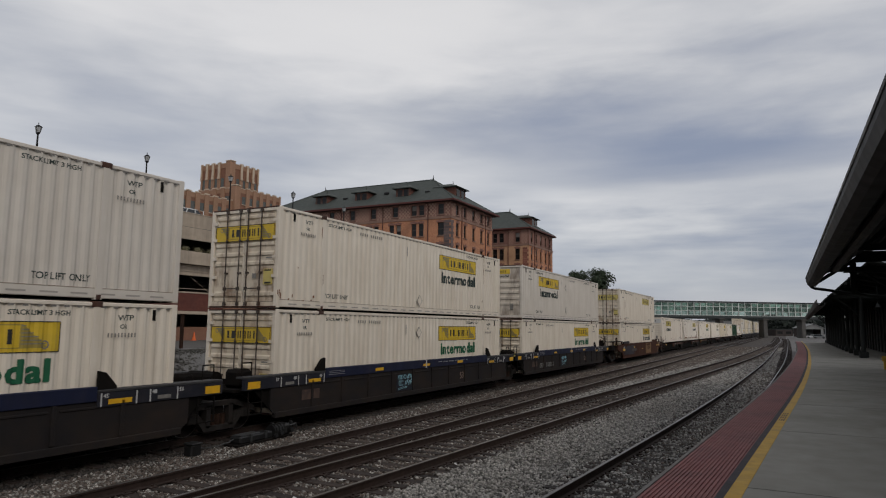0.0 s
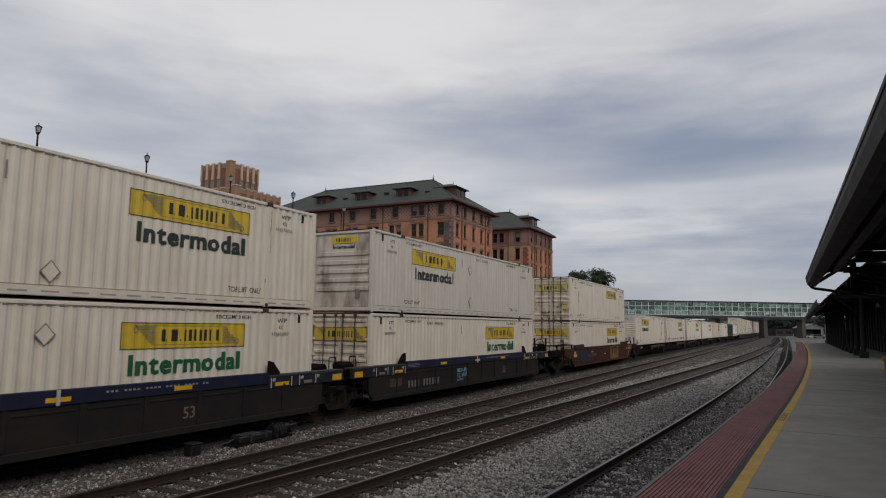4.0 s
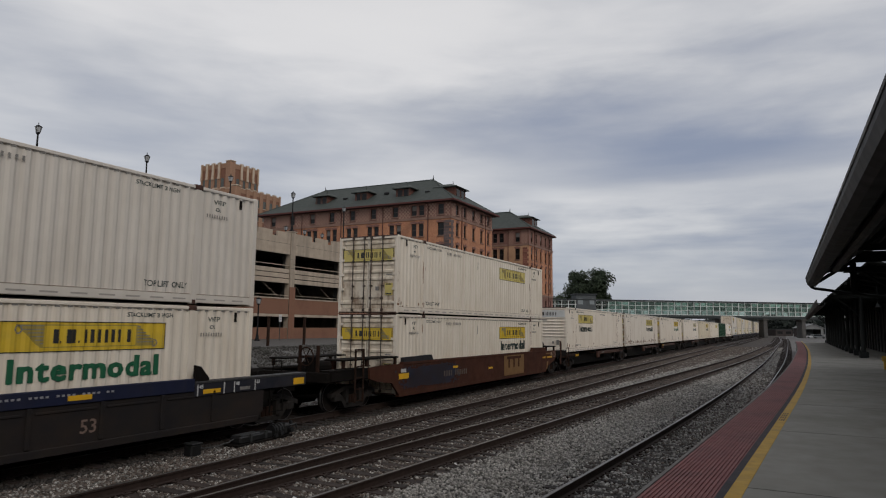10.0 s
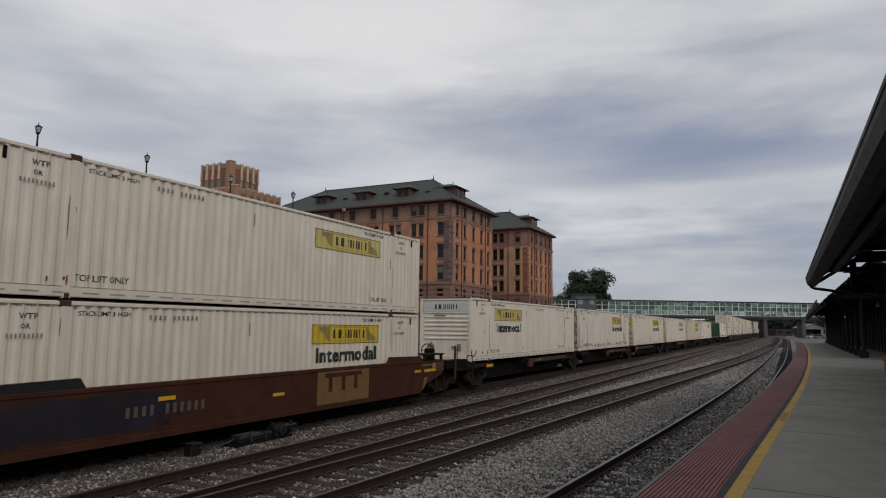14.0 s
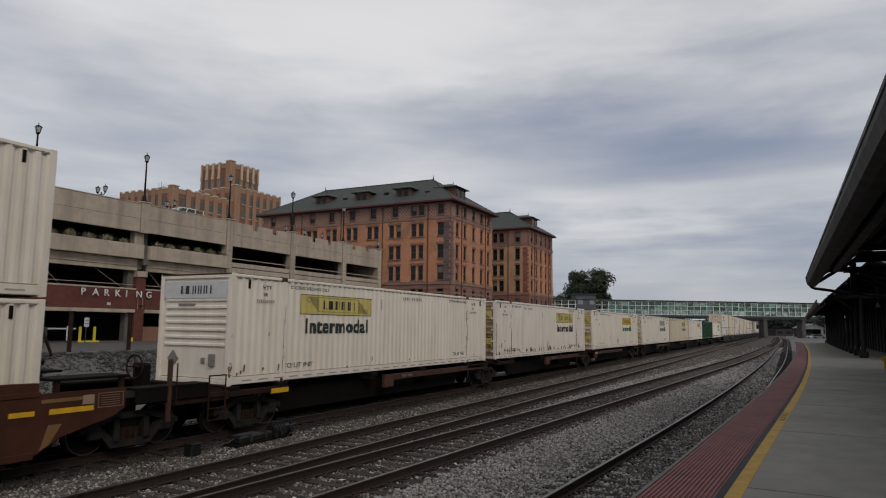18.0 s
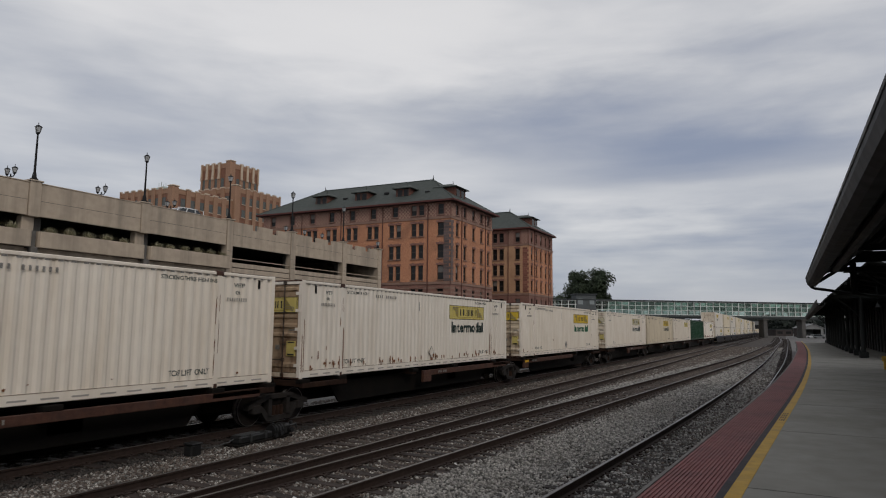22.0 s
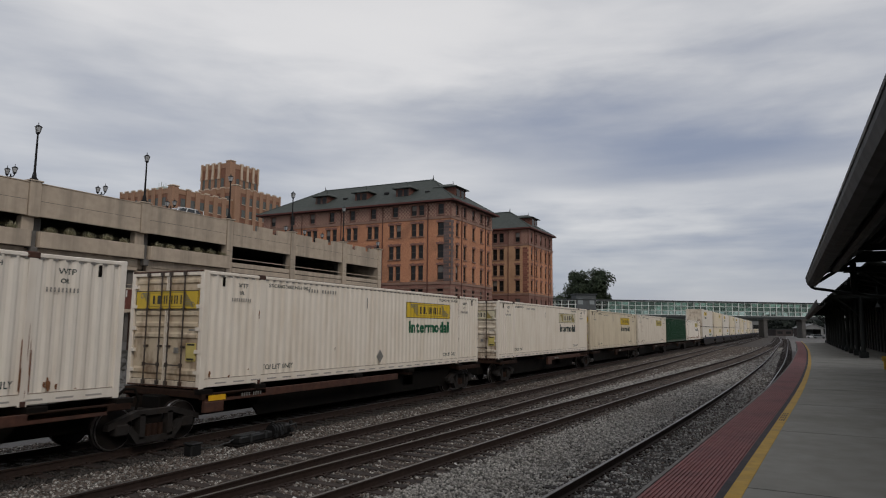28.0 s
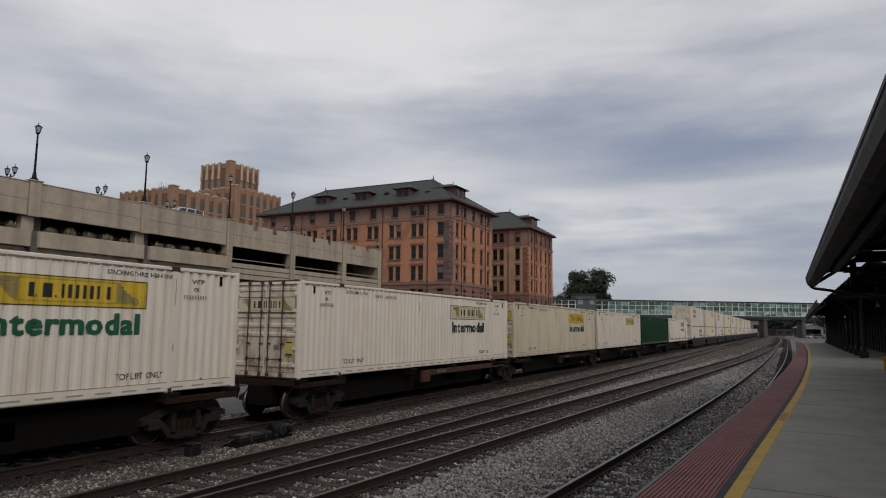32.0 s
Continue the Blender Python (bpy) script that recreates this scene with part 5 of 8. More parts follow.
def bridge_glass():
    m = bpy.data.materials.new("bridge_green_glass")
    m.use_nodes = True
    nt = m.node_tree
    nt.nodes.clear()
    out, mix, tr, gl, fr = [nt.nodes.new(k) for k in ("ShaderNodeOutputMaterial", "ShaderNodeMixShader", "ShaderNodeBsdfTransparent", "ShaderNodeBsdfGlossy", "ShaderNodeFresnel")]
    oi, ramp = nt.nodes.new("ShaderNodeObjectInfo"), nt.nodes.new("ShaderNodeMix")
    ramp.data_type = "RGBA"
    ramp.inputs[6].default_value, ramp.inputs[7].default_value = (0.36, 0.45, 0.41, 1), (0.74, 0.84, 0.79, 1)
    nt.links.new(oi.outputs["Random"], ramp.inputs[0])
    nt.links.new(ramp.outputs[2], tr.inputs[0])
    gl.inputs["Roughness"].default_value = 0.05
    fr.inputs[0].default_value = 1.5
    nt.links.new(fr.outputs[0], mix.inputs[0])
    nt.links.new(tr.outputs[0], mix.inputs[1])
    nt.links.new(gl.outputs[0], mix.inputs[2])
    nt.links.new(mix.outputs[0], out.inputs[0])
    return m


def build_bridge():
    a, b = Vector((225.5, 99.5, 0)), Vector((321.0, -39.6, 0))
    d = (b - a)
    ln = d.length
    ang = math.degrees(math.atan2(d.y, d.x))
    br = thing("footbridge", "long enclosed glass footbridge across the tracks", "footbridge", at=pose(a.x, a.y, 0, 0, 0, ang))
    bay = 2.6
    n = int(ln / bay)
    # x runs along the bridge, the camera's side is -y
    part("deck", Shape().box(0, ln, -2.2, 2.2, 7.15, 7.75, 0.05), B_CONC, br)
    part("deck_edge", Shape().box(0, ln, -2.35, -2.2, 7.2, 8.0, 0.03), B_DARK, br)
    part("roof", Shape().box(-0.3, ln + 0.3, -2.6, 2.6, 13.05, 13.5, 0.08), B_ROOF, br, "flat dark bridge roof")
    glass = bridge_glass()
    pane = {z: Shape().box(0.07, bay - 0.07, -0.012, 0.012, z, z1).mesh("pane", glass) for z, z1 in ((8.2, 9.7), (9.8, 11.4), (11.5, 13.0))}
    post = Shape().box(-0.11, 0.11, -0.10, 0.08, 8.1, 13.05).mesh("mullion", B_FRAME)
    for i in range(n + 1):
        for y in (-2.2, 2.2):
            part("mullion", post, None, br, at=pose(i * bay, y, 0))
            if i < n:
                for z, me in pane.items():
                    if z > 8.5 or y < 0:
                        part("pane", me, None, br, at=pose(i * bay, y, 0))
    for y in (-2.2, 2.2):
        for z in (8.12, 9.75, 11.45, 12.95):
            part("transom", Shape().box(0, ln, y - 0.08, y + 0.06, z - 0.08, z + 0.08), B_FRAME, br)
    # the truss inside the glass
    tp = 2.6
    k = 0
    while k * tp < ln - tp:
        x = k * tp
        up = (k // 3) % 2 == 0
        if k > 26 or k % 3 == 0:
            part("truss_diagonal", Shape().rod((x, -2.0, 8.1 if up else 12.8), (x + tp, -2.0, 12.8 if up else 8.1), 0.10, 6), B_FRAME, br)
        if k % 2 == 0:
            part("truss_post", Shape().box(x - 0.12, x + 0.12, -2.0, -1.8, 8.0, 12.9), B_DARK, br)
        k += 1
    part("hand_rail", Shape().box(0, ln, -1.75, -1.7, 8.7, 8.8), B_DARK, br)
    for x in (8, 46, 92, 110, 126, 150):
        p = part("pier", Shape().box(x - 0.8, x + 0.8, -1.7, 1.7, -0.2, 7.15, 0.08), B_CONC, br, "concrete bridge pier")
        part("pier_head", Shape().box(x - 1.3, x + 1.3, -2.1, 2.1, 6.5, 7.14, 0.08), B_CONC, p)
    part("girder", Shape().box(0, ln, -1.9, -1.6, 6.75, 7.14), B_DARK, br)
    part("girder", Shape().box(0, ln, 1.6, 1.9, 6.75, 7.14), B_DARK, br)
    st = thing("stair_tower", "dark grey stair tower of the footbridge", "building", at=pose(247.5, 68.5, 0, 0, 0, ang))
    part("shaft", Shape().box(-3.8, 3.8, -3.0, 3.0, -0.2, 15.0, 0.1), mat("stair_tower_grey", (0.085, 0.095, 0.10), (0.07, 0.08, 0.085), 2, 0.7, bump=0.05), st)
    part("roof", Shape().box(-4.2, 4.2, -3.4, 3.4, 15.0, 15.5, 0.1), B_ROOF, st)
    for x in (-2.2, 2.2):
        part("window", Shape().box(x - 0.9, x + 0.9, -3.06, -2.98, 11.5, 13.6), mat("stair_window", (0.25, 0.28, 0.29), (0.22, 0.25, 0.26), 2, 0.2, bump=0.0), st)


build_bridge()


def tree(x, y, z, h, r, seed, label, leaves=5200, leaf=0.42, bare=False):
    rnd = random.Random(seed)
    t = thing("tree", label, "tree", at=pose(x, y, z))
    trunk = Shape().rod((0, 0, -0.4), (0.1, 0, h * 0.28), r * 0.075, 10, r * 0.055).rod((0.1, 0, h * 0.28), (0.2, 0.1, h * 0.6), r * 0.055, 8, r * 0.02)
    part("trunk", trunk, BARK, t)
    limbs = Shape()
    tips = []
    for k in range(15 if not bare else 34):
        a = k * 2.4 + rnd.uniform(-0.3, 0.3)
        z0 = h * rnd.uniform(0.2, 0.5)
        q = rnd.uniform(0.45, 0.85)
        end = Vector((math.cos(a) * r * q, math.sin(a) * r * q, z0 + h * rnd.uniform(0.12, 0.42)))
        mid = Vector((math.cos(a) * r * q * 0.45, math.sin(a) * r * q * 0.45, z0 + (end.z - z0) * 0.35))
        limbs.rod((0.1, 0, z0), mid, r * 0.028, 6, r * 0.018).rod(mid, end, r * 0.018, 5, r * 0.006)
        for j in range(3 if not bare else 6):
            tw = end + Vector((rnd.uniform(-1, 1), rnd.uniform(-1, 1), rnd.uniform(0.1, 1.1))) * r * 0.25
            limbs.rod(mid + (end - mid) * rnd.uniform(0.3, 0.95), tw, r * 0.007, 4, r * 0.003)
            tips.append(tw)
        tips.append(end)
    part("limbs", limbs, BARK, t)
    if bare:
        return t
    # clumps of leaves round the limb ends, with gaps between the clumps
    clumps = [(p, r * rnd.uniform(0.2, 0.34)) for p in tips]
    for k in range(26):
        a, q = rnd.uniform(0, 6.283), rnd.uniform(0.1, 0.78) ** 0.7
        clumps.append((Vector((math.cos(a) * r * q, math.sin(a) * r * q, h * (0.42 + 0.52 * math.sqrt(max(0.02, 1 - q * q)) * rnd.uniform(0.55, 1.0)))), r * rnd.uniform(0.16, 0.3)))
    for k in range(22):
        a, q = rnd.uniform(0, 6.283), rnd.uniform(0.2, 0.95)
        clumps.append((Vector((math.cos(a) * r * q, math.sin(a) * r * q, h * rnd.uniform(0.16, 0.62))), r * rnd.uniform(0.16, 0.3)))
    s = Shape()
    for k in range(leaves):
        c, cr = clumps[rnd.randrange(len(clumps))]
        v = Vector((rnd.gauss(0, 1), rnd.gauss(0, 1), rnd.gauss(0, 0.8)))
        v = v.normalized() * cr * (0.55 + 0.5 * rnd.random())
        p = c + v
        e1 = Vector((rnd.gauss(0, 1), rnd.gauss(0, 1), rnd.gauss(0, 1))).normalized()
        e2 = e1.orthogonal().normalized()
        q = leaf * rnd.uniform(0.6, 1.3)
        s.add([p - e1 * q, p - e2 * q * 0.6 + e1 * q * 0.1, p + e1 * q, p + e2 * q * 0.6], [(0, 1, 2, 3)])
    me = bpy.data.meshes.new("crown")
    me.from_pydata(s.v, [], s.f)
    me.materials.append(LEAF)
    part("crown", me, None, t)
    return t


tree(279.0, 75.0, -0.2, 27.0, 9.6, 3, "large dark green tree beyond the hotel wing", 26000, 0.45)
tree(273.0, 83.5, -0.2, 17.5, 7.5, 7, "dark purplish green tree beyond the hotel wing", 6500, 0.5)
tree(273.0, 88.0, -0.2, 24.0, 5.5, 9, "bare grey tree beyond the hotel wing", bare=True)
tree(290.0, 95.0, -0.2, 18.0, 7.0, 13, "dark green tree behind the footbridge", 3800, 0.55)


def far_building(x, y, w, d, h, rot, paint, label, openings=5):
    b = thing("far_building", label, "building", at=pose(x, y, -0.25, 0, 0, rot))
    part("wall", Shape().box(-w / 2, w / 2, -d / 2, d / 2, 0, h), paint, b)
    part("roof", Shape().box(-w / 2 - 0.3, w / 2 + 0.3, -d / 2 - 0.3, d / 2 + 0.3, h, h + 0.4), B_ROOF, b)
    for k in range(openings):
        q = -w / 2 + (k + 0.5) * w / openings
        part("window", Shape().box(q - w / openings * 0.3, q + w / openings * 0.3, -d / 2 - 0.06, -d / 2 + 0.02, h * 0.35, h * 0.75), PANE, b)


PALE_WALL = mat("far_pale_wall", (0.20, 0.205, 0.205), (0.16, 0.165, 0.165), 1, 0.8, bump=0.05)
RED_WALL = mat("far_red_wall", (0.045, 0.034, 0.032), (0.038, 0.029, 0.028), 1, 0.85, bump=0.05)
far_building(385, 26, 24, 10, 7.5, -62, PALE_WALL, "pale low building beyond the footbridge")
far_building(395, 4, 9, 8, 3.2, -62, RED_WALL, "low dark red shed beyond the footbridge", 2)
gable = thing("far_shed", "pale gabled shed with a dark open front", "building", at=pose(360, -8.2, -0.25, 0, 0, -62))
part("wall", Shape().plate([(-4.8, 0), (-4.8, 4.2), (0, 6.0), (4.8, 4.2), (4.8, 0), (3.6, 0), (3.6, 3.6), (-3.6, 3.6), (-3.6, 0)], "y", -4.2, -4.0), PALE_WALL, gable)
part("back_wall", Shape().box(-4.8, 4.8, 4.0, 4.2, 0, 4.2), PALE_WALL, gable)
for q in (-1, 1):
    part("roof_slope", Shape().plate([(q * 5.3, 4.0), (0, 6.05), (0, 6.25), (q * 5.3, 4.2)], "y", -4.6, 4.6), PALE_WALL, gable)
    part("side_wall", Shape().box(min(q * 4.8, q * 4.6), max(q * 4.8, q * 4.6), -4.0, 4.0, 0, 4.2), RED_WALL, gable)

far_building(430, -30, 22, 10, 9.0, -62, PALE_WALL, "pale low building beyond the footbridge", 4)
far_building(520, 60, 90, 14, 9, -70, mat("far_grey_wall", (0.16, 0.17, 0.18), (0.13, 0.14, 0.145), 1, 0.85, bump=0.05), "grey building far along the tracks", 14)


def build_far_woods():
    """A low line of trees on the horizon."""
    rnd = random.Random(21)
    s = Shape()
    for k in range(14000):
        a = rnd.uniform(-0.10, 0.30)
        d = rnd.uniform(620, 700)
        top = 12.5 + 1.5 * math.sin(a * 40) + 1.5 * math.sin(a * 97)
        p = Vector((math.cos(a) * d, math.sin(a) * d, rnd.uniform(-0.2, max(4, top))))
        e1 = Vector((rnd.gauss(0, 1), rnd.gauss(0, 1), rnd.gauss(0, 1))).normalized()
        e2 = e1.orthogonal().normalized()
        q = rnd.uniform(1.2, 2.6)
        s.add([p - e1 * q, p - e2 * q * 0.7, p + e1 * q, p + e2 * q * 0.7], [(0, 1, 2, 3)])
    me = bpy.data.meshes.new("far_woods")
    me.from_pydata(s.v, [], s.f)
    me.materials.append(mat("far_leaf", (0.014, 0.020, 0.016), (0.020, 0.026, 0.020), 0.2, 0.9, bump=0.0, spread=0.3))
    tagged(part("far_woods", me, None), "dark green line of trees on the horizon", "woods", kind="stuff")


build_far_woods()
for cx, cy, pnt, lab in ((300, -8.2, CAR_WHITE, "pale car parked beyond the platform end"), (292, -10.3, mat("car_grey", (0.16, 0.165, 0.17), (0.14, 0.145, 0.15), 2, 0.3, bump=0.0, amount=0.1), "grey car parked beyond the platform end")):
    c = parked_car(cx, cy, -0.22, pnt, lab)
    c.matrix_basis = pose(cx, cy, -0.225, 0, 0, 84)
# ---- platform canopies ----
def gutter_run(parent, xs, y, z):
    """A deep box gutter with a rolled lip, along the roof edge."""
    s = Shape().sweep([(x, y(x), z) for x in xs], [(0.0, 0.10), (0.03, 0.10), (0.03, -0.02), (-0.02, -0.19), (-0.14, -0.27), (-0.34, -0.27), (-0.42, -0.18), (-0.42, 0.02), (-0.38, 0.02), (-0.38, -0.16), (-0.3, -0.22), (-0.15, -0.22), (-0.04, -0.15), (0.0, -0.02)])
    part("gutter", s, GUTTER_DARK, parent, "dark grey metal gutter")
    part("gutter_lip", Shape().sweep([(x, y(x), z) for x in xs], [(0.0, 0.085), (0.045, 0.085), (0.055, 0.12), (0.0, 0.125)]), GUTTER, parent)


def canopy(label, x0, x1, edge, edge_z, ridge_y, ridge_z, back_y, post_y, bay, first):
    c = thing("platform_canopy", label, "canopy", "platform canopies")
    n = max(2, int((x1 - x0) / 3))
    xs = [x0 + (x1 - x0) * i / n for i in range(n + 1)]
    gutter_run(c, xs, edge, edge_z)
    rise = ridge_z - edge_z
    # roof boards, dark underneath, from the gutter to the ridge and down behind
    s = Shape()
    for a, b in zip(xs, xs[1:]):
        for (ya, yb, yra, yrb, z0, z1) in ((edge(a) - 0.3, edge(b) - 0.3, edge(a) + ridge_y, edge(b) + ridge_y, edge_z - 0.02, ridge_z), (edge(a) + ridge_y, edge(b) + ridge_y, edge(a) + back_y, edge(b) + back_y, ridge_z, edge_z)):
            s.add([(a, ya, z0), (b, yb, z0), (b, yrb, z1), (a, yra, z1), (a, ya, z0 + 0.1), (b, yb, z0 + 0.1), (b, yrb, z1 + 0.1), (a, yra, z1 + 0.1)],
                  [(0, 3, 2, 1), (4, 5, 6, 7), (0, 1, 5, 4), (2, 3, 7, 6), (0, 4, 7, 3), (1, 2, 6, 5)])
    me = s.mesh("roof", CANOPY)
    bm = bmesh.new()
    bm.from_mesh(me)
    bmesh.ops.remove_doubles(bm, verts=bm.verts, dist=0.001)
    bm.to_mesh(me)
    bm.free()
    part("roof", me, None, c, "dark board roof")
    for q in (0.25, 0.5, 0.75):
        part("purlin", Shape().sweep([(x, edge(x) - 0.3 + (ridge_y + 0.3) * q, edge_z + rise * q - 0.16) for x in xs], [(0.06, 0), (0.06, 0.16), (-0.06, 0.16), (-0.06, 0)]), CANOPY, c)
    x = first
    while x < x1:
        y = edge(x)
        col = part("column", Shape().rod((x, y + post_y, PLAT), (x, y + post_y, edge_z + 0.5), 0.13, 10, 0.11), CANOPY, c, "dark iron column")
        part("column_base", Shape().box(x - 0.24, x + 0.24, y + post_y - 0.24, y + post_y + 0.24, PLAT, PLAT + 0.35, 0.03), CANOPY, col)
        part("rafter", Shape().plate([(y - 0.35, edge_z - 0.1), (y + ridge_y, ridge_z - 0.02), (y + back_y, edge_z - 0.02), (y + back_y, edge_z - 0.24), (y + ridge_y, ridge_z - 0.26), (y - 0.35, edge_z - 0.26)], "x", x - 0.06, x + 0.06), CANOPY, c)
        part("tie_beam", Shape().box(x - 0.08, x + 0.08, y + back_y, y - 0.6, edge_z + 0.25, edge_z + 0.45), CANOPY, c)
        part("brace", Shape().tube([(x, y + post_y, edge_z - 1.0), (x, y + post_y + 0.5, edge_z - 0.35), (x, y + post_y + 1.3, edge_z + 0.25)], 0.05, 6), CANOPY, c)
        x += bay
    return c


near = canopy("dark board platform canopy with grey gutter", -14.0, 34.1, lambda x: -0.815 - 0.0048 * (34.1 - x), 4.985, -4.6, 7.75, -9.0, -3.3, 8.4, -9.5)
# the pipe that leads the gutter's water back to the column line
part("downpipe", Shape().tube([(33.9, -0.98, 4.86), (34.0, -0.97, 4.72), (34.05, -1.1, 4.64), (34.1, -2.4, 4.42), (34.1, -3.9, 4.2)], 0.065, 10), CANOPY, near, "dark bent rain pipe")
part("edge_pipe", Shape().tube([(-14, -1.62, 4.80), (25.5, -1.46, 4.80), (26.1, -1.50, 4.86), (26.3, -1.6, 5.15)], 0.12, 10), GUTTER_DARK, near, "dark half-round inner gutter")
part("end_beam", Shape().box(33.95, 34.1, -6.0, -3.35, 6.33, 6.44), CANOPY, near)
part("end_beam", Shape().box(33.95, 34.1, -6.0, -2.75, 5.75, 6.22), CANOPY, near)
part("end_beam", Shape().box(33.95, 34.1, -6.0, -2.25, 5.3, 5.48), CANOPY, near)
part("end_post", Shape().box(33.95, 34.1, -2.75, -2.5, 4.4, 5.9), CANOPY, near)
FAR_EDGE = smooth_table([(-60, -1.4), (44, -1.55), (100, -2.06), (420, -4.0)], 5)
far_c = canopy("dark board platform canopy farther along the platform", 45.0, 101.0, FAR_EDGE, 4.45, -2.7, 6.75, -13.0, -2.3, 4.4, 46.5)


def build_station_wall():
    w = thing("station_wall", "dark green boarded station wall behind the canopy columns", "wall", kind="structure")
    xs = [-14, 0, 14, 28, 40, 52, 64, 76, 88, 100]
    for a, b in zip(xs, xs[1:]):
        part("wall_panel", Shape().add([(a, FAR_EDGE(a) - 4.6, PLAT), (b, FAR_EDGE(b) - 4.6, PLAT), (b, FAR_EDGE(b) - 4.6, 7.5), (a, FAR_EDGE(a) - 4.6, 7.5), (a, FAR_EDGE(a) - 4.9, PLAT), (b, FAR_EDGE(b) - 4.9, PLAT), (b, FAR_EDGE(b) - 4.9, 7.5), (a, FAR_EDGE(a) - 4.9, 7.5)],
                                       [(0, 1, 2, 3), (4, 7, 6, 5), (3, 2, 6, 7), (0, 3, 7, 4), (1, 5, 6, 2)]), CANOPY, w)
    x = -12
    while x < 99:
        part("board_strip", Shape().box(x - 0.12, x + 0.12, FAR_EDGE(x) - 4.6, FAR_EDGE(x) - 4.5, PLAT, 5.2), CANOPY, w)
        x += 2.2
    for x in (36.0, 47.0, 58.0, 72.0):
        lamp = part("lamp", Shape().rod((0, 0, -0.1), (0, 0, 0.1), 0.16, 12, 0.1), GUTTER, far_c, "round unlit lamp", at=pose(x + 10, FAR_EDGE(x + 10) - 3.1, 4.25))
        part("stem", Shape().rod((0, 0, 0.1), (0, 0, 3.2), 0.025, 6), CANOPY, lamp)


build_station_wall()
yb = thing("platform_barrier", "yellow platform barrier beside the canopy column", "barrier", at=pose(33.0, -3.62, PLAT))
part("board", Shape().box(-0.06, 0.06, -0.4, 0.25, 0.35, 0.55, 0.02), LINE_YELLOW, yb)
part("post", Shape().box(-0.06, 0.06, 0.05, 0.2, 0, 0.36, 0.02), LINE_YELLOW, yb)
part("post", Shape().box(-0.06, 0.06, -0.35, -0.2, 0, 0.36, 0.02), LINE_YELLOW, yb)
# ---- the freight train ----
CL, CH, CW = 16.154, 2.896, 2.591
MOVING = []      # (thing, x at the start, y, z)
WHEELS = []      # (wheelset, x on its bogie)


def corrugated(x0, x1, z0, z1, y, depth, pitch=0.268):
    """A vertical trapezoid sheet facing -Y at y, dented inwards by depth."""
    s = Shape()
    n = round((x1 - x0) / pitch)
    p = (x1 - x0) / n
    pts = []
    for i in range(n):
        a = x0 + i * p
        pts += [(a, y), (a + p * 0.28, y), (a + p * 0.50, y + depth), (a + p * 0.76, y + depth)]
    pts.append((x1, y))
    k = len(pts)
    return s.add([(px, py, z0) for px, py in pts] + [(px, py, z1) for px, py in pts], [(i, i + 1, k + i + 1, k + i) for i in range(k - 1)])


def wave_breaks(x0, x1, pitch=0.268):
    n = round((x1 - x0) / pitch)
    p = (x1 - x0) / n
    out = []
    for i in range(n):
        a = x0 + i * p
        out += [(a, 0.0), (a + p * 0.28, 0.0), (a + p * 0.50, 1.0), (a + p * 0.76, 1.0)]
    return out + [(x1, 0.0)]


PANELS = ((0.12, 1.94), (2.12, CL - 2.12), (CL - 1.94, CL - 0.12))
WAVE = [q for a, b in PANELS for q in wave_breaks(a, b)]
MOULDED = {}


def mould(me, x, z, y, kx=1.0, kz=1.0, depth=0.036, name="lettering"):
    """Letters laid into the corrugations: cut at every fold and pressed back with the sheet."""
    key = (me.name, round(x, 3), round(y, 4), round(z, 3), round(kx, 4))
    if key in MOULDED:
        return MOULDED[key]
    bm = bmesh.new()
    bm.from_mesh(me)
    for v in bm.verts:
        v.co = (x + v.co.x * kx, v.co.y, z + v.co.z * kz)
    lo, hi = min(v.co.x for v in bm.verts), max(v.co.x for v in bm.verts)
    for q, _ in WAVE:
        if lo < q < hi:
            bmesh.ops.bisect_plane(bm, geom=bm.verts[:] + bm.edges[:] + bm.faces[:], dist=1e-5, plane_co=(q, 0, 0), plane_no=(1, 0, 0))
    for v in bm.verts:
        v.co.y += y + depth * lerp_table(v.co.x, WAVE)
    out = bpy.data.meshes.new(name)
    bm.to_mesh(out)
    bm.free()
    out.materials.append(me.materials[0])
    MOULDED[key] = out
    return out


RIBBON = mat("board_ribbon_olive", (0.36, 0.28, 0.06), (0.29, 0.22, 0.05), 9, 0.55, bump=0.02)
BARS = ((0.0, 0.065, 0), (0.085, 0.10, 1), (0.15, 0.265, 0), (0.29, 0.305, 1), (0.36, 0.40, 0), (0.435, 0.475, 0), (0.53, 0.57, 0), (0.605, 0.645, 0), (0.70, 0.74, 0), (0.775, 0.815, 0), (0.90, 0.945, 0))


def flat(shape, name, material):
    """A mesh of flat outlines in the XZ plane; shape is a list of lists of (x, z)."""
    s = Shape()
    for prof in shape:
        s.add([(px, 0.0, pz) for px, pz in prof], [tuple(range(len(prof)))])
    me = bpy.data.meshes.new(name)
    me.from_pydata(s.v, [], s.f)
    me.materials.append(material)
    return me


def rect(x0, x1, z0, z1):
    return [(x0, z0), (x1, z0), (x1, z1), (x0, z1)]


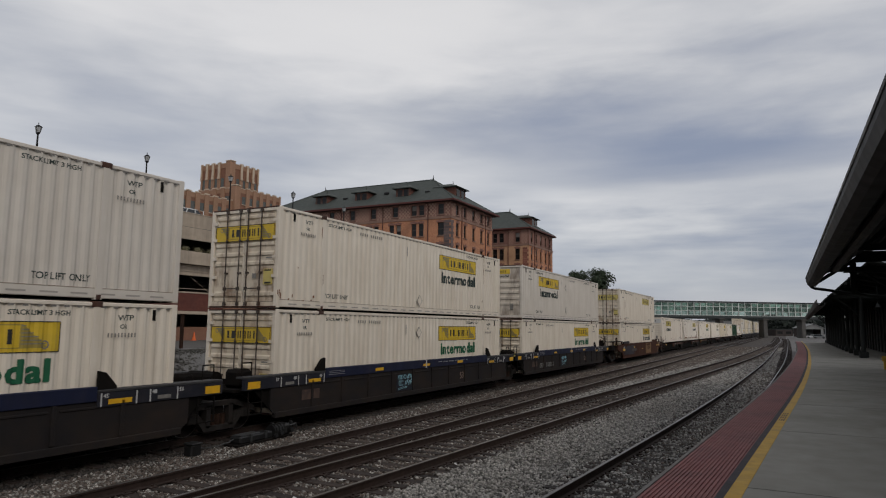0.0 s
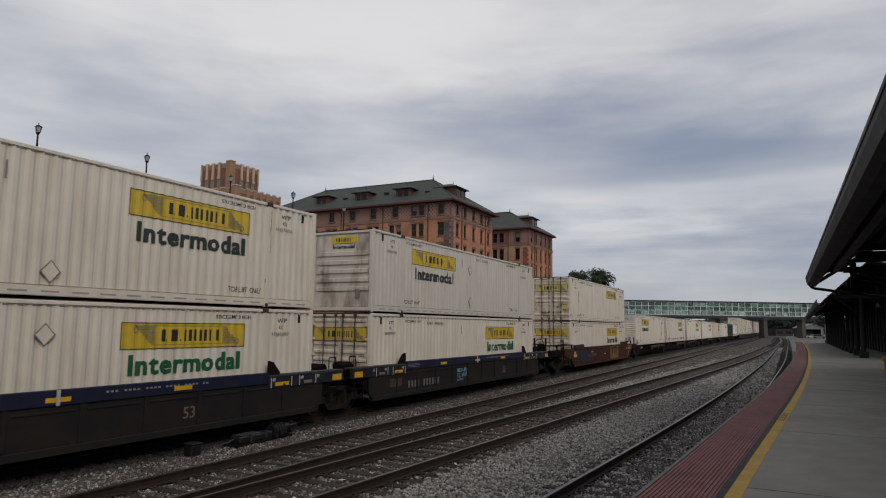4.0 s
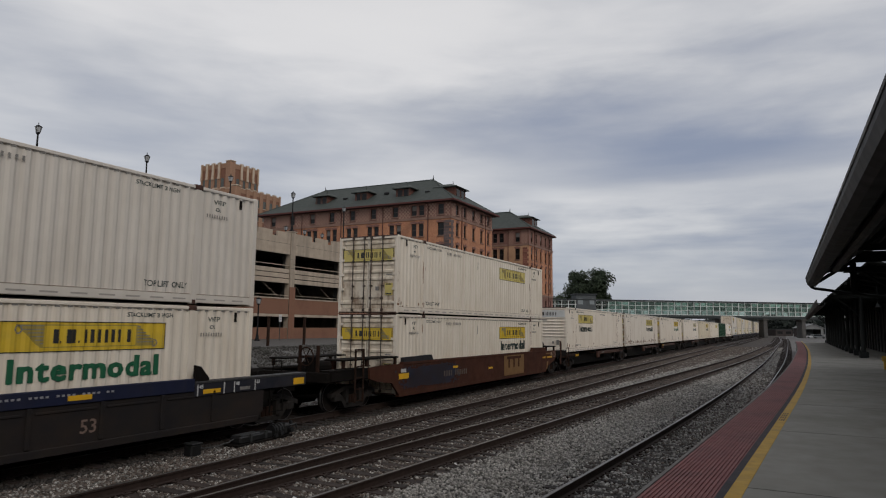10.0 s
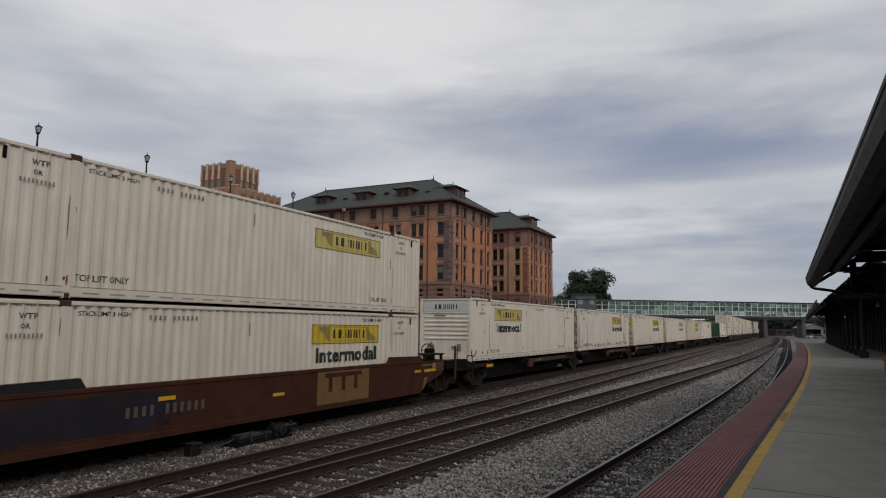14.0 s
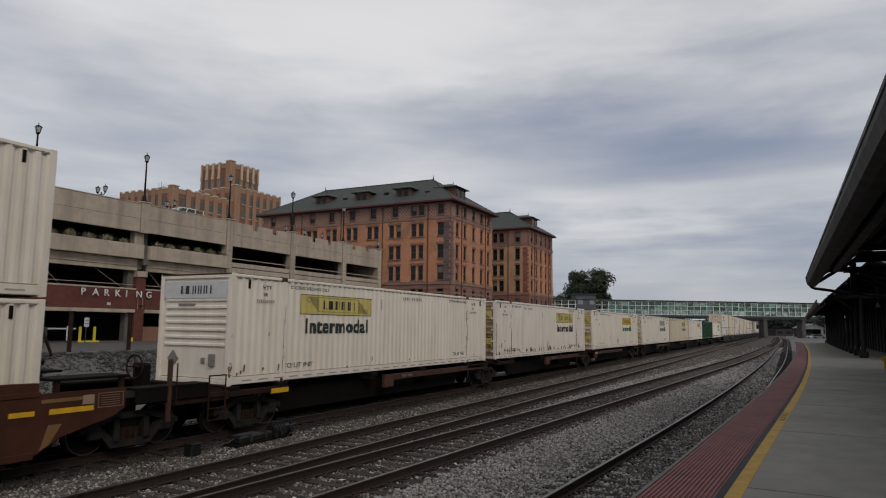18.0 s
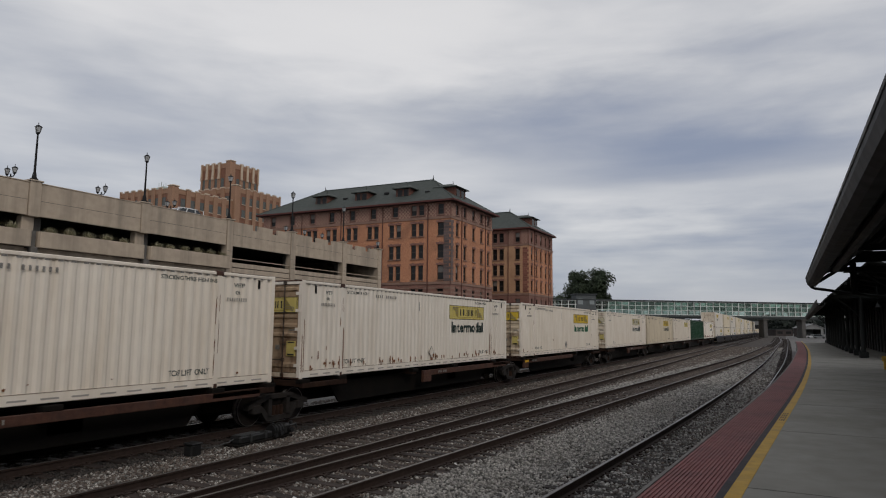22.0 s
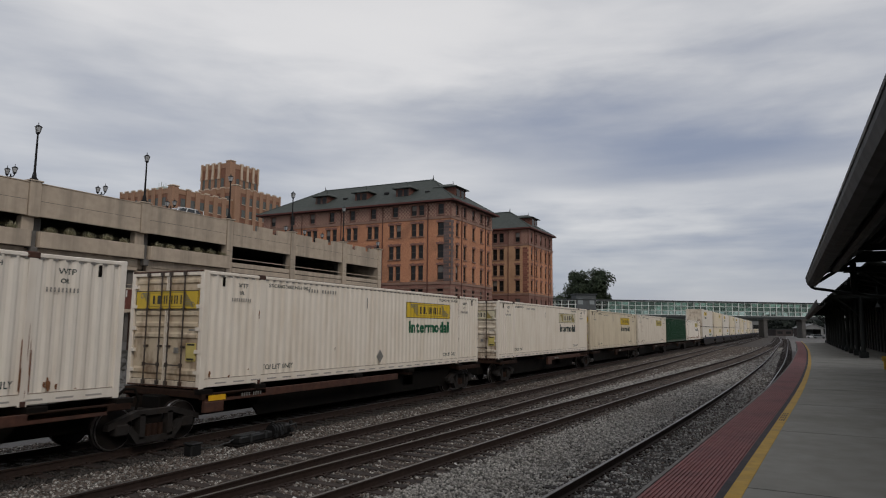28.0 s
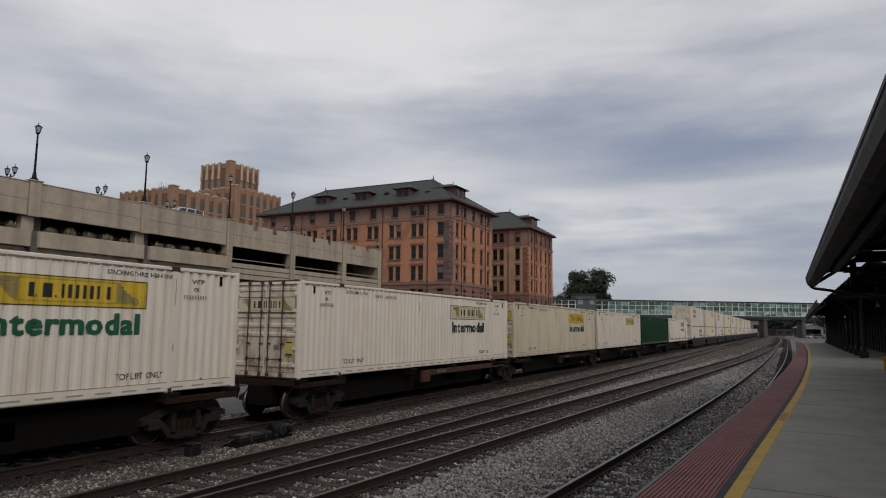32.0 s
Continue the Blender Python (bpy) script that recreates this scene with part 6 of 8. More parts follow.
def board_art(w, h):
    """The board's layers: ribbon, paler middle, and a plain row of bars in place of the mark."""
    t = 0.018
    ribbon = [[(w * 0.09, h * 0.90), (w * 0.80, h * 0.90), (w * 0.94, h * 0.14), (w * 0.22, h * 0.14)]]
    middle = [rect(w * 0.235, w * 0.79, h * 0.17, h * 0.86)]
    hatch = []
    for k in range(6):
        q = 0.84 - k * 0.115
        hatch.append(rect(w * (0.105 + 0.022 * k), w * 0.232, h * q, h * (q + 0.03)))
        hatch.append(rect(w * 0.795, w * (0.815 + 0.022 * k), h * q, h * (q + 0.03)))
    for cx, cz in ((0.105, 0.74), (0.92, 0.24)):
        ring = [(w * cx + h * 0.14 * math.cos(k * 0.628), h * cz + h * 0.15 * math.sin(k * 0.628)) for k in range(10)]
        inner = [(w * cx + h * 0.095 * math.cos(k * 0.628), h * cz + h * 0.105 * math.sin(k * 0.628)) for k in range(10)]
        hatch += [[ring[k], ring[(k + 1) % 10], inner[(k + 1) % 10], inner[k]] for k in range(10)]
    b0, b1 = w * 0.285, w * 0.775
    bars = [rect(b0 + (b1 - b0) * a, b0 + (b1 - b0) * b, h * 0.28, h * (0.36 if dot else 0.74)) for a, b, dot in BARS]
    rim = [rect(0, w, 0, t), rect(0, w, h - t, h), rect(0, t, t, h - t), rect(w - t, w, t, h - t)]
    return ribbon, middle, hatch, bars, rim


def brand_board(parent, x, z, w, h, yellow, word=True, word_mat=None):
    """A yellow board painted over the corrugations, with a plain row of dark bars, and the green word under it."""
    ribbon, middle, hatch, bars, rim = board_art(w, h)

    def lay(outline, name, material, off, owner, label=""):
        return part(name, mould(flat(outline, name, material), x, z - h, -CW / 2 + 0.012 - off, name=name), None, owner, label)
    b = lay([rect(0, w, 0, h)], "sign_board", yellow, 0.004, parent, "yellow board framed in black")
    lay(ribbon, "ribbon", RIBBON, 0.007, b)
    lay(middle, "board_face", yellow, 0.010, b)
    tagged(lay(hatch, "plain_scroll", MATS["letter_worn_grey"], 0.013, b), kind="stuff")
    lay(bars, "plain_mark", BLACK, 0.016, b, "plain black bars in place of the maker's mark")
    lay(rim, "board_rim", BLACK, 0.013, b)
    if word:
        me = words("Intermodal", 0.44, word_mat or LETTER_GREEN, depth=0.0, bold=0.025)
        k = w * 0.90 / text_width(me)
        part("lettering", mould(me, x + w * 0.055, z - h - 0.545, -CW / 2 + 0.004, k, 0.96, depth=0.025), None, parent, "bold dark green lettering" if word_mat is None else "bold blackish lettering")


def put_words(parent, text, h, x, z, material=LETTER_GREY, squeeze=1.0):
    part("lettering", mould(words(text, h, material, depth=0.0), x, z, -CW / 2 + 0.008, squeeze), None, parent)


DOOR_WHITE = mat("soiled_door_white", (0.70, 0.63, 0.52), (0.60, 0.51, 0.395), 2.0, 0.6, bump=0.05, stain=(0.20, 0.115, 0.065), amount=0.95, sscale=1.9, stretch=(1.4, 1.4, 0.8))


DOOR_RUST = mat("rusted_door", (0.42, 0.32, 0.22), (0.30, 0.20, 0.12), 2.0, 0.75, bump=0.1, stain=(0.07, 0.03, 0.018), amount=0.9, sscale=1.8, stretch=(1.4, 1.4, 0.8))
END_SOILED = mat("soiled_end_white", (0.64, 0.585, 0.51), (0.55, 0.49, 0.41), 2.0, 0.6, bump=0.05, stain=(0.13, 0.085, 0.06), amount=0.85, sscale=1.5, stretch=(1.3, 1.3, 0.45))
DOOR_TAN = mat("tan_soiled_door", (0.62, 0.53, 0.40), (0.52, 0.41, 0.28), 2.0, 0.7, bump=0.06, stain=(0.14, 0.07, 0.035), amount=0.85, sscale=1.8, stretch=(1.4, 1.4, 0.8))


def rust_streaks(c, seed, count):
    """Thin rust runs down the side sheets and posts."""
    rnd = random.Random(seed)
    m = mat("rust_run", (0.15, 0.055, 0.022), (0.24, 0.11, 0.05), 12, 0.9, bump=0.1)
    for k in range(count):
        if k % 3 == 0:
            # long runs down the edges of the lifting posts
            x = rnd.choice((2.03, CL - 2.03)) + rnd.choice((-0.083, 0.066, 0.02))
            z, h, w = rnd.uniform(0.15, 2.2), rnd.uniform(0.12, 0.7), rnd.uniform(0.006, 0.012)
        else:
            x = rnd.choice((rnd.uniform(0.2, CL - 0.3), rnd.uniform(0.2, 2.0), rnd.uniform(0.02, 0.14)))
            z, h, w = rnd.uniform(0.20, 0.40), rnd.uniform(0.04, 0.24) * rnd.random(), rnd.uniform(0.012, 0.045)
            if rnd.random() < 0.15:
                z, h, w = rnd.uniform(0.5, 2.0), rnd.uniform(0.03, 0.12), rnd.uniform(0.008, 0.014)
        y = -CW / 2 - 0.012
        part("rust_streak", Shape().plate([(x, z), (x + w * 0.6, z + h * 0.1), (x + w, z + h * 0.7), (x + w * 0.7, z + h), (x, z + h * 0.9), (x - w * 0.4, z + h * 0.5)], "y", y, y + 0.02), m, c)


def rust_spots(c, seed, xs):
    """Rusted-through patches above the bottom rail, each with a run below it."""
    rnd = random.Random(seed)
    y = -CW / 2 - 0.013
    for x0 in xs:
        for _ in range(rnd.choice((1, 2, 3, 4))):
            x, z = x0 + rnd.uniform(-0.22, 0.22), rnd.uniform(0.22, 0.34)
            w, h = rnd.uniform(0.012, 0.03) * rnd.choice((1, 1, 1.8)), rnd.uniform(0.07, 0.30)
            out = [(x + w * math.cos(a * 0.785) * rnd.uniform(0.5, 1.3), z + h * (0.5 + 0.5 * math.sin(a * 0.785)) * rnd.uniform(0.75, 1.1)) for a in range(8)]
            part("rust_streak", Shape().plate(out, "y", y, y + 0.02), MATS["rust_run"], c)


def edge_runs(c, runs):
    """Long thin rust runs down the edges of posts."""
    y = -CW / 2 - 0.0135
    for x, z0, z1, w in runs:
        part("rust_streak", Shape().plate([(x - w, z0), (x + w, z0 + 0.03), (x + w * 0.7, z1 - 0.1), (x + w * 0.2, z1), (x - w * 0.6, z1 - 0.06)], "y", y, y + 0.02), MATS["rust_run"], c)


def placard(c, px, pz, face):
    """A diamond-shaped holder on the side sheet, with a blank face where it has one."""
    y = -CW / 2
    pl = part("placard", Shape().plate([(px, pz - 0.23), (px + 0.21, pz), (px, pz + 0.23), (px - 0.21, pz)], "y", y - 0.012, y - 0.002), LETTER_GREY, c, "diamond-shaped hazard placard")
    if face:
        part("placard_face", Shape().plate([(px, pz - 0.195), (px + 0.178, pz), (px, pz + 0.195), (px - 0.178, pz)], "y", y - 0.016, y - 0.011), face, pl, "blank white placard face")


def container(kind, paint=None, yellow=None, word=True, word_mat=None, flip=False, placards=(), near=True, top_lift=True, board=True, end_yellow=False, door_paint=None, note="STACK LIMIT 3 HIGH"):
    """A 53 foot container from x = 0 to CL; its doors stand at x = 0, or at the far end when flipped."""
    paint, yellow = paint or WHITE, yellow or YELLOW
    door_paint = door_paint or (paint if paint is GREEN else DOOR_WHITE)
    c = thing("shipping_container", kind, "container", "containers on the freight train")
    hw = CW / 2
    yf = -hw + 0.012
    post = 2.03
    # sheets between the posts
    for side in (-1, 1):
        for a, b in ((0.12, post - 0.09), (post + 0.09, CL - post - 0.09), (CL - post + 0.09, CL - 0.12)):
            s = corrugated(a, b, 0.20, CH - 0.09, yf, 0.036)
            if side > 0:
                s.v = [(x, -y, z) for x, y, z in s.v]
            part("side_panel", s, paint, c)
        y0, y1 = (-hw - 0.002, -hw + 0.10) if side < 0 else (hw - 0.10, hw + 0.002)
        part("top_rail", Shape().box(0.1, CL - 0.1, y0, y1, CH - 0.10, CH - 0.02, 0.012), paint, c)
        part("bottom_rail", Shape().box(0.1, CL - 0.1, y0, y1, 0.03, 0.23, 0.014), paint, c)
        for x in (post, CL - post):
            part("lifting_post", Shape().box(x - 0.085, x + 0.085, y0 - 0.004, y1, 0.0, CH, 0.01), paint, c)
        for x in (0.0, CL - 0.15):
            part("corner_post", Shape().box(x, x + 0.15, y0 - 0.003, y1 + 0.03, 0.0, CH - 0.004, 0.012), paint, c)
    part("roof", Shape().box(0.05, CL - 0.05, -hw + 0.05, hw - 0.05, CH - 0.06, CH - 0.012), paint, c)
    part("floor", Shape().box(0.05, CL - 0.05, -hw + 0.05, hw - 0.05, 0.06, 0.18), GRIME, c)
    if not near:
        part("end_wall", Shape().box(0.02, 0.08, -hw + 0.1, hw - 0.1, 0.1, CH - 0.05), DOOR_WHITE, c)
        part("end_wall", Shape().box(CL - 0.08, CL - 0.02, -hw + 0.1, hw - 0.1, 0.1, CH - 0.05), paint, c)
        if board:
            brand_board(c, 2.78 if flip else 9.72, CH - 0.42, 3.68, 0.59, yellow, word, word_mat)
        return c
    # fittings: dark castings on the lifting posts, slots along the bottom rail
    for x in (post, CL - post):
        part("casting", Shape().box(x - 0.13, x + 0.13, -hw - 0.014, -hw + 0.1, CH - 0.13, CH + 0.006, 0.02), RUSTY, c, "rusty steel casting")
        part("casting", Shape().box(x - 0.06, x + 0.06, -hw - 0.012, -hw + 0.05, 0.0, 0.11, 0.01), RUSTY, c, "rusty steel casting")
    slots = Shape()
    x = 0.5
    while x < CL - 0.7:
        slots.box(x, x + 0.36, -hw - 0.006, -hw + 0.01, 0.10, 0.135)
        x += 0.62
    tagged(part("slot_pattern", slots, mat("slot_grey", (0.40, 0.37, 0.33), (0.32, 0.30, 0.27), 6, 0.7, bump=0.02), c), kind="stuff")
    # dark dashes under the top rail: shadow in the corrugation valleys, drawn as colour
    valley_shadows = Shape()
    x = 0.3
    while x < CL - 0.3:
        valley_shadows.box(x, x + 0.10, -hw + 0.006, -hw + 0.02, CH - 0.135, CH - 0.101)
        x += 0.268
    tagged(part("valley_shadow_pattern", valley_shadows, LETTER_GREY, c), kind="stuff")
    for x in (0.62, CL - 0.66):
        part("lift_mark", Shape().box(x, x + 0.07, -hw - 0.004, -hw + 0.02, CH - 0.38, CH - 0.14), GRIME, c)
    yw = -hw + 0.004
    # small stencils
    put_words(c, note, 0.095, post + 0.3, CH - 0.30, LETTER_DARK, squeeze=0.95)
    put_words(c, "WTP", 0.115, 1.16, CH - 0.38, LETTER_DARK)
    put_words(c, "OR", 0.095, 1.2, CH - 0.56, LETTER_DARK)
    for x in (0.95, CL - 1.75):
        st = Shape()
        for i in range(9):
            st.box(x + i * 0.08, x + i * 0.08 + 0.03, yw - 0.004, yw + 0.002, CH - 0.74, CH - 0.65)
        tagged(part("stencil", st, LETTER_GREY, c), kind="stuff")
    put_words(c, "WTP", 0.115, CL - 1.50, CH - 0.38, LETTER_DARK)
    put_words(c, "OR", 0.095, CL - 1.46, CH - 0.56, LETTER_DARK)
    put_words(c, note, 0.095, CL - post - 1.75, CH - 0.30, LETTER_DARK, squeeze=0.95)
    num = Shape()
    for i in range(11):
        if i != 4:
            num.box((8.6 if flip else 4.0) + i * 0.13, (8.65 if flip else 4.05) + i * 0.13, yw - 0.008, yw - 0.002, CH - 0.36, CH - 0.26)
    tagged(part("number_stencil", num, LETTER_GREY, c), kind="stuff")
    if top_lift:
        put_words(c, "TOP LIFT ONLY", 0.135, post + 0.16, 0.36, LETTER_DARK, 0.92)
        put_words(c, "TOP LIFT ONLY", 0.135, CL - post - 1.4, 0.36, LETTER_DARK, 0.9)
    mark = CL * 0.44
    part("red_mark", Shape().box(mark, mark + 0.035, yw - 0.006, yw, CH - 0.75, CH - 0.4), LETTER_GREY, c)
    if board:
        w, h = 3.68, 0.59
        bx = 2.78 if flip else 9.72
        brand_board(c, bx, CH - 0.42, w, h, yellow, word, word_mat)
    for px, pz, pale in placards:
        placard(c, px, pz, paint if pale else None)
    # brown strip along the top of the bottom rail, coloured as its shadow line
    shadow_line = mat("rail_shadow_brown", (0.20, 0.15, 0.11), (0.30, 0.24, 0.18), 7, 0.8, bump=0.05, stain=(0.10, 0.06, 0.04), amount=0.6, sscale=2)
    for a, b in ((0.17, post - 0.09), (post + 0.09, CL - post - 0.09), (CL - post + 0.09, CL - 0.17)):
        part("shadow_line", Shape().box(a, b, -hw - 0.001, -hw + 0.02, 0.232, 0.243), shadow_line, c)
    # ends
    for end in (0, 1):
        door = (end == 1) if flip else (end == 0)
        def ex(a, b):
            return (a, b) if end == 0 else (CL - b, CL - a)
        part("end_sill", Shape().box(*ex(0.0, 0.14), -hw + 0.1, hw - 0.1, 0.0, 0.17, 0.01), DOOR_WHITE if door else paint, c)
        part("end_header", Shape().box(*ex(0.0, 0.12), -hw + 0.1, hw - 0.1, CH - 0.13, CH - 0.01, 0.01), paint, c)
        part("grime_lip", Shape().box(*ex(-0.008, 0.06), -hw + 0.02, hw - 0.02, CH - 0.045, CH - 0.005, 0.006), RUSTY, c, "rust-dark upper edge of the end")
        part("grime_lip", Shape().box(*ex(-0.008, 0.06), -hw + 0.02, hw - 0.02, 0.004, 0.05, 0.006), RUSTY, c)
        if door:
            for s in (-1, 1):
                y0, y1 = (-hw + 0.13, -0.012) if s < 0 else (0.012, hw - 0.13)
                d = part("door", Shape().box(*ex(0.05, 0.09), y0, y1, 0.18, CH - 0.14, 0.008), door_paint, c, "soiled container door")
                # pressed ribs across the upper door and one near the foot
                xa, xb = ex(0.05, 0.05)[0], ex(0.012, 0.012)[0]
                for z, hh in ((CH - 0.34, 0.10), (CH - 1.15, 0.11), (CH - 1.43, 0.11), (CH - 1.70, 0.11), (0.30, 0.13)):
                    rib = Shape().add([(xa, y0 + 0.03, z), (xa, y1 - 0.03, z), (xb, y1 - 0.05, z + hh * 0.35), (xb, y0 + 0.05, z + hh * 0.35), (xb, y0 + 0.05, z + hh), (xb, y1 - 0.05, z + hh), (xa, y1 - 0.03, z + hh * 1.4), (xa, y0 + 0.03, z + hh * 1.4)],
                                      [(0, 1, 2, 3), (3, 2, 5, 4), (4, 5, 6, 7), (0, 3, 4, 7), (1, 6, 5, 2)])
                    part("door_rib", rib, door_paint, d)
                part("door_seal", Shape().box(*ex(0.03, 0.06), (-0.055 if s < 0 else 0.018), (-0.018 if s < 0 else 0.055), 0.17, CH - 0.13), paint, d, "pale rubber door seal")
                rod_mat = mat("galvanised_rod", (0.085, 0.068, 0.057), (0.05, 0.038, 0.032), 5, 0.6, 0.3, bump=0.05, stain=(0.12, 0.06, 0.035), amount=0.6)
                for yy in (s * 0.66, s * 0.155):
                    xr = ex(-0.025, -0.025)[0]
                    rod = Shape().rod((xr, yy, 0.06), (xr, yy, CH - 0.03), 0.021, 6)
                    for z in (0.06, CH - 0.13):
                        rod.box(*ex(-0.05, 0.03), yy - 0.045, yy + 0.045, z, z + 0.10)
                    for z in (0.98, 1.92):
                        rod.box(*ex(-0.04, 0.05), yy - 0.035, yy + 0.035, z, z + 0.05)
                    rod.box(*ex(-0.05, -0.02), yy - 0.05, yy + 0.05, 0.50, 0.60)
                    reach = 0.26 * s * (1 if abs(yy) < 0.3 else -1)
                    rod.box(*ex(-0.055, -0.035), min(yy, yy + reach), max(yy, yy + reach), 0.535, 0.565)
                    part("locking_rod", rod, rod_mat, d)
                yh = y0 if s < 0 else y1
                for z in (0.35, 0.85, 1.4, 1.95, 2.45):
                    part("hinge", Shape().box(*ex(-0.012, 0.05), yh - 0.09, yh + 0.09, z, z + 0.09), paint, d)
            if end == 0:
                bw, bh = 2 * hw - 0.34, 0.47
                ribbon, middle, hatch, bars, rim = board_art(bw, bh)

                def lay(outline, name, material, x, owner, label=""):
                    return part(name, flat(outline, name, material), None, owner, label, at=pose(x, hw - 0.17, CH - 0.97, 0, 0, -90))
                sb = part("sign_board", Shape().box(0.004, 0.03, -hw + 0.17, hw - 0.17, CH - 0.97, CH - 0.50), yellow, c, "yellow board across the doors")
                lay(ribbon, "ribbon", RIBBON, 0.001, sb)
                lay(middle, "board_face", yellow, -0.002, sb)
                tagged(lay(hatch, "plain_scroll", LETTER_GREY, -0.004, sb), kind="stuff")
                lay(bars, "plain_mark", BLACK, -0.006, sb)
                lay(rim, "board_rim", BLACK, -0.004, sb)
                part("notice", Shape().box(0.02, 0.046, -1.08, -0.76, 0.66, 1.10), PALE_YELLOW, c, "small yellow notice")
                part("notice_print", Shape().box(0.016, 0.04, -1.04, -0.8, 1.04, 1.08).box(0.016, 0.04, -1.04, -0.8, 0.68, 0.73), BLACK, c)
                part("vent_plate", Shape().box(0.02, 0.046, -0.48, -0.34, 0.84, 0.98), LETTER_GREY, c)
                part("door_stencil", Shape().box(0.044, 0.052, -1.08, -0.8, 1.40, 1.44).box(0.044, 0.052, -1.08, -0.74, 1.31, 1.35), LETTER_GREY, c)
        else:
            soiled = END_SOILED if end_yellow else paint
            part("end_wall", Shape().box(*ex(0.06, 0.10), -hw + 0.1, hw - 0.1, 0.16, CH - 0.12), soiled, c)
            for k in range(5 if end_yellow else 7):
                z, hh = (0.72 + k * 0.31, 0.17) if end_yellow else (0.98 + k * 0.195, 0.10)
                part("end_rib", Shape().box(*ex(0.015, 0.07), -hw + 0.16, hw - 0.2, z, z + hh, 0.03), soiled, c)
            if end == 0 and end_yellow:
                sb = part("sign_board", Shape().box(0.03, 0.07, -0.58, 0.48, CH - 0.48, CH - 0.22, 0.008), YELLOW, c, "small yellow board on the end wall")
                part("plain_mark", flat([rect(0.2 + 0.66 * a, 0.2 + 0.66 * b, 0.06, 0.10 if dot else 0.19) for a, b, dot in BARS], "plain_mark", BLACK), None, sb, at=pose(0.026, 0.48, CH - 0.48, 0, 0, -90))
                lt = words("Intermodal", 0.13, LETTER_DARK, bold=0.006)
                part("lettering", lt, None, c, "small dark lettering", at=Matrix.LocRotScale((0.054, 0.44, CH - 0.66), Euler((0, 0, radians(-90))), (0.95 / text_width(lt), 1, 1)))
                part("end_box", Shape().box(0.0, 0.07, -0.78, -0.6, 0.48, 0.80, 0.01), LETTER_GREY, c)
                part("end_stencil", Shape().box(0.04, 0.062, -0.5, 0.35, CH - 0.86, CH - 0.79), LETTER_GREY, c)
            elif end == 0:
                frame_s = Shape().box(0.005, 0.08, -hw + 0.13, hw - 0.14, CH - 0.66, CH - 0.20, 0.01)
                sb = part("sign_board", frame_s, mat("end_panel_grey", (0.60, 0.61, 0.60), (0.52, 0.53, 0.53), 6, 0.5, bump=0.02), c, "framed grey-white board on the end")
                part("plain_mark", flat([rect(0.62 + 1.2 * a, 0.62 + 1.2 * b, 0.12, 0.17 if dot else 0.34) for a, b, dot in BARS], "plain_mark", BLACK), None, sb, at=pose(0.001, hw - 0.14, CH - 0.66, 0, 0, -90))
                part("end_box", Shape().box(-0.01, 0.07, -0.78, -0.6, 0.48, 0.80, 0.01).box(0.0, 0.07, -0.42, -0.32, 0.55, 0.7, 0.01), LETTER_GREY, c)
                part("end_stencil", Shape().box(0.004, 0.03, 0.0, 0.6, CH - 0.86, CH - 0.79), LETTER_GREY, c)
                part("end_placard", Shape().plate([(0.75, 0.45), (0.55, 0.65), (0.75, 0.88), (0.95, 0.65)], "x", 0.03, 0.055), LETTER_GREY, c)
    return c


FRAME_STEEL = mat("cast_frame_steel", (0.027, 0.0245, 0.0235), (0.019, 0.017, 0.016), 5, 0.75, 0.0, spec=0.15, bump=0.2, stain=(0.04, 0.028, 0.02), amount=0.4, sscale=2)
TREAD = mat("worn_tread_steel", (0.36, 0.35, 0.34), (0.24, 0.23, 0.22), 5, 0.35, 0.9, bump=0.02, stain=(0.06, 0.05, 0.045), amount=0.5, sscale=3)
WHEEL_R = 0.46


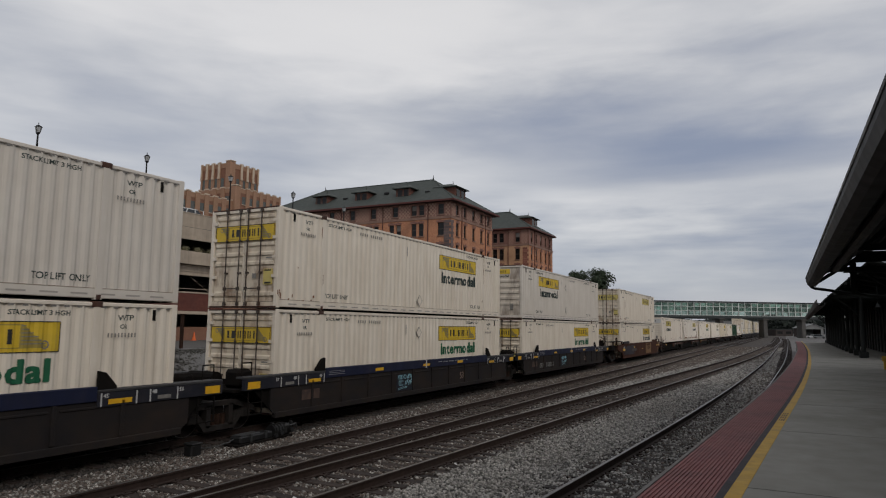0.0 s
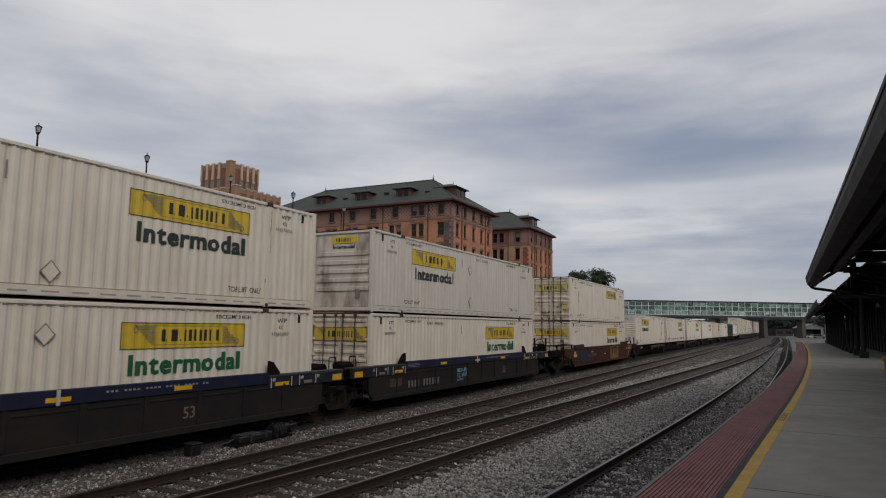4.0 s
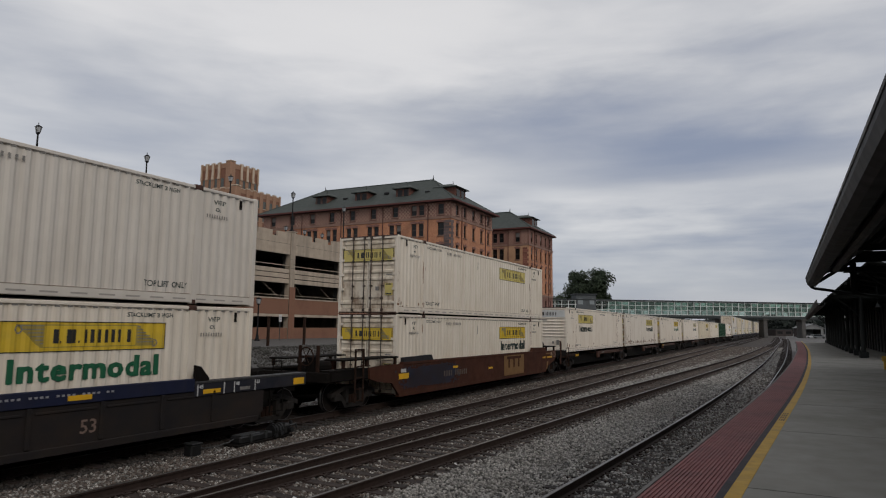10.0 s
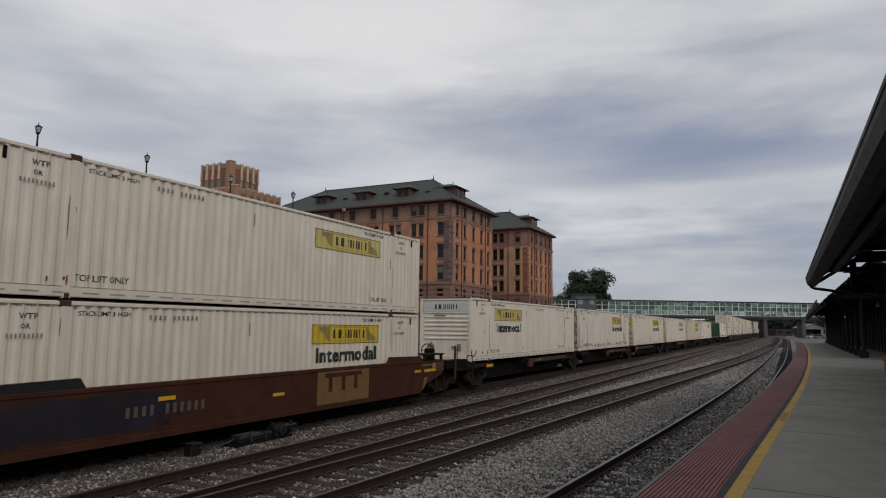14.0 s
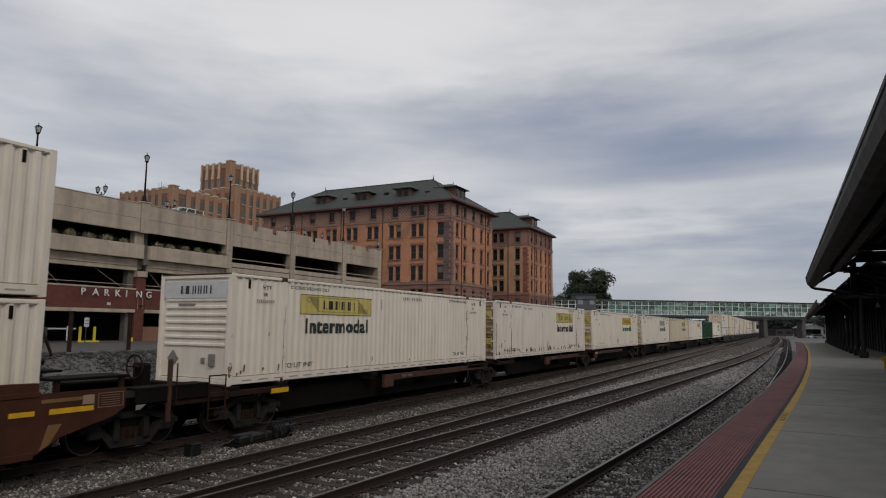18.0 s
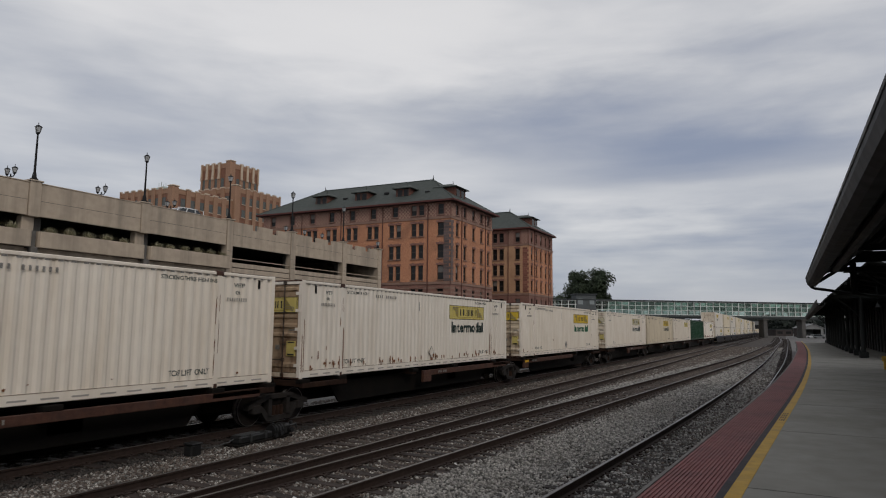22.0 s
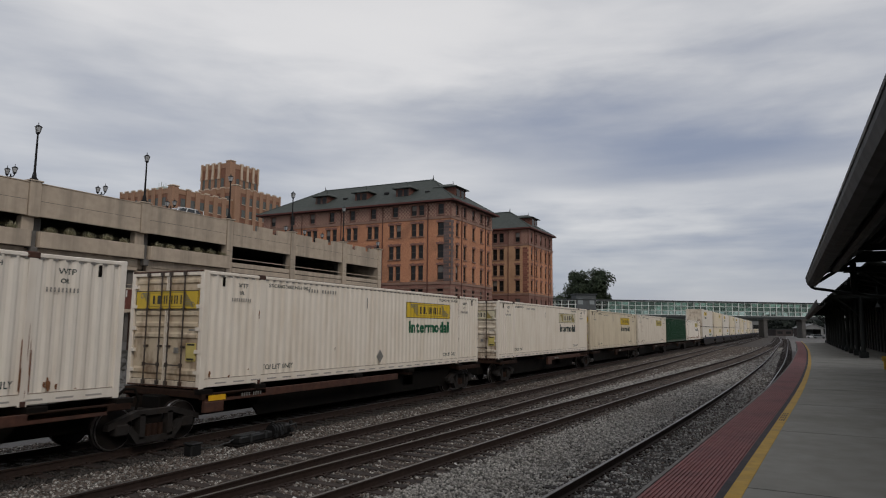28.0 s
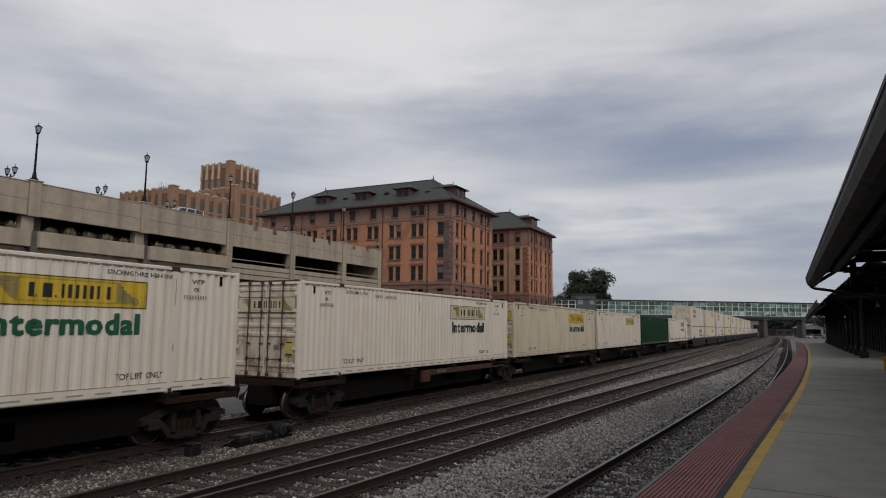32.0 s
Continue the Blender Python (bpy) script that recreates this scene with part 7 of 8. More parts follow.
def bogie(parent, x, spin=True):
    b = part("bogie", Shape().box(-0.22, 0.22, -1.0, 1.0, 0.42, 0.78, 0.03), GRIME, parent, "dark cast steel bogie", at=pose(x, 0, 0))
    for y in (-1.0, 1.0):
        s = Shape()
        ya, yb = y - 0.09, y + 0.09
        # open side frame: top chord, bottom chord, columns and pedestals
        s.plate([(-1.22, 0.46), (-1.22, 0.60), (-0.52, 0.82), (0.52, 0.82), (1.22, 0.60), (1.22, 0.46), (0.46, 0.70), (-0.46, 0.70)], "y", ya, yb)
        s.plate([(-0.82, 0.50), (-0.68, 0.53), (-0.40, 0.24), (0.40, 0.24), (0.68, 0.53), (0.82, 0.50), (0.50, 0.11), (-0.50, 0.11)], "y", ya, yb)
        for sx in (-1, 1):
            s.plate([(sx * 0.30, 0.2), (sx * 0.44, 0.2), (sx * 0.44, 0.74), (sx * 0.30, 0.74)], "y", ya, yb)
            s.box(sx * 0.89 - 0.16, sx * 0.89 + 0.16, ya - 0.03, yb + 0.02, 0.33, 0.58, 0.03)
        part("side_frame", s, FRAME_STEEL, b)
        for k in (-0.16, 0.0, 0.16):
            part("spring", Shape().rod((k, y, 0.2), (k, y, 0.5), 0.07, 8), DARK_RUST, b)
    for sx in (-0.89, 0.89):
        w = Shape()
        for y in (-0.755, 0.755):
            o = 1 if y > 0 else -1
            w.rod((0, y - 0.065, 0), (0, y + 0.065, 0), WHEEL_R, 22)
            w.rod((0, y - o * 0.065, 0), (0, y - o * 0.095, 0), WHEEL_R + 0.027, 22)
            w.rod((0, y, 0), (0, y + o * 0.16, 0), 0.12, 10)
            for k in range(3):
                a = k * 2.094
                w.rod((0.07 * math.cos(a), y + o * 0.15, 0.07 * math.sin(a)), (0.07 * math.cos(a), y + o * 0.175, 0.07 * math.sin(a)), 0.02, 6)
        w.rod((0, -1.0, 0), (0, 1.0, 0), 0.08, 10)
        ws = part("wheelset", w, STEEL_DARK, b, at=pose(sx, 0, WHEEL_R))
        for y in (-0.755, 0.755) if spin else ():
            o = 1 if y > 0 else -1
            part("tread", Shape().rod((0, y - o * 0.062, 0), (0, y + o * 0.067, 0), WHEEL_R + 0.003, 22, WHEEL_R - 0.002), TREAD, ws, "bright worn steel tread")
            part("wheel_face", Shape().rod((0, y + o * 0.068, 0), (0, y + o * 0.072, 0), WHEEL_R - 0.028, 22), STEEL_DARK, ws)
        if spin:
            WHEELS.append((ws, sx))


def number_blocks(parent, x, z, y, n, h, material, gap=None):
    s = Shape()
    for i in range(n):
        if gap is not None and i == gap:
            continue
        s.box(x + i * h * 0.92, x + i * h * 0.92 + h * 0.42, y - 0.008, y, z, z + h)
    tagged(part("number_stencil", s, material, parent), kind="stuff")


WELL_SIDE = mat("well_side_grimed", (0.017, 0.0155, 0.017), (0.024, 0.020, 0.018), 2.5, 0.75, bump=0.15, stain=(0.040, 0.028, 0.021), amount=0.5, sscale=1.0, stretch=(0.6, 1, 1.6), spec=0.12)
END_GREY = mat("end_chord_dark", (0.020, 0.021, 0.030), (0.014, 0.015, 0.022), 3, 0.7, bump=0.05, spec=0.2, stain=(0.035, 0.03, 0.03), amount=0.5, sscale=1.4)


def well_car(label, bogies, rear=1.3, graffiti=False, number=False, spin=True, near=True):
    """A blue and black container well; its bogies stand between the wells."""
    c = thing("well_car", label, "railway car", "cars of the freight train")
    for side in (-1, 1):
        def yy(a, b):
            return (-1.53 + a, -1.53 + b) if side < 0 else (1.53 - b, 1.53 - a)
        x0, x1 = 2.05, CL - 2.05
        part("top_chord", Shape().box(x0, x1, *yy(0.0, 0.12), 1.17, 1.47, 0.015), BLUE, c, "faded blue top chord")
        part("side_sheet", Shape().plate([(-0.3, 1.10), (-0.3, 0.50), (-0.1, 0.34), (CL + 0.1, 0.34), (CL + 0.3, 0.50), (CL + 0.3, 1.10), (x1, 1.17), (x0, 1.17)], "y", *yy(0.035, 0.09)), WELL_SIDE, c, "grimy black well side")
        part("bottom_sill", Shape().box(-0.1, CL + 0.1, *yy(0.0, 0.16), 0.24, 0.40, 0.015), WELL_SIDE, c)
        for k in range(9 if near else 0):
            x = 1.56 + k * (CL - 2.9) / 9
            part("panel_lip", Shape().box(x, x + (CL - 2.9) / 9 - 0.22, *yy(0.015, 0.04), 1.03, 1.08, 0.01), WELL_SIDE, c)
        for k in range(10 if near else 0):
            x = 1.45 + k * (CL - 2.9) / 9
            part("side_rib", Shape().box(x - 0.045, x + 0.045, *yy(-0.005, 0.05), 0.42, 1.168, 0.01), WELL_SIDE, c)
        for e in (0, 1):
            a, b = ((-1.3, x0 - 0.01) if e == 0 else (x1 + 0.01, CL + rear))
            part("end_chord", Shape().box(a, b, *yy(0.004, 0.13), 1.05, 1.34, 0.012), END_GREY, c, "dark grey-blue end chord")
            part("walkway_plate", Shape().box(a, b, *yy(0.0, 0.34), 1.345, 1.40, 0.01), mat("walkway_steel", (0.055, 0.055, 0.057), (0.04, 0.04, 0.042), 6, 0.7, 0.3, bump=0.2, amount=0.4), c)
            part("end_gusset", Shape().plate([(-0.9, 1.05), (-0.3, 0.52), (0.0, 0.5), (0.0, 1.05)] if e == 0 else [(CL + 0.9, 1.05), (CL + 0.3, 0.52), (CL, 0.5), (CL, 1.05)], "y", *yy(0.10, 0.14)), GRIME, c)
            g = x0 - 0.02 if e == 0 else x1 + 0.02
            sg = -1 if e == 0 else 1
            part("container_guide", Shape().plate([(g, 1.36), (g, 1.78), (g + sg * 0.16, 1.74), (g + sg * 0.42, 1.46), (g + sg * 0.42, 1.36)], "y", *yy(0.02, 0.10)), GRIME, c, "black steel container guide")
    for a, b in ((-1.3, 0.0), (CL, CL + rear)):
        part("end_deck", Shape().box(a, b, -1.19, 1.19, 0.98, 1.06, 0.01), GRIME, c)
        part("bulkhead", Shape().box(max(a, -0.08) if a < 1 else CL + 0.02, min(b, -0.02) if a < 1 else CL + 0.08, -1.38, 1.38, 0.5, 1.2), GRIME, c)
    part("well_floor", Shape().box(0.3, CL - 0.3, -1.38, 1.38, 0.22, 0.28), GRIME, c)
    if not near:
        for x in bogies:
            bogie(c, x, spin)
        return c
    for e in (0, 1):
        def ft(a):
            return a if e == 0 else CL - a
        # stirrup steps under the end chord, hand brake gear and grab iron on the deck
        for z in (0.42, 0.72):
            part("step", Shape().rod((ft(-1.1), -1.46, z), (ft(-0.6), -1.46, z), 0.016, 6), GRIME, c)
        for q in (-1.1, -0.6):
            part("step_hanger", Shape().rod((ft(q), -1.46, 0.40), (ft(q), -1.46, 1.06), 0.022, 6), GRIME, c)
        part("brake_gear", Shape().box(min(ft(-0.95), ft(-0.4)), max(ft(-0.95), ft(-0.4)), -0.95, -0.4, 1.06, 1.55, 0.08).rod((ft(-0.68), -0.98, 1.3), (ft(-0.68), -1.02, 1.3), 0.2, 12), GRIME, c)
        part("air_tank", Shape().rod((ft(-0.7), 0.1, 1.25), (ft(-0.7), 1.1, 1.25), 0.2, 12), GRIME, c)
        part("grab_iron", Shape().tube([(ft(-1.2), -1.3, 1.4), (ft(-1.2), -1.3, 1.75), (ft(-0.85), -1.3, 1.75), (ft(-0.85), -1.3, 1.4)], 0.018, 6), GRIME, c)
    y = -1.535
    for x, w in ((4.75, 0.5), (11.0, 0.5)):
        part("reflector", Shape().box(x, x + w, y - 0.006, y + 0.004, 1.24, 1.34), REFLECT, c, "yellow reflector")
    part("reflector", Shape().box(8.05, 8.55, y - 0.006, y + 0.004, 1.24, 1.33), REFLECT, c)
    part("stripe", Shape().box(8.26, 8.33, y - 0.009, y + 0.004, 1.17, 1.47), CHALK, c)
    for e in (0, 1):
        def fx(a, b):
            return (a, b) if e == 0 else (CL - b, CL - a)
        part("reflector", Shape().box(*fx(1.25, 1.8), y, y + 0.008, 1.10, 1.20), REFLECT, c)
        part("reflector", Shape().box(*(fx(-1.2, -0.75) if e == 0 else (CL + rear - 0.55, CL + rear - 0.1)), y, y + 0.008, 1.09, 1.27), REFLECT, c)
        for q in (0.05, 0.78, 1.12, 1.95):
            part("tick_mark", Shape().box(*fx(q, q + 0.03), y, y + 0.008, 1.06, 1.33), CHALK, c)
        part("data_stencil", Shape().box(*fx(0.25, 0.6), y, y + 0.008, 1.10, 1.18), LETTER_GREY, c)
        for q, figure in ((0.05, "53"), (0.78, "48"), (1.95, "45")):
            part("lettering", words(figure, 0.085, CHALK, 0.004), None, c, at=pose(fx(q, q + 0.03)[0] + (0.06 if e else -0.2), y + 0.002, 1.23))
    rows = Shape()
    for z in (1.36, 1.31, 1.26):
        rows.box(2.2, 3.0, y - 0.006, y + 0.004, z, z + 0.012)
    for i in range(26):
        if i % 5 != 3:
            rows.box(9.3 + i * 0.105, 9.355 + i * 0.105, y - 0.006, y + 0.004, 1.335, 1.375)
    tagged(part("data_stencil", rows, mat("grey_chalk", (0.30, 0.30, 0.32), (0.22, 0.22, 0.24), 10, 0.6, bump=0.02), c), kind="stuff")
    if number:
        number_blocks(c, 2.25, 0.52, -1.498, 11, 0.25, mat("grey_stencil", (0.20, 0.195, 0.19), (0.14, 0.135, 0.13), 12, 0.7, bump=0.02), 4)
    part("lettering", words("53", 0.27, mat("faded_stencil", (0.22, 0.15, 0.12), (0.16, 0.11, 0.09), 12, 0.7, bump=0.02)), None, c, at=pose(11.3, -1.50, 0.58))
    part("rust_patch", Shape().box(1.0, 1.8, -1.503, -1.49, 0.62, 0.9), mat("rubbed_rust", (0.10, 0.055, 0.04), (0.04, 0.03, 0.028), 5, 0.85, bump=0.1), c)
    if graffiti:
        g = Shape().plate([(6.2, 0.44), (7.27, 0.44), (7.27, 1.04), (6.2, 1.04)], "y", -1.500, -1.494)
        base = part("graffiti", g, mat("graffiti_ground", (0.008, 0.011, 0.020), (0.006, 0.007, 0.012), 5, 0.7, bump=0.02), c, "pale blue looping spray-paint shapes")
        lines = Shape()
        def loop(cx, cz, rx, rz, a0=0.0, a1=6.4):
            lines.tube([(cx + rx * math.cos(a0 + (a1 - a0) * q / 12), -1.505, cz + rz * math.sin(a0 + (a1 - a0) * q / 12)) for q in range(13)], 0.009, 5)
        for cx in (6.36, 6.46, 6.56, 6.76):
            loop(cx, 0.93, 0.075, 0.07)
        for rx in (0.05, 0.10, 0.15):
            loop(7.08, 0.86, rx, 0.15, 0.0, 3.14)
        for cx in (6.42, 6.55):
            loop(cx, 0.72, 0.08, 0.085, 0.6, 5.6)
        for k in range(4):
            x0, z0 = 6.74 + 0.13 * k, 0.62 + 0.05 * (k % 2)
            lines.tube([(x0, -1.505, z0), (x0 + 0.10, -1.505, z0 + 0.16), (x0 + 0.02, -1.505, z0 + 0.10), (x0 + 0.14, -1.505, z0 + 0.02)], 0.009, 5)
        for z0 in (0.50, 0.54):
            lines.tube([(6.3, -1.505, z0), (6.6, -1.505, z0 + 0.03), (6.9, -1.505, z0 + 0.03)], 0.007, 5)
        part("graffiti_line", lines, GRAFFITI, base)
    for x in bogies:
        bogie(c, x, spin)
    return c


def brown_well_car():
    c = thing("well_car", "rust-brown single well car with graffiti and a faded yellow panel", "railway car", "cars of the freight train")
    for side in (-1, 1):
        def yy(a, b):
            return (-1.53 + a, -1.53 + b) if side < 0 else (1.53 - b, 1.53 - a)
        part("side_sheet", Shape().plate([(-2.0, 1.36), (-2.0, 1.0), (-1.5, 0.86), (-0.6, 0.76), (-0.1, 0.32), (CL - 0.1, 0.32), (CL + 0.35, 0.58), (CL + 1.45, 0.86), (CL + 1.7, 1.0), (CL + 1.7, 1.42), (-1.4, 1.40)], "y", *yy(0.0, 0.08)), BROWN, c, "rust-brown well side")
        part("top_chord", Shape().box(0.1, CL - 0.1, *yy(-0.02, 0.14), 1.36, 1.46, 0.012), BROWN, c)
        part("bottom_sill", Shape().box(-0.1, CL - 0.15, *yy(-0.01, 0.16), 0.24, 0.38, 0.012), BROWN, c)
        for e in (0, 1):
            def fx(a, b):
                return (a, b) if e == 0 else (CL - b, CL - a)
            sh = [(0.15, 1.44), (0.15, 1.62), (2.3, 1.66), (2.45, 1.44)]
            if e:
                sh = [(CL - p, q) for p, q in sh]
            part("container_guide", Shape().plate(sh, "y", *yy(-0.01, 0.12)), BROWN if e else mat("guide_dark_blue", (0.013, 0.012, 0.015), (0.009, 0.009, 0.011), 4, 0.7, bump=0.05), c)
            part("walkway_plate", Shape().box(*fx(-4.0, -2.02), *yy(0.05, 0.55), 1.30, 1.36, 0.01), GRIME, c)
            part("platform_plate", Shape().box(*fx(-3.5 if e == 0 else -1.8, -0.15), *yy(0.02, 0.75), 1.625, 1.68, 0.01), GRIME, c, "dark end platform")
            for q in ((-3.4, -2.1, -0.3) if e == 0 else (-1.7, -0.3)):
                part("platform_post", Shape().box(*fx(q, q + 0.09), *yy(0.06, 0.15), 1.40, 1.625), DARK_RUST, c)
            part("deck_fascia", Shape().box(*fx(-4.0, -2.02), *yy(0.06, 0.13), 1.02, 1.30, 0.01), GRIME, c)
    for e in (0, 1):
        def bx(p, q):
            return (p, q) if e == 0 else (CL - q, CL - p)
        part("end_deck", Shape().box(*bx(-4.1, -0.02), -1.0, 1.0, 0.94, 1.12, 0.01), GRIME, c)
        part("end_beam", Shape().box(*bx(-4.15, -3.95), -1.42, 1.42, 0.98, 1.30, 0.02), GRIME, c)
        part("coupler", Shape().box(*bx(-4.9, -4.1), -0.16, 0.16, 0.68, 0.98, 0.03), GRIME, c)
        lx = bx(-2.85, -2.40)
        lad = Shape()
        for q in lx:
            lad.box(q - 0.025, q + 0.025, -1.56, -1.51, 0.30, 2.0)
        for z in (0.34, 0.70, 1.06, 1.42, 1.92):
            lad.box(lx[0], lx[1], -1.55, -1.52, z, z + 0.035)
        if e == 0:
            part("ladder", lad, DARK_RUST, c, "rust-dark side ladder")
        rail = Shape().tube([(bx(-2.4, 0)[0] if e == 0 else lx[0], -1.5, 1.66), (lx[1] if e == 0 else lx[0], -1.5, 1.98), (lx[0] if e == 0 else lx[1], -1.5, 1.98)], 0.02, 6)
        if e == 0:
            part("grab_iron", rail, DARK_RUST, c)
        if e:
            continue
        px = bx(-4.08, -4.0)
        for yq in (-0.95, -0.25):
            part("brake_post", Shape().box(*px, yq - 0.05, yq + 0.05, 1.1, 2.12, 0.01), DARK_RUST, c)
        hub = Shape().box(*bx(-4.0, -3.78), -0.82, -0.38, 1.12, 1.78, 0.05)
        part("brake_housing", hub, GRIME, c, "black hand brake housing")
        wx = px[0] - 0.10 if e == 0 else px[1] + 0.10
        ring = [(wx, -0.6 + 0.28 * math.cos(k * math.pi / 8), 1.78 + 0.28 * math.sin(k * math.pi / 8)) for k in range(17)]
        wheel = Shape().tube(ring, 0.022, 6)
        for k in range(3):
            wheel.rod((wx, -0.6 - 0.27 * math.cos(k * 1.047), 1.78 - 0.27 * math.sin(k * 1.047)), (wx, -0.6 + 0.27 * math.cos(k * 1.047), 1.78 + 0.27 * math.sin(k * 1.047)), 0.014, 5)
        wheel.rod((wx - 0.02, -0.6, 1.78), (wx + 0.12, -0.6, 1.78), 0.04, 8)
        part("brake_wheel", wheel, DARK_RUST, c, "spoked hand brake wheel")
        part("air_tank", Shape().rod((bx(-3.4, 0)[0] if e == 0 else CL + 3.4, 0.1, 1.36), (bx(-2.2, 0)[0] if e == 0 else CL + 2.2, 0.1, 1.36), 0.22, 12), GRIME, c)
    part("well_floor", Shape().box(0.3, CL - 0.3, -1.4, 1.4, 0.22, 0.28), GRIME, c)
    y = -1.535
    haze = mat("graffiti_dark_blue", (0.007, 0.007, 0.016), (0.022, 0.012, 0.015), 1.3, 0.65, bump=0.02, stain=(0.014, 0.028, 0.07), amount=0.4, sscale=1.6)
    rnd = random.Random(6)
    spots = Shape()
    out = []
    for a in range(72):
        t = a * math.tau / 72
        ct, st = math.cos(t), math.sin(t)
        wob = 1 + 0.07 * math.sin(5 * t + 1) + 0.05 * math.sin(11 * t) + rnd.uniform(-0.03, 0.03)
        out.append((2.35 + 2.1 * math.copysign(abs(ct) ** 0.6, ct) * wob, y, 0.88 + 0.38 * math.copysign(abs(st) ** 0.6, st) * wob))
    spots.add(out, [tuple(range(72))])
    for k in range(170):
        # fine overspray round the patch
        t = rnd.uniform(0, math.tau)
        ct, st, far = math.cos(t), math.sin(t), 1.02 + abs(rnd.gauss(0, 0.10))
        cx, cz = 2.35 + 2.1 * math.copysign(abs(ct) ** 0.6, ct) * far, 0.88 + 0.38 * math.copysign(abs(st) ** 0.6, st) * far
        r = rnd.uniform(0.012, 0.05)
        if 0.45 < cz - r and cz + r < 1.33:
            off = y - 0.0004 - 0.00003 * k
            spots.add([(cx + 1.3 * r * math.cos(a * 0.785), off, cz + r * math.sin(a * 0.785)) for a in range(8)], [tuple(range(8))])
    tagged(part("graffiti", spots, haze, c, "dark blue spray-paint haze"), kind="stuff")
    part("painted_panel", Shape().box(9.75, 12.45, y - 0.010, y + 0.006, 0.40, 1.36), mat("faded_ochre", (0.21, 0.115, 0.038), (0.165, 0.088, 0.032), 3, 0.7, bump=0.03), c, "faded ochre panel with plain shapes")
    sh = Shape()
    sh.box(10.08, 12.0, y - 0.018, y, 1.18, 1.31)
    for i in range(3):
        sh.box(10.28 + i * 0.66, 10.46 + i * 0.66, y - 0.018, y, 0.76, 1.181)
    part("plain_mark", sh, BROWN, c)
    number_blocks(c, 3.35, 0.76, y - 0.004, 11, 0.22, mat("brown_stencil", (0.13, 0.10, 0.085), (0.09, 0.07, 0.06), 12, 0.7, bump=0.02), 4)
    for x, z, w, h in ((-0.15, 0.86, 0.7, 0.2), (4.16, 1.05, 0.46, 0.09), (7.85, 0.83, 0.45, 0.08), (12.05, 1.2, 0.3, 0.08), (15.5, 1.03, 0.46, 0.09), (16.24, 1.02, 0.9, 0.1)):
        part("reflector", Shape().box(x, x + w, y - 0.008, y + 0.006, z, z + h), REFLECT, c, "yellow reflector")
    part("painted_bar", Shape().box(16.08, 16.95, y - 0.008, y + 0.006, 1.24, 1.31), MATS["faded_ochre"], c)
    part("painted_bar", Shape().plate([(16.1, 0.38), (16.28, 0.48), (16.5, 0.83), (16.24, 0.83)], "y", y - 0.008, y + 0.006), MATS["faded_ochre"], c)
    part("white_patch", Shape().box(16.9, 17.14, y - 0.009, y + 0.006, 1.15, 1.33), mat("tan_patch", (0.34, 0.24, 0.16), (0.28, 0.2, 0.13), 6, 0.7, bump=0.02), c)
    fr = Shape().box(17.23, 17.8, y - 0.006, y, 1.33, 1.345).box(17.23, 17.8, y - 0.006, y, 1.05, 1.065).box(17.23, 17.245, y - 0.006, y, 1.065, 1.33).box(17.785, 17.8, y - 0.006, y, 1.065, 1.33)
    for i in range(5):
        fr.box(17.3, 17.72, y - 0.006, y, 1.10 + i * 0.045, 1.112 + i * 0.045)
    part("data_panel", fr, mat("faded_stencil", (0.22, 0.15, 0.12), (0.16, 0.11, 0.09), 12, 0.7, bump=0.02), c)
    part("white_patch", Shape().box(0.0, 0.35, y - 0.006, y + 0.006, 1.09, 1.22), CHALK, c)
    for x in (-2.25, CL + 2.25):
        bogie(c, x)
    return c


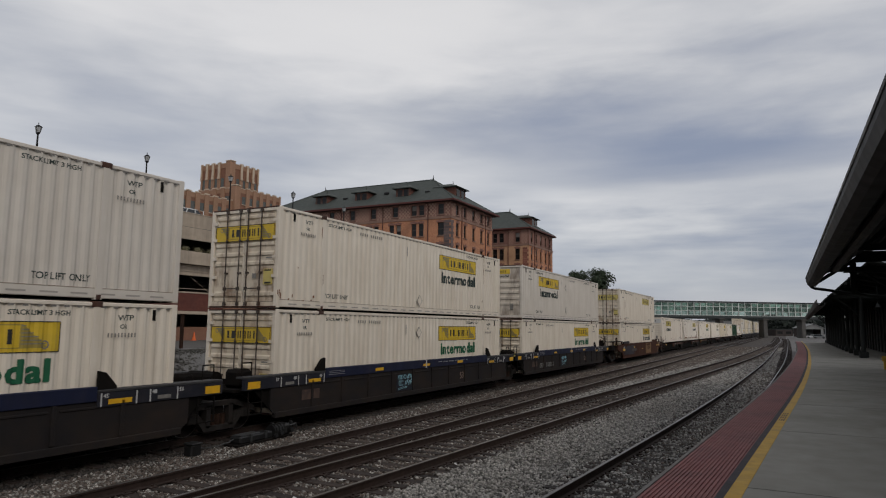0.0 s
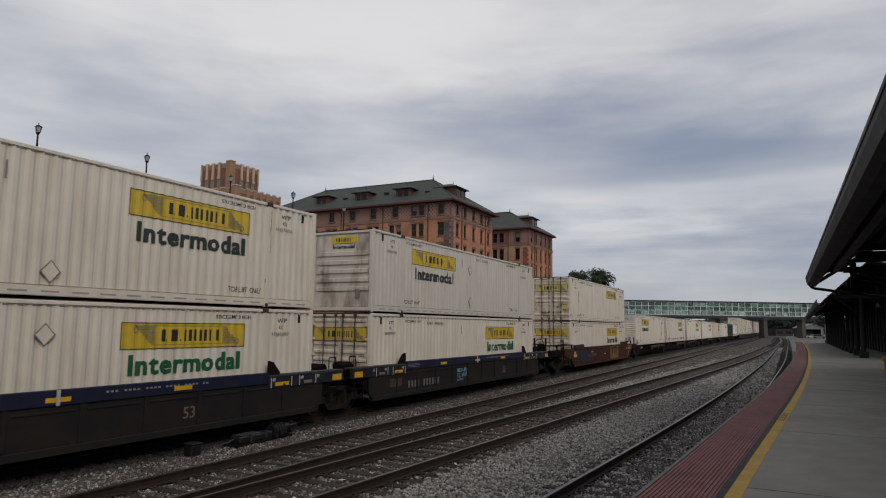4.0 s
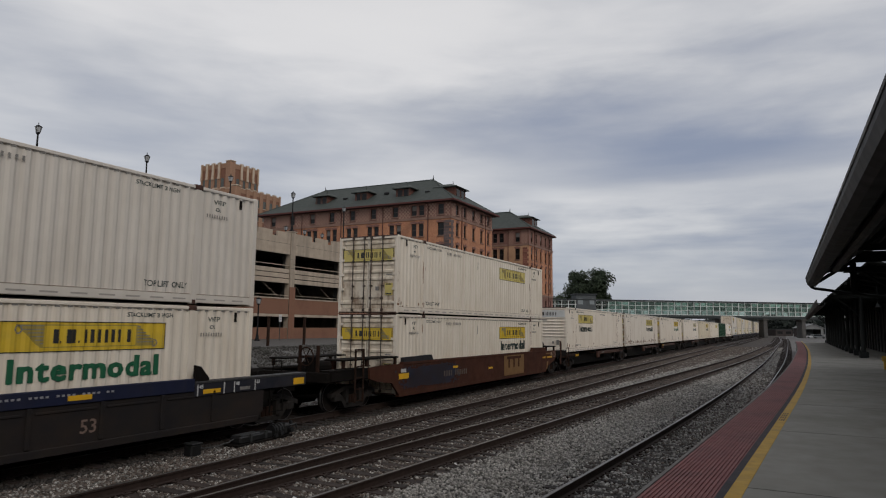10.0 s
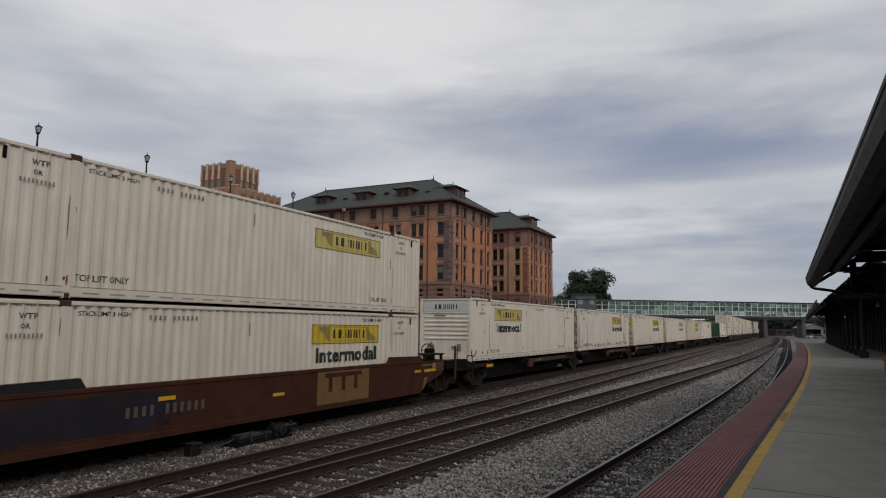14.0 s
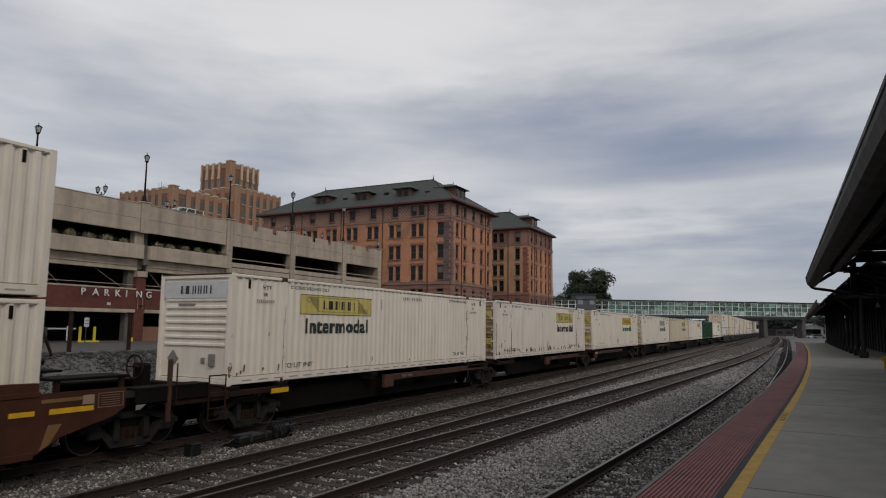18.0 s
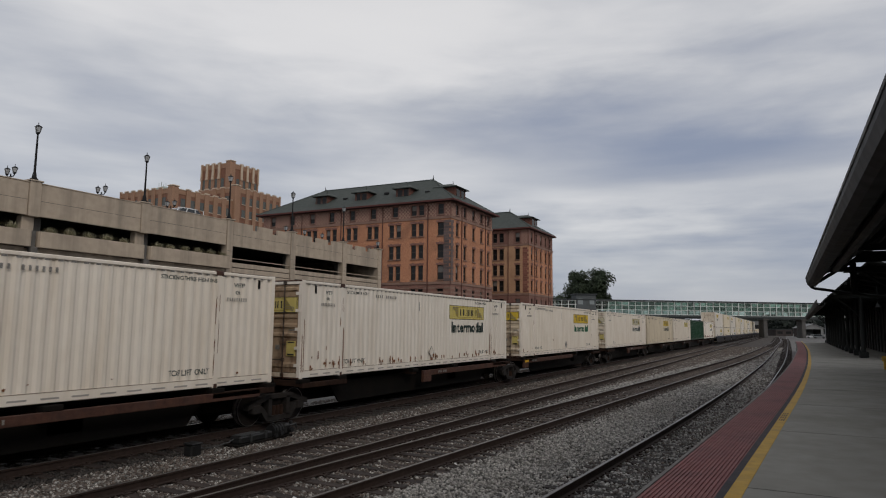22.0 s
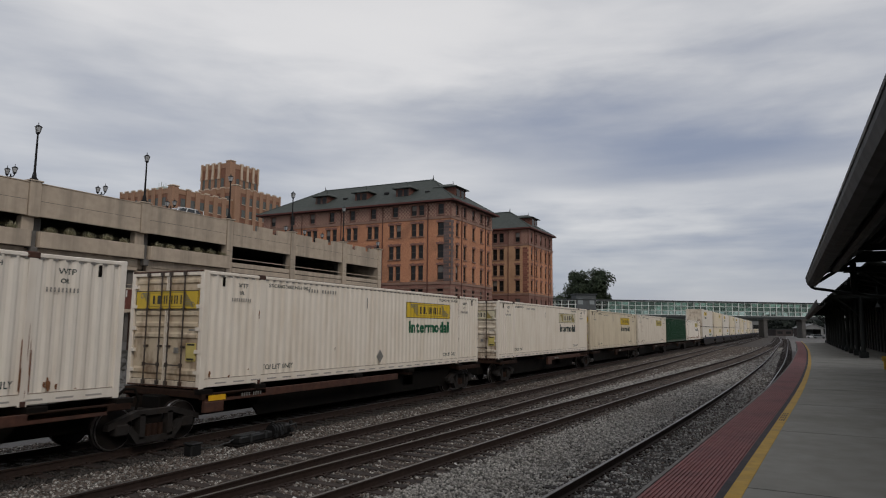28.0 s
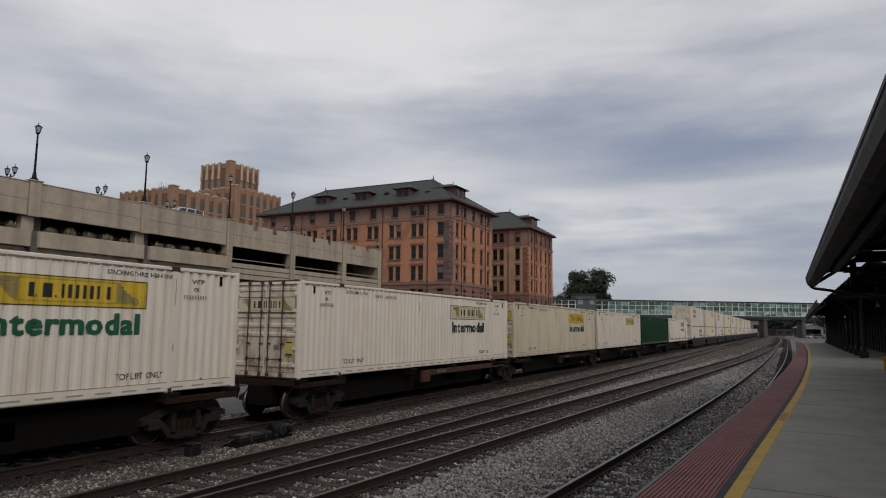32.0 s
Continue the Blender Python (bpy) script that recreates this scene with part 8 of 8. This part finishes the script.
def spine_car(label, bogies, sill=(7.2, 15.6), spin=True, paint=DARK_RUST, reflect=(), end=False):
    """A low spine car: a centre beam with side sills and arms under one container."""
    c = thing("spine_car", label, "railway car", "cars of the freight train")
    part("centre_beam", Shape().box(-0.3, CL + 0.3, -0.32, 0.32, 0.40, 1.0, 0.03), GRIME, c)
    # added near-side plate: its black stands in for the dark under the container
    part("underside_dark_plate", Shape().plate([(1.9, 0.98), (2.5, 0.30), (CL - 2.5, 0.30), (CL - 1.9, 0.98)], "y", -0.9, -0.84), GRIME, c)
    for side in (-1, 1):
        def yy(a, b):
            return (-1.42 + a, -1.42 + b) if side < 0 else (1.42 - b, 1.42 - a)
        part("side_sill", Shape().box(*sill, *yy(0.0, 0.10), 0.86, 1.06, 0.012), paint, c, "rusty brown side sill")
        part("sill_foot", Shape().box(sill[0], sill[0] + 0.6, *yy(-0.02, 0.12), 0.62, 0.88, 0.02), RUSTY if paint is RUSTY else DARK_RUST, c)
        for e in (0, 1):
            def fx(a, b):
                return (a, b) if e == 0 else (CL - b, CL - a)
            part("end_sill", Shape().box(*fx(0.0, 2.2), *yy(0.0, 0.12), 0.93, 1.08, 0.012), DARK_RUST, c)
            if e == 0 and reflect:
                part("reflector", Shape().box(*fx(*reflect), *yy(-0.012, 0.02), 0.90, 1.03), REFLECT, c, "yellow reflector")
    for x in (0.15, 2.0, 6.6, 10.0, CL - 2.0, CL - 0.15):
        part("cross_arm", Shape().box(x - 0.16, x + 0.16, -1.36, 1.36, 0.96, 1.15, 0.02), DARK_RUST, c)
        part("pedestal", Shape().box(x - 0.2, x + 0.2, -1.42, -1.2, 1.06, 1.175, 0.015), GRIME, c)
    if end:
        # the outer end: platform, ladder, hand brake and coupler
        part("end_platform", Shape().box(-1.75, -0.1, -1.38, 1.38, 1.02, 1.12, 0.02), GRIME, c)
        part("end_beam", Shape().box(-1.75, 0.0, -1.42, -1.28, 0.88, 1.10, 0.02), DARK_RUST, c)
        part("coupler", Shape().box(-2.6, -1.7, -0.16, 0.16, 0.68, 0.98, 0.03), GRIME, c)
        part("end_post", Shape().box(-1.95, -1.85, -1.5, -1.42, 0.55, 1.95, 0.01), RUSTY, c)
        part("end_rail", Shape().rod((-1.70, -1.46, 0.9), (-1.70, -1.46, 1.85), 0.018, 6), DARK_RUST, c)
        lad = Shape()
        for q in (-0.73, -0.2):
            lad.rod((q, -1.46, 0.42), (q, -1.46, 1.52), 0.022, 6)
        for z in (0.44, 0.72, 1.0, 1.5):
            lad.rod((-0.73, -1.46, z), (-0.2, -1.46, z), 0.018, 6)
        part("ladder", lad, DARK_RUST, c, "rust-dark side ladder")
        part("brake_housing", Shape().box(-1.62, -1.4, -0.25, 0.2, 1.12, 1.8, 0.05), GRIME, c)
        ring = [(-1.72, -0.02 + 0.28 * math.cos(k * math.pi / 8), 1.72 + 0.28 * math.sin(k * math.pi / 8)) for k in range(17)]
        part("brake_wheel", Shape().tube(ring, 0.022, 6).rod((-1.72, -0.3, 1.72), (-1.72, 0.26, 1.72), 0.014, 5).rod((-1.72, -0.02, 1.44), (-1.72, -0.02, 2.0), 0.014, 5).rod((-1.75, -0.02, 1.72), (-1.6, -0.02, 1.72), 0.04, 8), DARK_RUST, c, "hand brake wheel")
    number_blocks(c, sill[0] + 1.2, 0.92, -1.421, 9, 0.09, LETTER_GREY, 4)
    part("brake_gear", Shape().rod((4.2, -0.6, 0.7), (6.0, -0.6, 0.7), 0.2, 10).box(10.2, 11.0, -0.9, -0.4, 0.5, 0.9, 0.03), GRIME, c)
    hose = Shape().tube([(CL + 0.1, -0.8, 1.15), (CL + 0.25, -0.85, 1.3), (CL + 0.5, -0.85, 1.28), (CL + 0.62, -0.85, 1.05), (CL + 0.6, -0.8, 0.8)], 0.03, 6)
    part("hose", hose, GRIME, c)
    for x in bogies:
        bogie(c, x, spin)
    return c


def place(ob, x, z=0.0):
    ob.matrix_basis = pose(x, TRAIN_Y, z)
    MOVING.append((ob, x, TRAIN_Y, z))
    return ob


def copy_place(src, x, z=0.0, label=""):
    ob = copy_thing(src, pose(x, TRAIN_Y, z))
    MOVING.append((ob, x, TRAIN_Y, z))
    if label:
        ob["label"] = label
    return ob


UPPER, LOWER, SINGLE = 3.222, 0.292, 1.18
XS = [-5.25, 14.26, 33.53, 56.98, 77.9, 95.22, 113.3, 131.9, 149.0, 166.0, 182.7, 199.5]


def build_train():
    door = container("white corrugated container with yellow board and green lettering, doors shut", paint=CREAM)
    place(door, XS[1], LOWER)
    copy_place(door, XS[0], LOWER)
    copy_place(door, XS[2], LOWER)
    placard(door, 8.08, 2.22, CREAM)
    dark = container("white corrugated container with yellow board and dark lettering", word_mat=LETTER_DARK, paint=CREAM, placards=((8.09, 0.5, 1),))
    rust_streaks(dark, 12, 16)
    place(dark, XS[1], UPPER)
    copy_place(dark, XS[3], LOWER)
    flat_end = container("white corrugated container with ribbed end wall and yellow board", flip=True, placards=((7.96, 2.06, 1), (7.97, 0.64, 1)), word_mat=LETTER_DARK, end_yellow=True, paint=GREY_WHITE)
    place(flat_end, XS[2], UPPER)
    copy_place(flat_end, XS[0], UPPER)
    plain = container("white corrugated container with yellow board and stained doors", word=False, yellow=PALE_YELLOW, paint=CREAM)
    rust_streaks(plain, 6, 22)
    place(plain, XS[3], UPPER)
    b = container("white corrugated container with ribbed end wall on a spine car", flip=True, word_mat=LETTER_DARK, yellow=PALE_YELLOW, paint=WHITE, note="STACKING THREE HIGH ONLY")
    rust_streaks(b, 3, 46)
    place(b, XS[4], SINGLE)
    rust = container("white corrugated container with rust streaks along its sides", paint=WHITE_B, yellow=PALE_YELLOW, word_mat=LETTER_DARK, door_paint=DOOR_RUST, placards=((8.12, 0.56, 1),))
    rust_streaks(rust, 4, 34)
    rust_spots(rust, 21, (2.6, 3.5, 4.3, 5.1, 5.7, 6.4, 6.9, 7.3, 8.3, 8.6, 9.2, 9.9, 10.6, 11.4, 12.6, 14.6))
    edge_runs(rust, ((0.06, 0.2, 1.3, 0.012), (0.15, 0.2, 1.75, 0.006), (1.94, 0.2, 0.62, 0.012), (2.13, 0.2, 1.5, 0.012), (CL - 2.13, 0.3, 1.25, 0.008), (CL - 1.94, 0.25, 1.05, 0.007), (1.25, 0.3, 0.55, 0.02), (0.85, 0.55, 0.8, 0.016), (1.6, 0.36, 0.5, 0.014)))
    place(rust, XS[5], SINGLE)
    rust.scale.x = 0.986
    pl = container("white corrugated container with a grey diamond placard", placards=((7.96, 0.52, 0),), yellow=YELLOW, door_paint=DOOR_TAN, note="STACKING THREE HIGH ONLY")
    rust_streaks(pl, 9, 8)
    place(pl, XS[6], SINGLE)
    place(container("white corrugated container with a bleached pale board", word_mat=LETTER_DARK, paint=WHITE, yellow=BLEACHED), XS[7], SINGLE)
    place(container("tan corrugated container with yellow board", paint=TAN, word_mat=LETTER_DARK), XS[8], SINGLE)
    copy_place(plain, XS[9], SINGLE)
    place(container("dark green corrugated container", paint=GREEN, word=False, board=False, top_lift=False), XS[10], SINGLE)
    copy_place(rust, XS[11], SINGLE)
    # double stacks at the tail
    tails = [container("white corrugated container with yellow board, far down the train", paint=GREY_WHITE, near=False),
             container("tan corrugated container, far down the train", paint=TAN, yellow=PALE_YELLOW, word=False, near=False),
             container("greyed white corrugated container, far down the train", paint=GREY_WHITE, flip=True, word_mat=LETTER_DARK, near=False)]
    for q, ob in enumerate(tails):
        place(ob, 219.7 + 19.3 * (9 + q), LOWER)
    x = 219.7
    k = 0
    while x < 218 + 19.3 * 9:
        copy_place(tails[k % 2], x, LOWER)
        copy_place(tails[2 if k % 2 == 0 else 1], x, UPPER)
        k += 1
        x += 19.3
    # cars: three blue wells share bogies, then a brown well, then spine cars
    mid = (14.26 - (-5.25 + CL)) / 2
    place(well_car("blue and black well car loaded with two stacked containers", (CL + mid,)), XS[0])
    place(well_car("blue and black well car loaded with two stacked containers", (CL + mid,), graffiti=True), XS[1])
    place(well_car("blue and black well car with graffiti on its side", (CL + 0.98,), rear=2.0, graffiti=True, number=True), XS[2])
    place(brown_well_car(), XS[3])
    place(spine_car("rusty spine car under a white container", (1.05, CL + 0.6), paint=RUSTY, reflect=(1.5, 2.2), end=True), XS[4])
    place(spine_car("rusty spine car under a white container", (CL + 0.95,), paint=RUSTY), XS[5])
    place(spine_car("rusty spine car under a white container", (CL - 1.3,), sill=(0.1, 9.0), reflect=(0.2, 0.75), paint=RUSTY), XS[6])
    place(spine_car("rusty spine car under a white container", (1.4, CL + 0.5), paint=RUSTY), XS[7])
    place(spine_car("rusty spine car under a tan container", (CL + 0.4,)), XS[8])
    far = spine_car("rusty spine car under a white container", (CL + 0.3,), spin=False)
    place(far, XS[9])
    for x in XS[10:]:
        copy_place(far, x)
    well = well_car("blue and black well car at the tail of the train", (CL + 1.6,), spin=False, near=False)
    place(well, 219.7)
    for k in range(1, 12):
        copy_place(well, 219.7 + 19.3 * k)


build_train()
# ---- small things beside the rails ----
def build_switch():
    s = thing("switch_machine", "black electric switch machine beside the rails", "switch machine", at=pose(13.15, 12.05, -0.2, 0, 0, 2))
    part("bed", Shape().box(-1.0, 1.1, -0.22, 0.22, 0.0, 0.07, 0.01), GRIME, s)
    part("housing", Shape().box(-0.85, 0.35, -0.17, 0.17, 0.07, 0.24, 0.03), mat("machine_black", (0.007, 0.007, 0.0075), (0.012, 0.012, 0.012), 6, 0.5, 0.0, bump=0.1, amount=0.4), s)
    part("cover", Shape().box(-0.8, -0.1, -0.14, 0.14, 0.24, 0.27, 0.015), GUTTER, s, "grey metal cover")
    part("motor", Shape().rod((0.45, 0, 0.2), (0.85, 0, 0.2), 0.16, 14), MATS["machine_black"], s)
    part("gear_case", Shape().box(0.82, 1.05, -0.2, 0.2, 0.07, 0.36, 0.05), MATS["machine_black"], s)
    part("crank", Shape().tube([(1.0, -0.2, 0.3), (1.15, -0.26, 0.34), (1.22, -0.24, 0.22)], 0.025, 6), GUTTER, s)
    for k, (bx, by, bz, br) in enumerate(((0.35, -0.24, 0.12, 0.05), (0.55, -0.25, 0.16, 0.06), (0.95, -0.24, 0.2, 0.07), (1.1, -0.1, 0.36, 0.05), (0.6, 0.1, 0.36, 0.05))):
        part("junction_boss", Shape().rod((bx, by, bz), (bx, by - 0.07, bz + 0.01), br, 10), MATS["machine_black"], s)
    part("hinge_strap", Shape().box(-0.5, -0.44, -0.19, -0.14, 0.08, 0.28), GUTTER, s)
    part("hinge_strap", Shape().box(0.05, 0.11, -0.19, -0.14, 0.08, 0.28), GUTTER, s)
    for k in (0.5, 0.62, 0.74):
        part("cooling_fin", Shape().rod((k, 0, 0.2), (k + 0.03, 0, 0.2), 0.185, 14), MATS["machine_black"], s)
    part("throw_rod", Shape().rod((0.1, 0.17, 0.06), (0.1, 1.4, 0.03), 0.03, 6), RAIL_SIDE, s)
    b = thing("cable_box", "small black cable box on the ballast", "cable box", at=pose(11.0, 12.0, -0.21, 0, 0, -5))
    part("box", Shape().box(-0.14, 0.14, -0.14, 0.14, 0.0, 0.27, 0.03), MATS["machine_black"], b)
    part("lid", Shape().box(-0.16, 0.16, -0.16, 0.16, 0.27, 0.31, 0.02), MATS["machine_black"], b)
    c = thing("cable", "pale flexible conduit to the switch machine", "cable")
    part("conduit", Shape().tube([(11.15, 12.05, -0.02), (11.4, 12.1, -0.1), (11.8, 12.1, -0.12), (12.15, 12.08, -0.07), (12.35, 12.05, 0.0)], 0.014, 6), GUTTER, c)


build_switch()


def litter(x, y, w, seed):
    rnd = random.Random(seed)
    l = thing("litter", "scrap of pale rubbish lying between the rails", "litter", "scraps between the rails", at=pose(x, y, -0.155, 0, 0, rnd.uniform(0, 180)))
    part("scrap", Shape().add([(-w, -w * 0.4, 0), (w * 0.8, -w * 0.5, 0.01), (w, w * 0.4, 0.03), (-w * 0.7, w * 0.5, 0.02), (0, 0, w * 0.35)], [(0, 1, 4), (1, 2, 4), (2, 3, 4), (3, 0, 4), (0, 3, 2, 1)]), CHALK, l)


for i, (x, y, w) in enumerate(((10.6, 7.6, 0.1), (9.1, 7.5, 0.07), (8.6, 9.4, 0.07), (26.0, 8.2, 0.09), (13.0, 6.4, 0.06), (22.5, 2.6, 0.08), (36.0, 7.4, 0.12), (47.0, 10.9, 0.14), (10.3, 10.9, 0.06))):
    litter(x, y, w, i)
# ---- movement ----
def advance(t):
    """Metres that the train has come on by then: steady, and a little faster at the end."""
    return SPEED * t + 0.0288 * max(t - 28.0, 0.0) ** 2


def motions():
    end = 32.0
    step = 1 / 30
    times = [0.0, step, 2 * step, *range(1, 32), end - 2 * step, end - step, end]
    for ob, x, y, z in MOVING:
        walk(ob, [(t, pose(x - advance(t), y, z)) for t in times])
    turn = -math.degrees(1 / WHEEL_R)
    for ws, sx in WHEELS:
        walk(ws, [(k / 6, pose(sx, 0, WHEEL_R, 0, turn * advance(k / 6), 0)) for k in range(0, 193)])


motions()
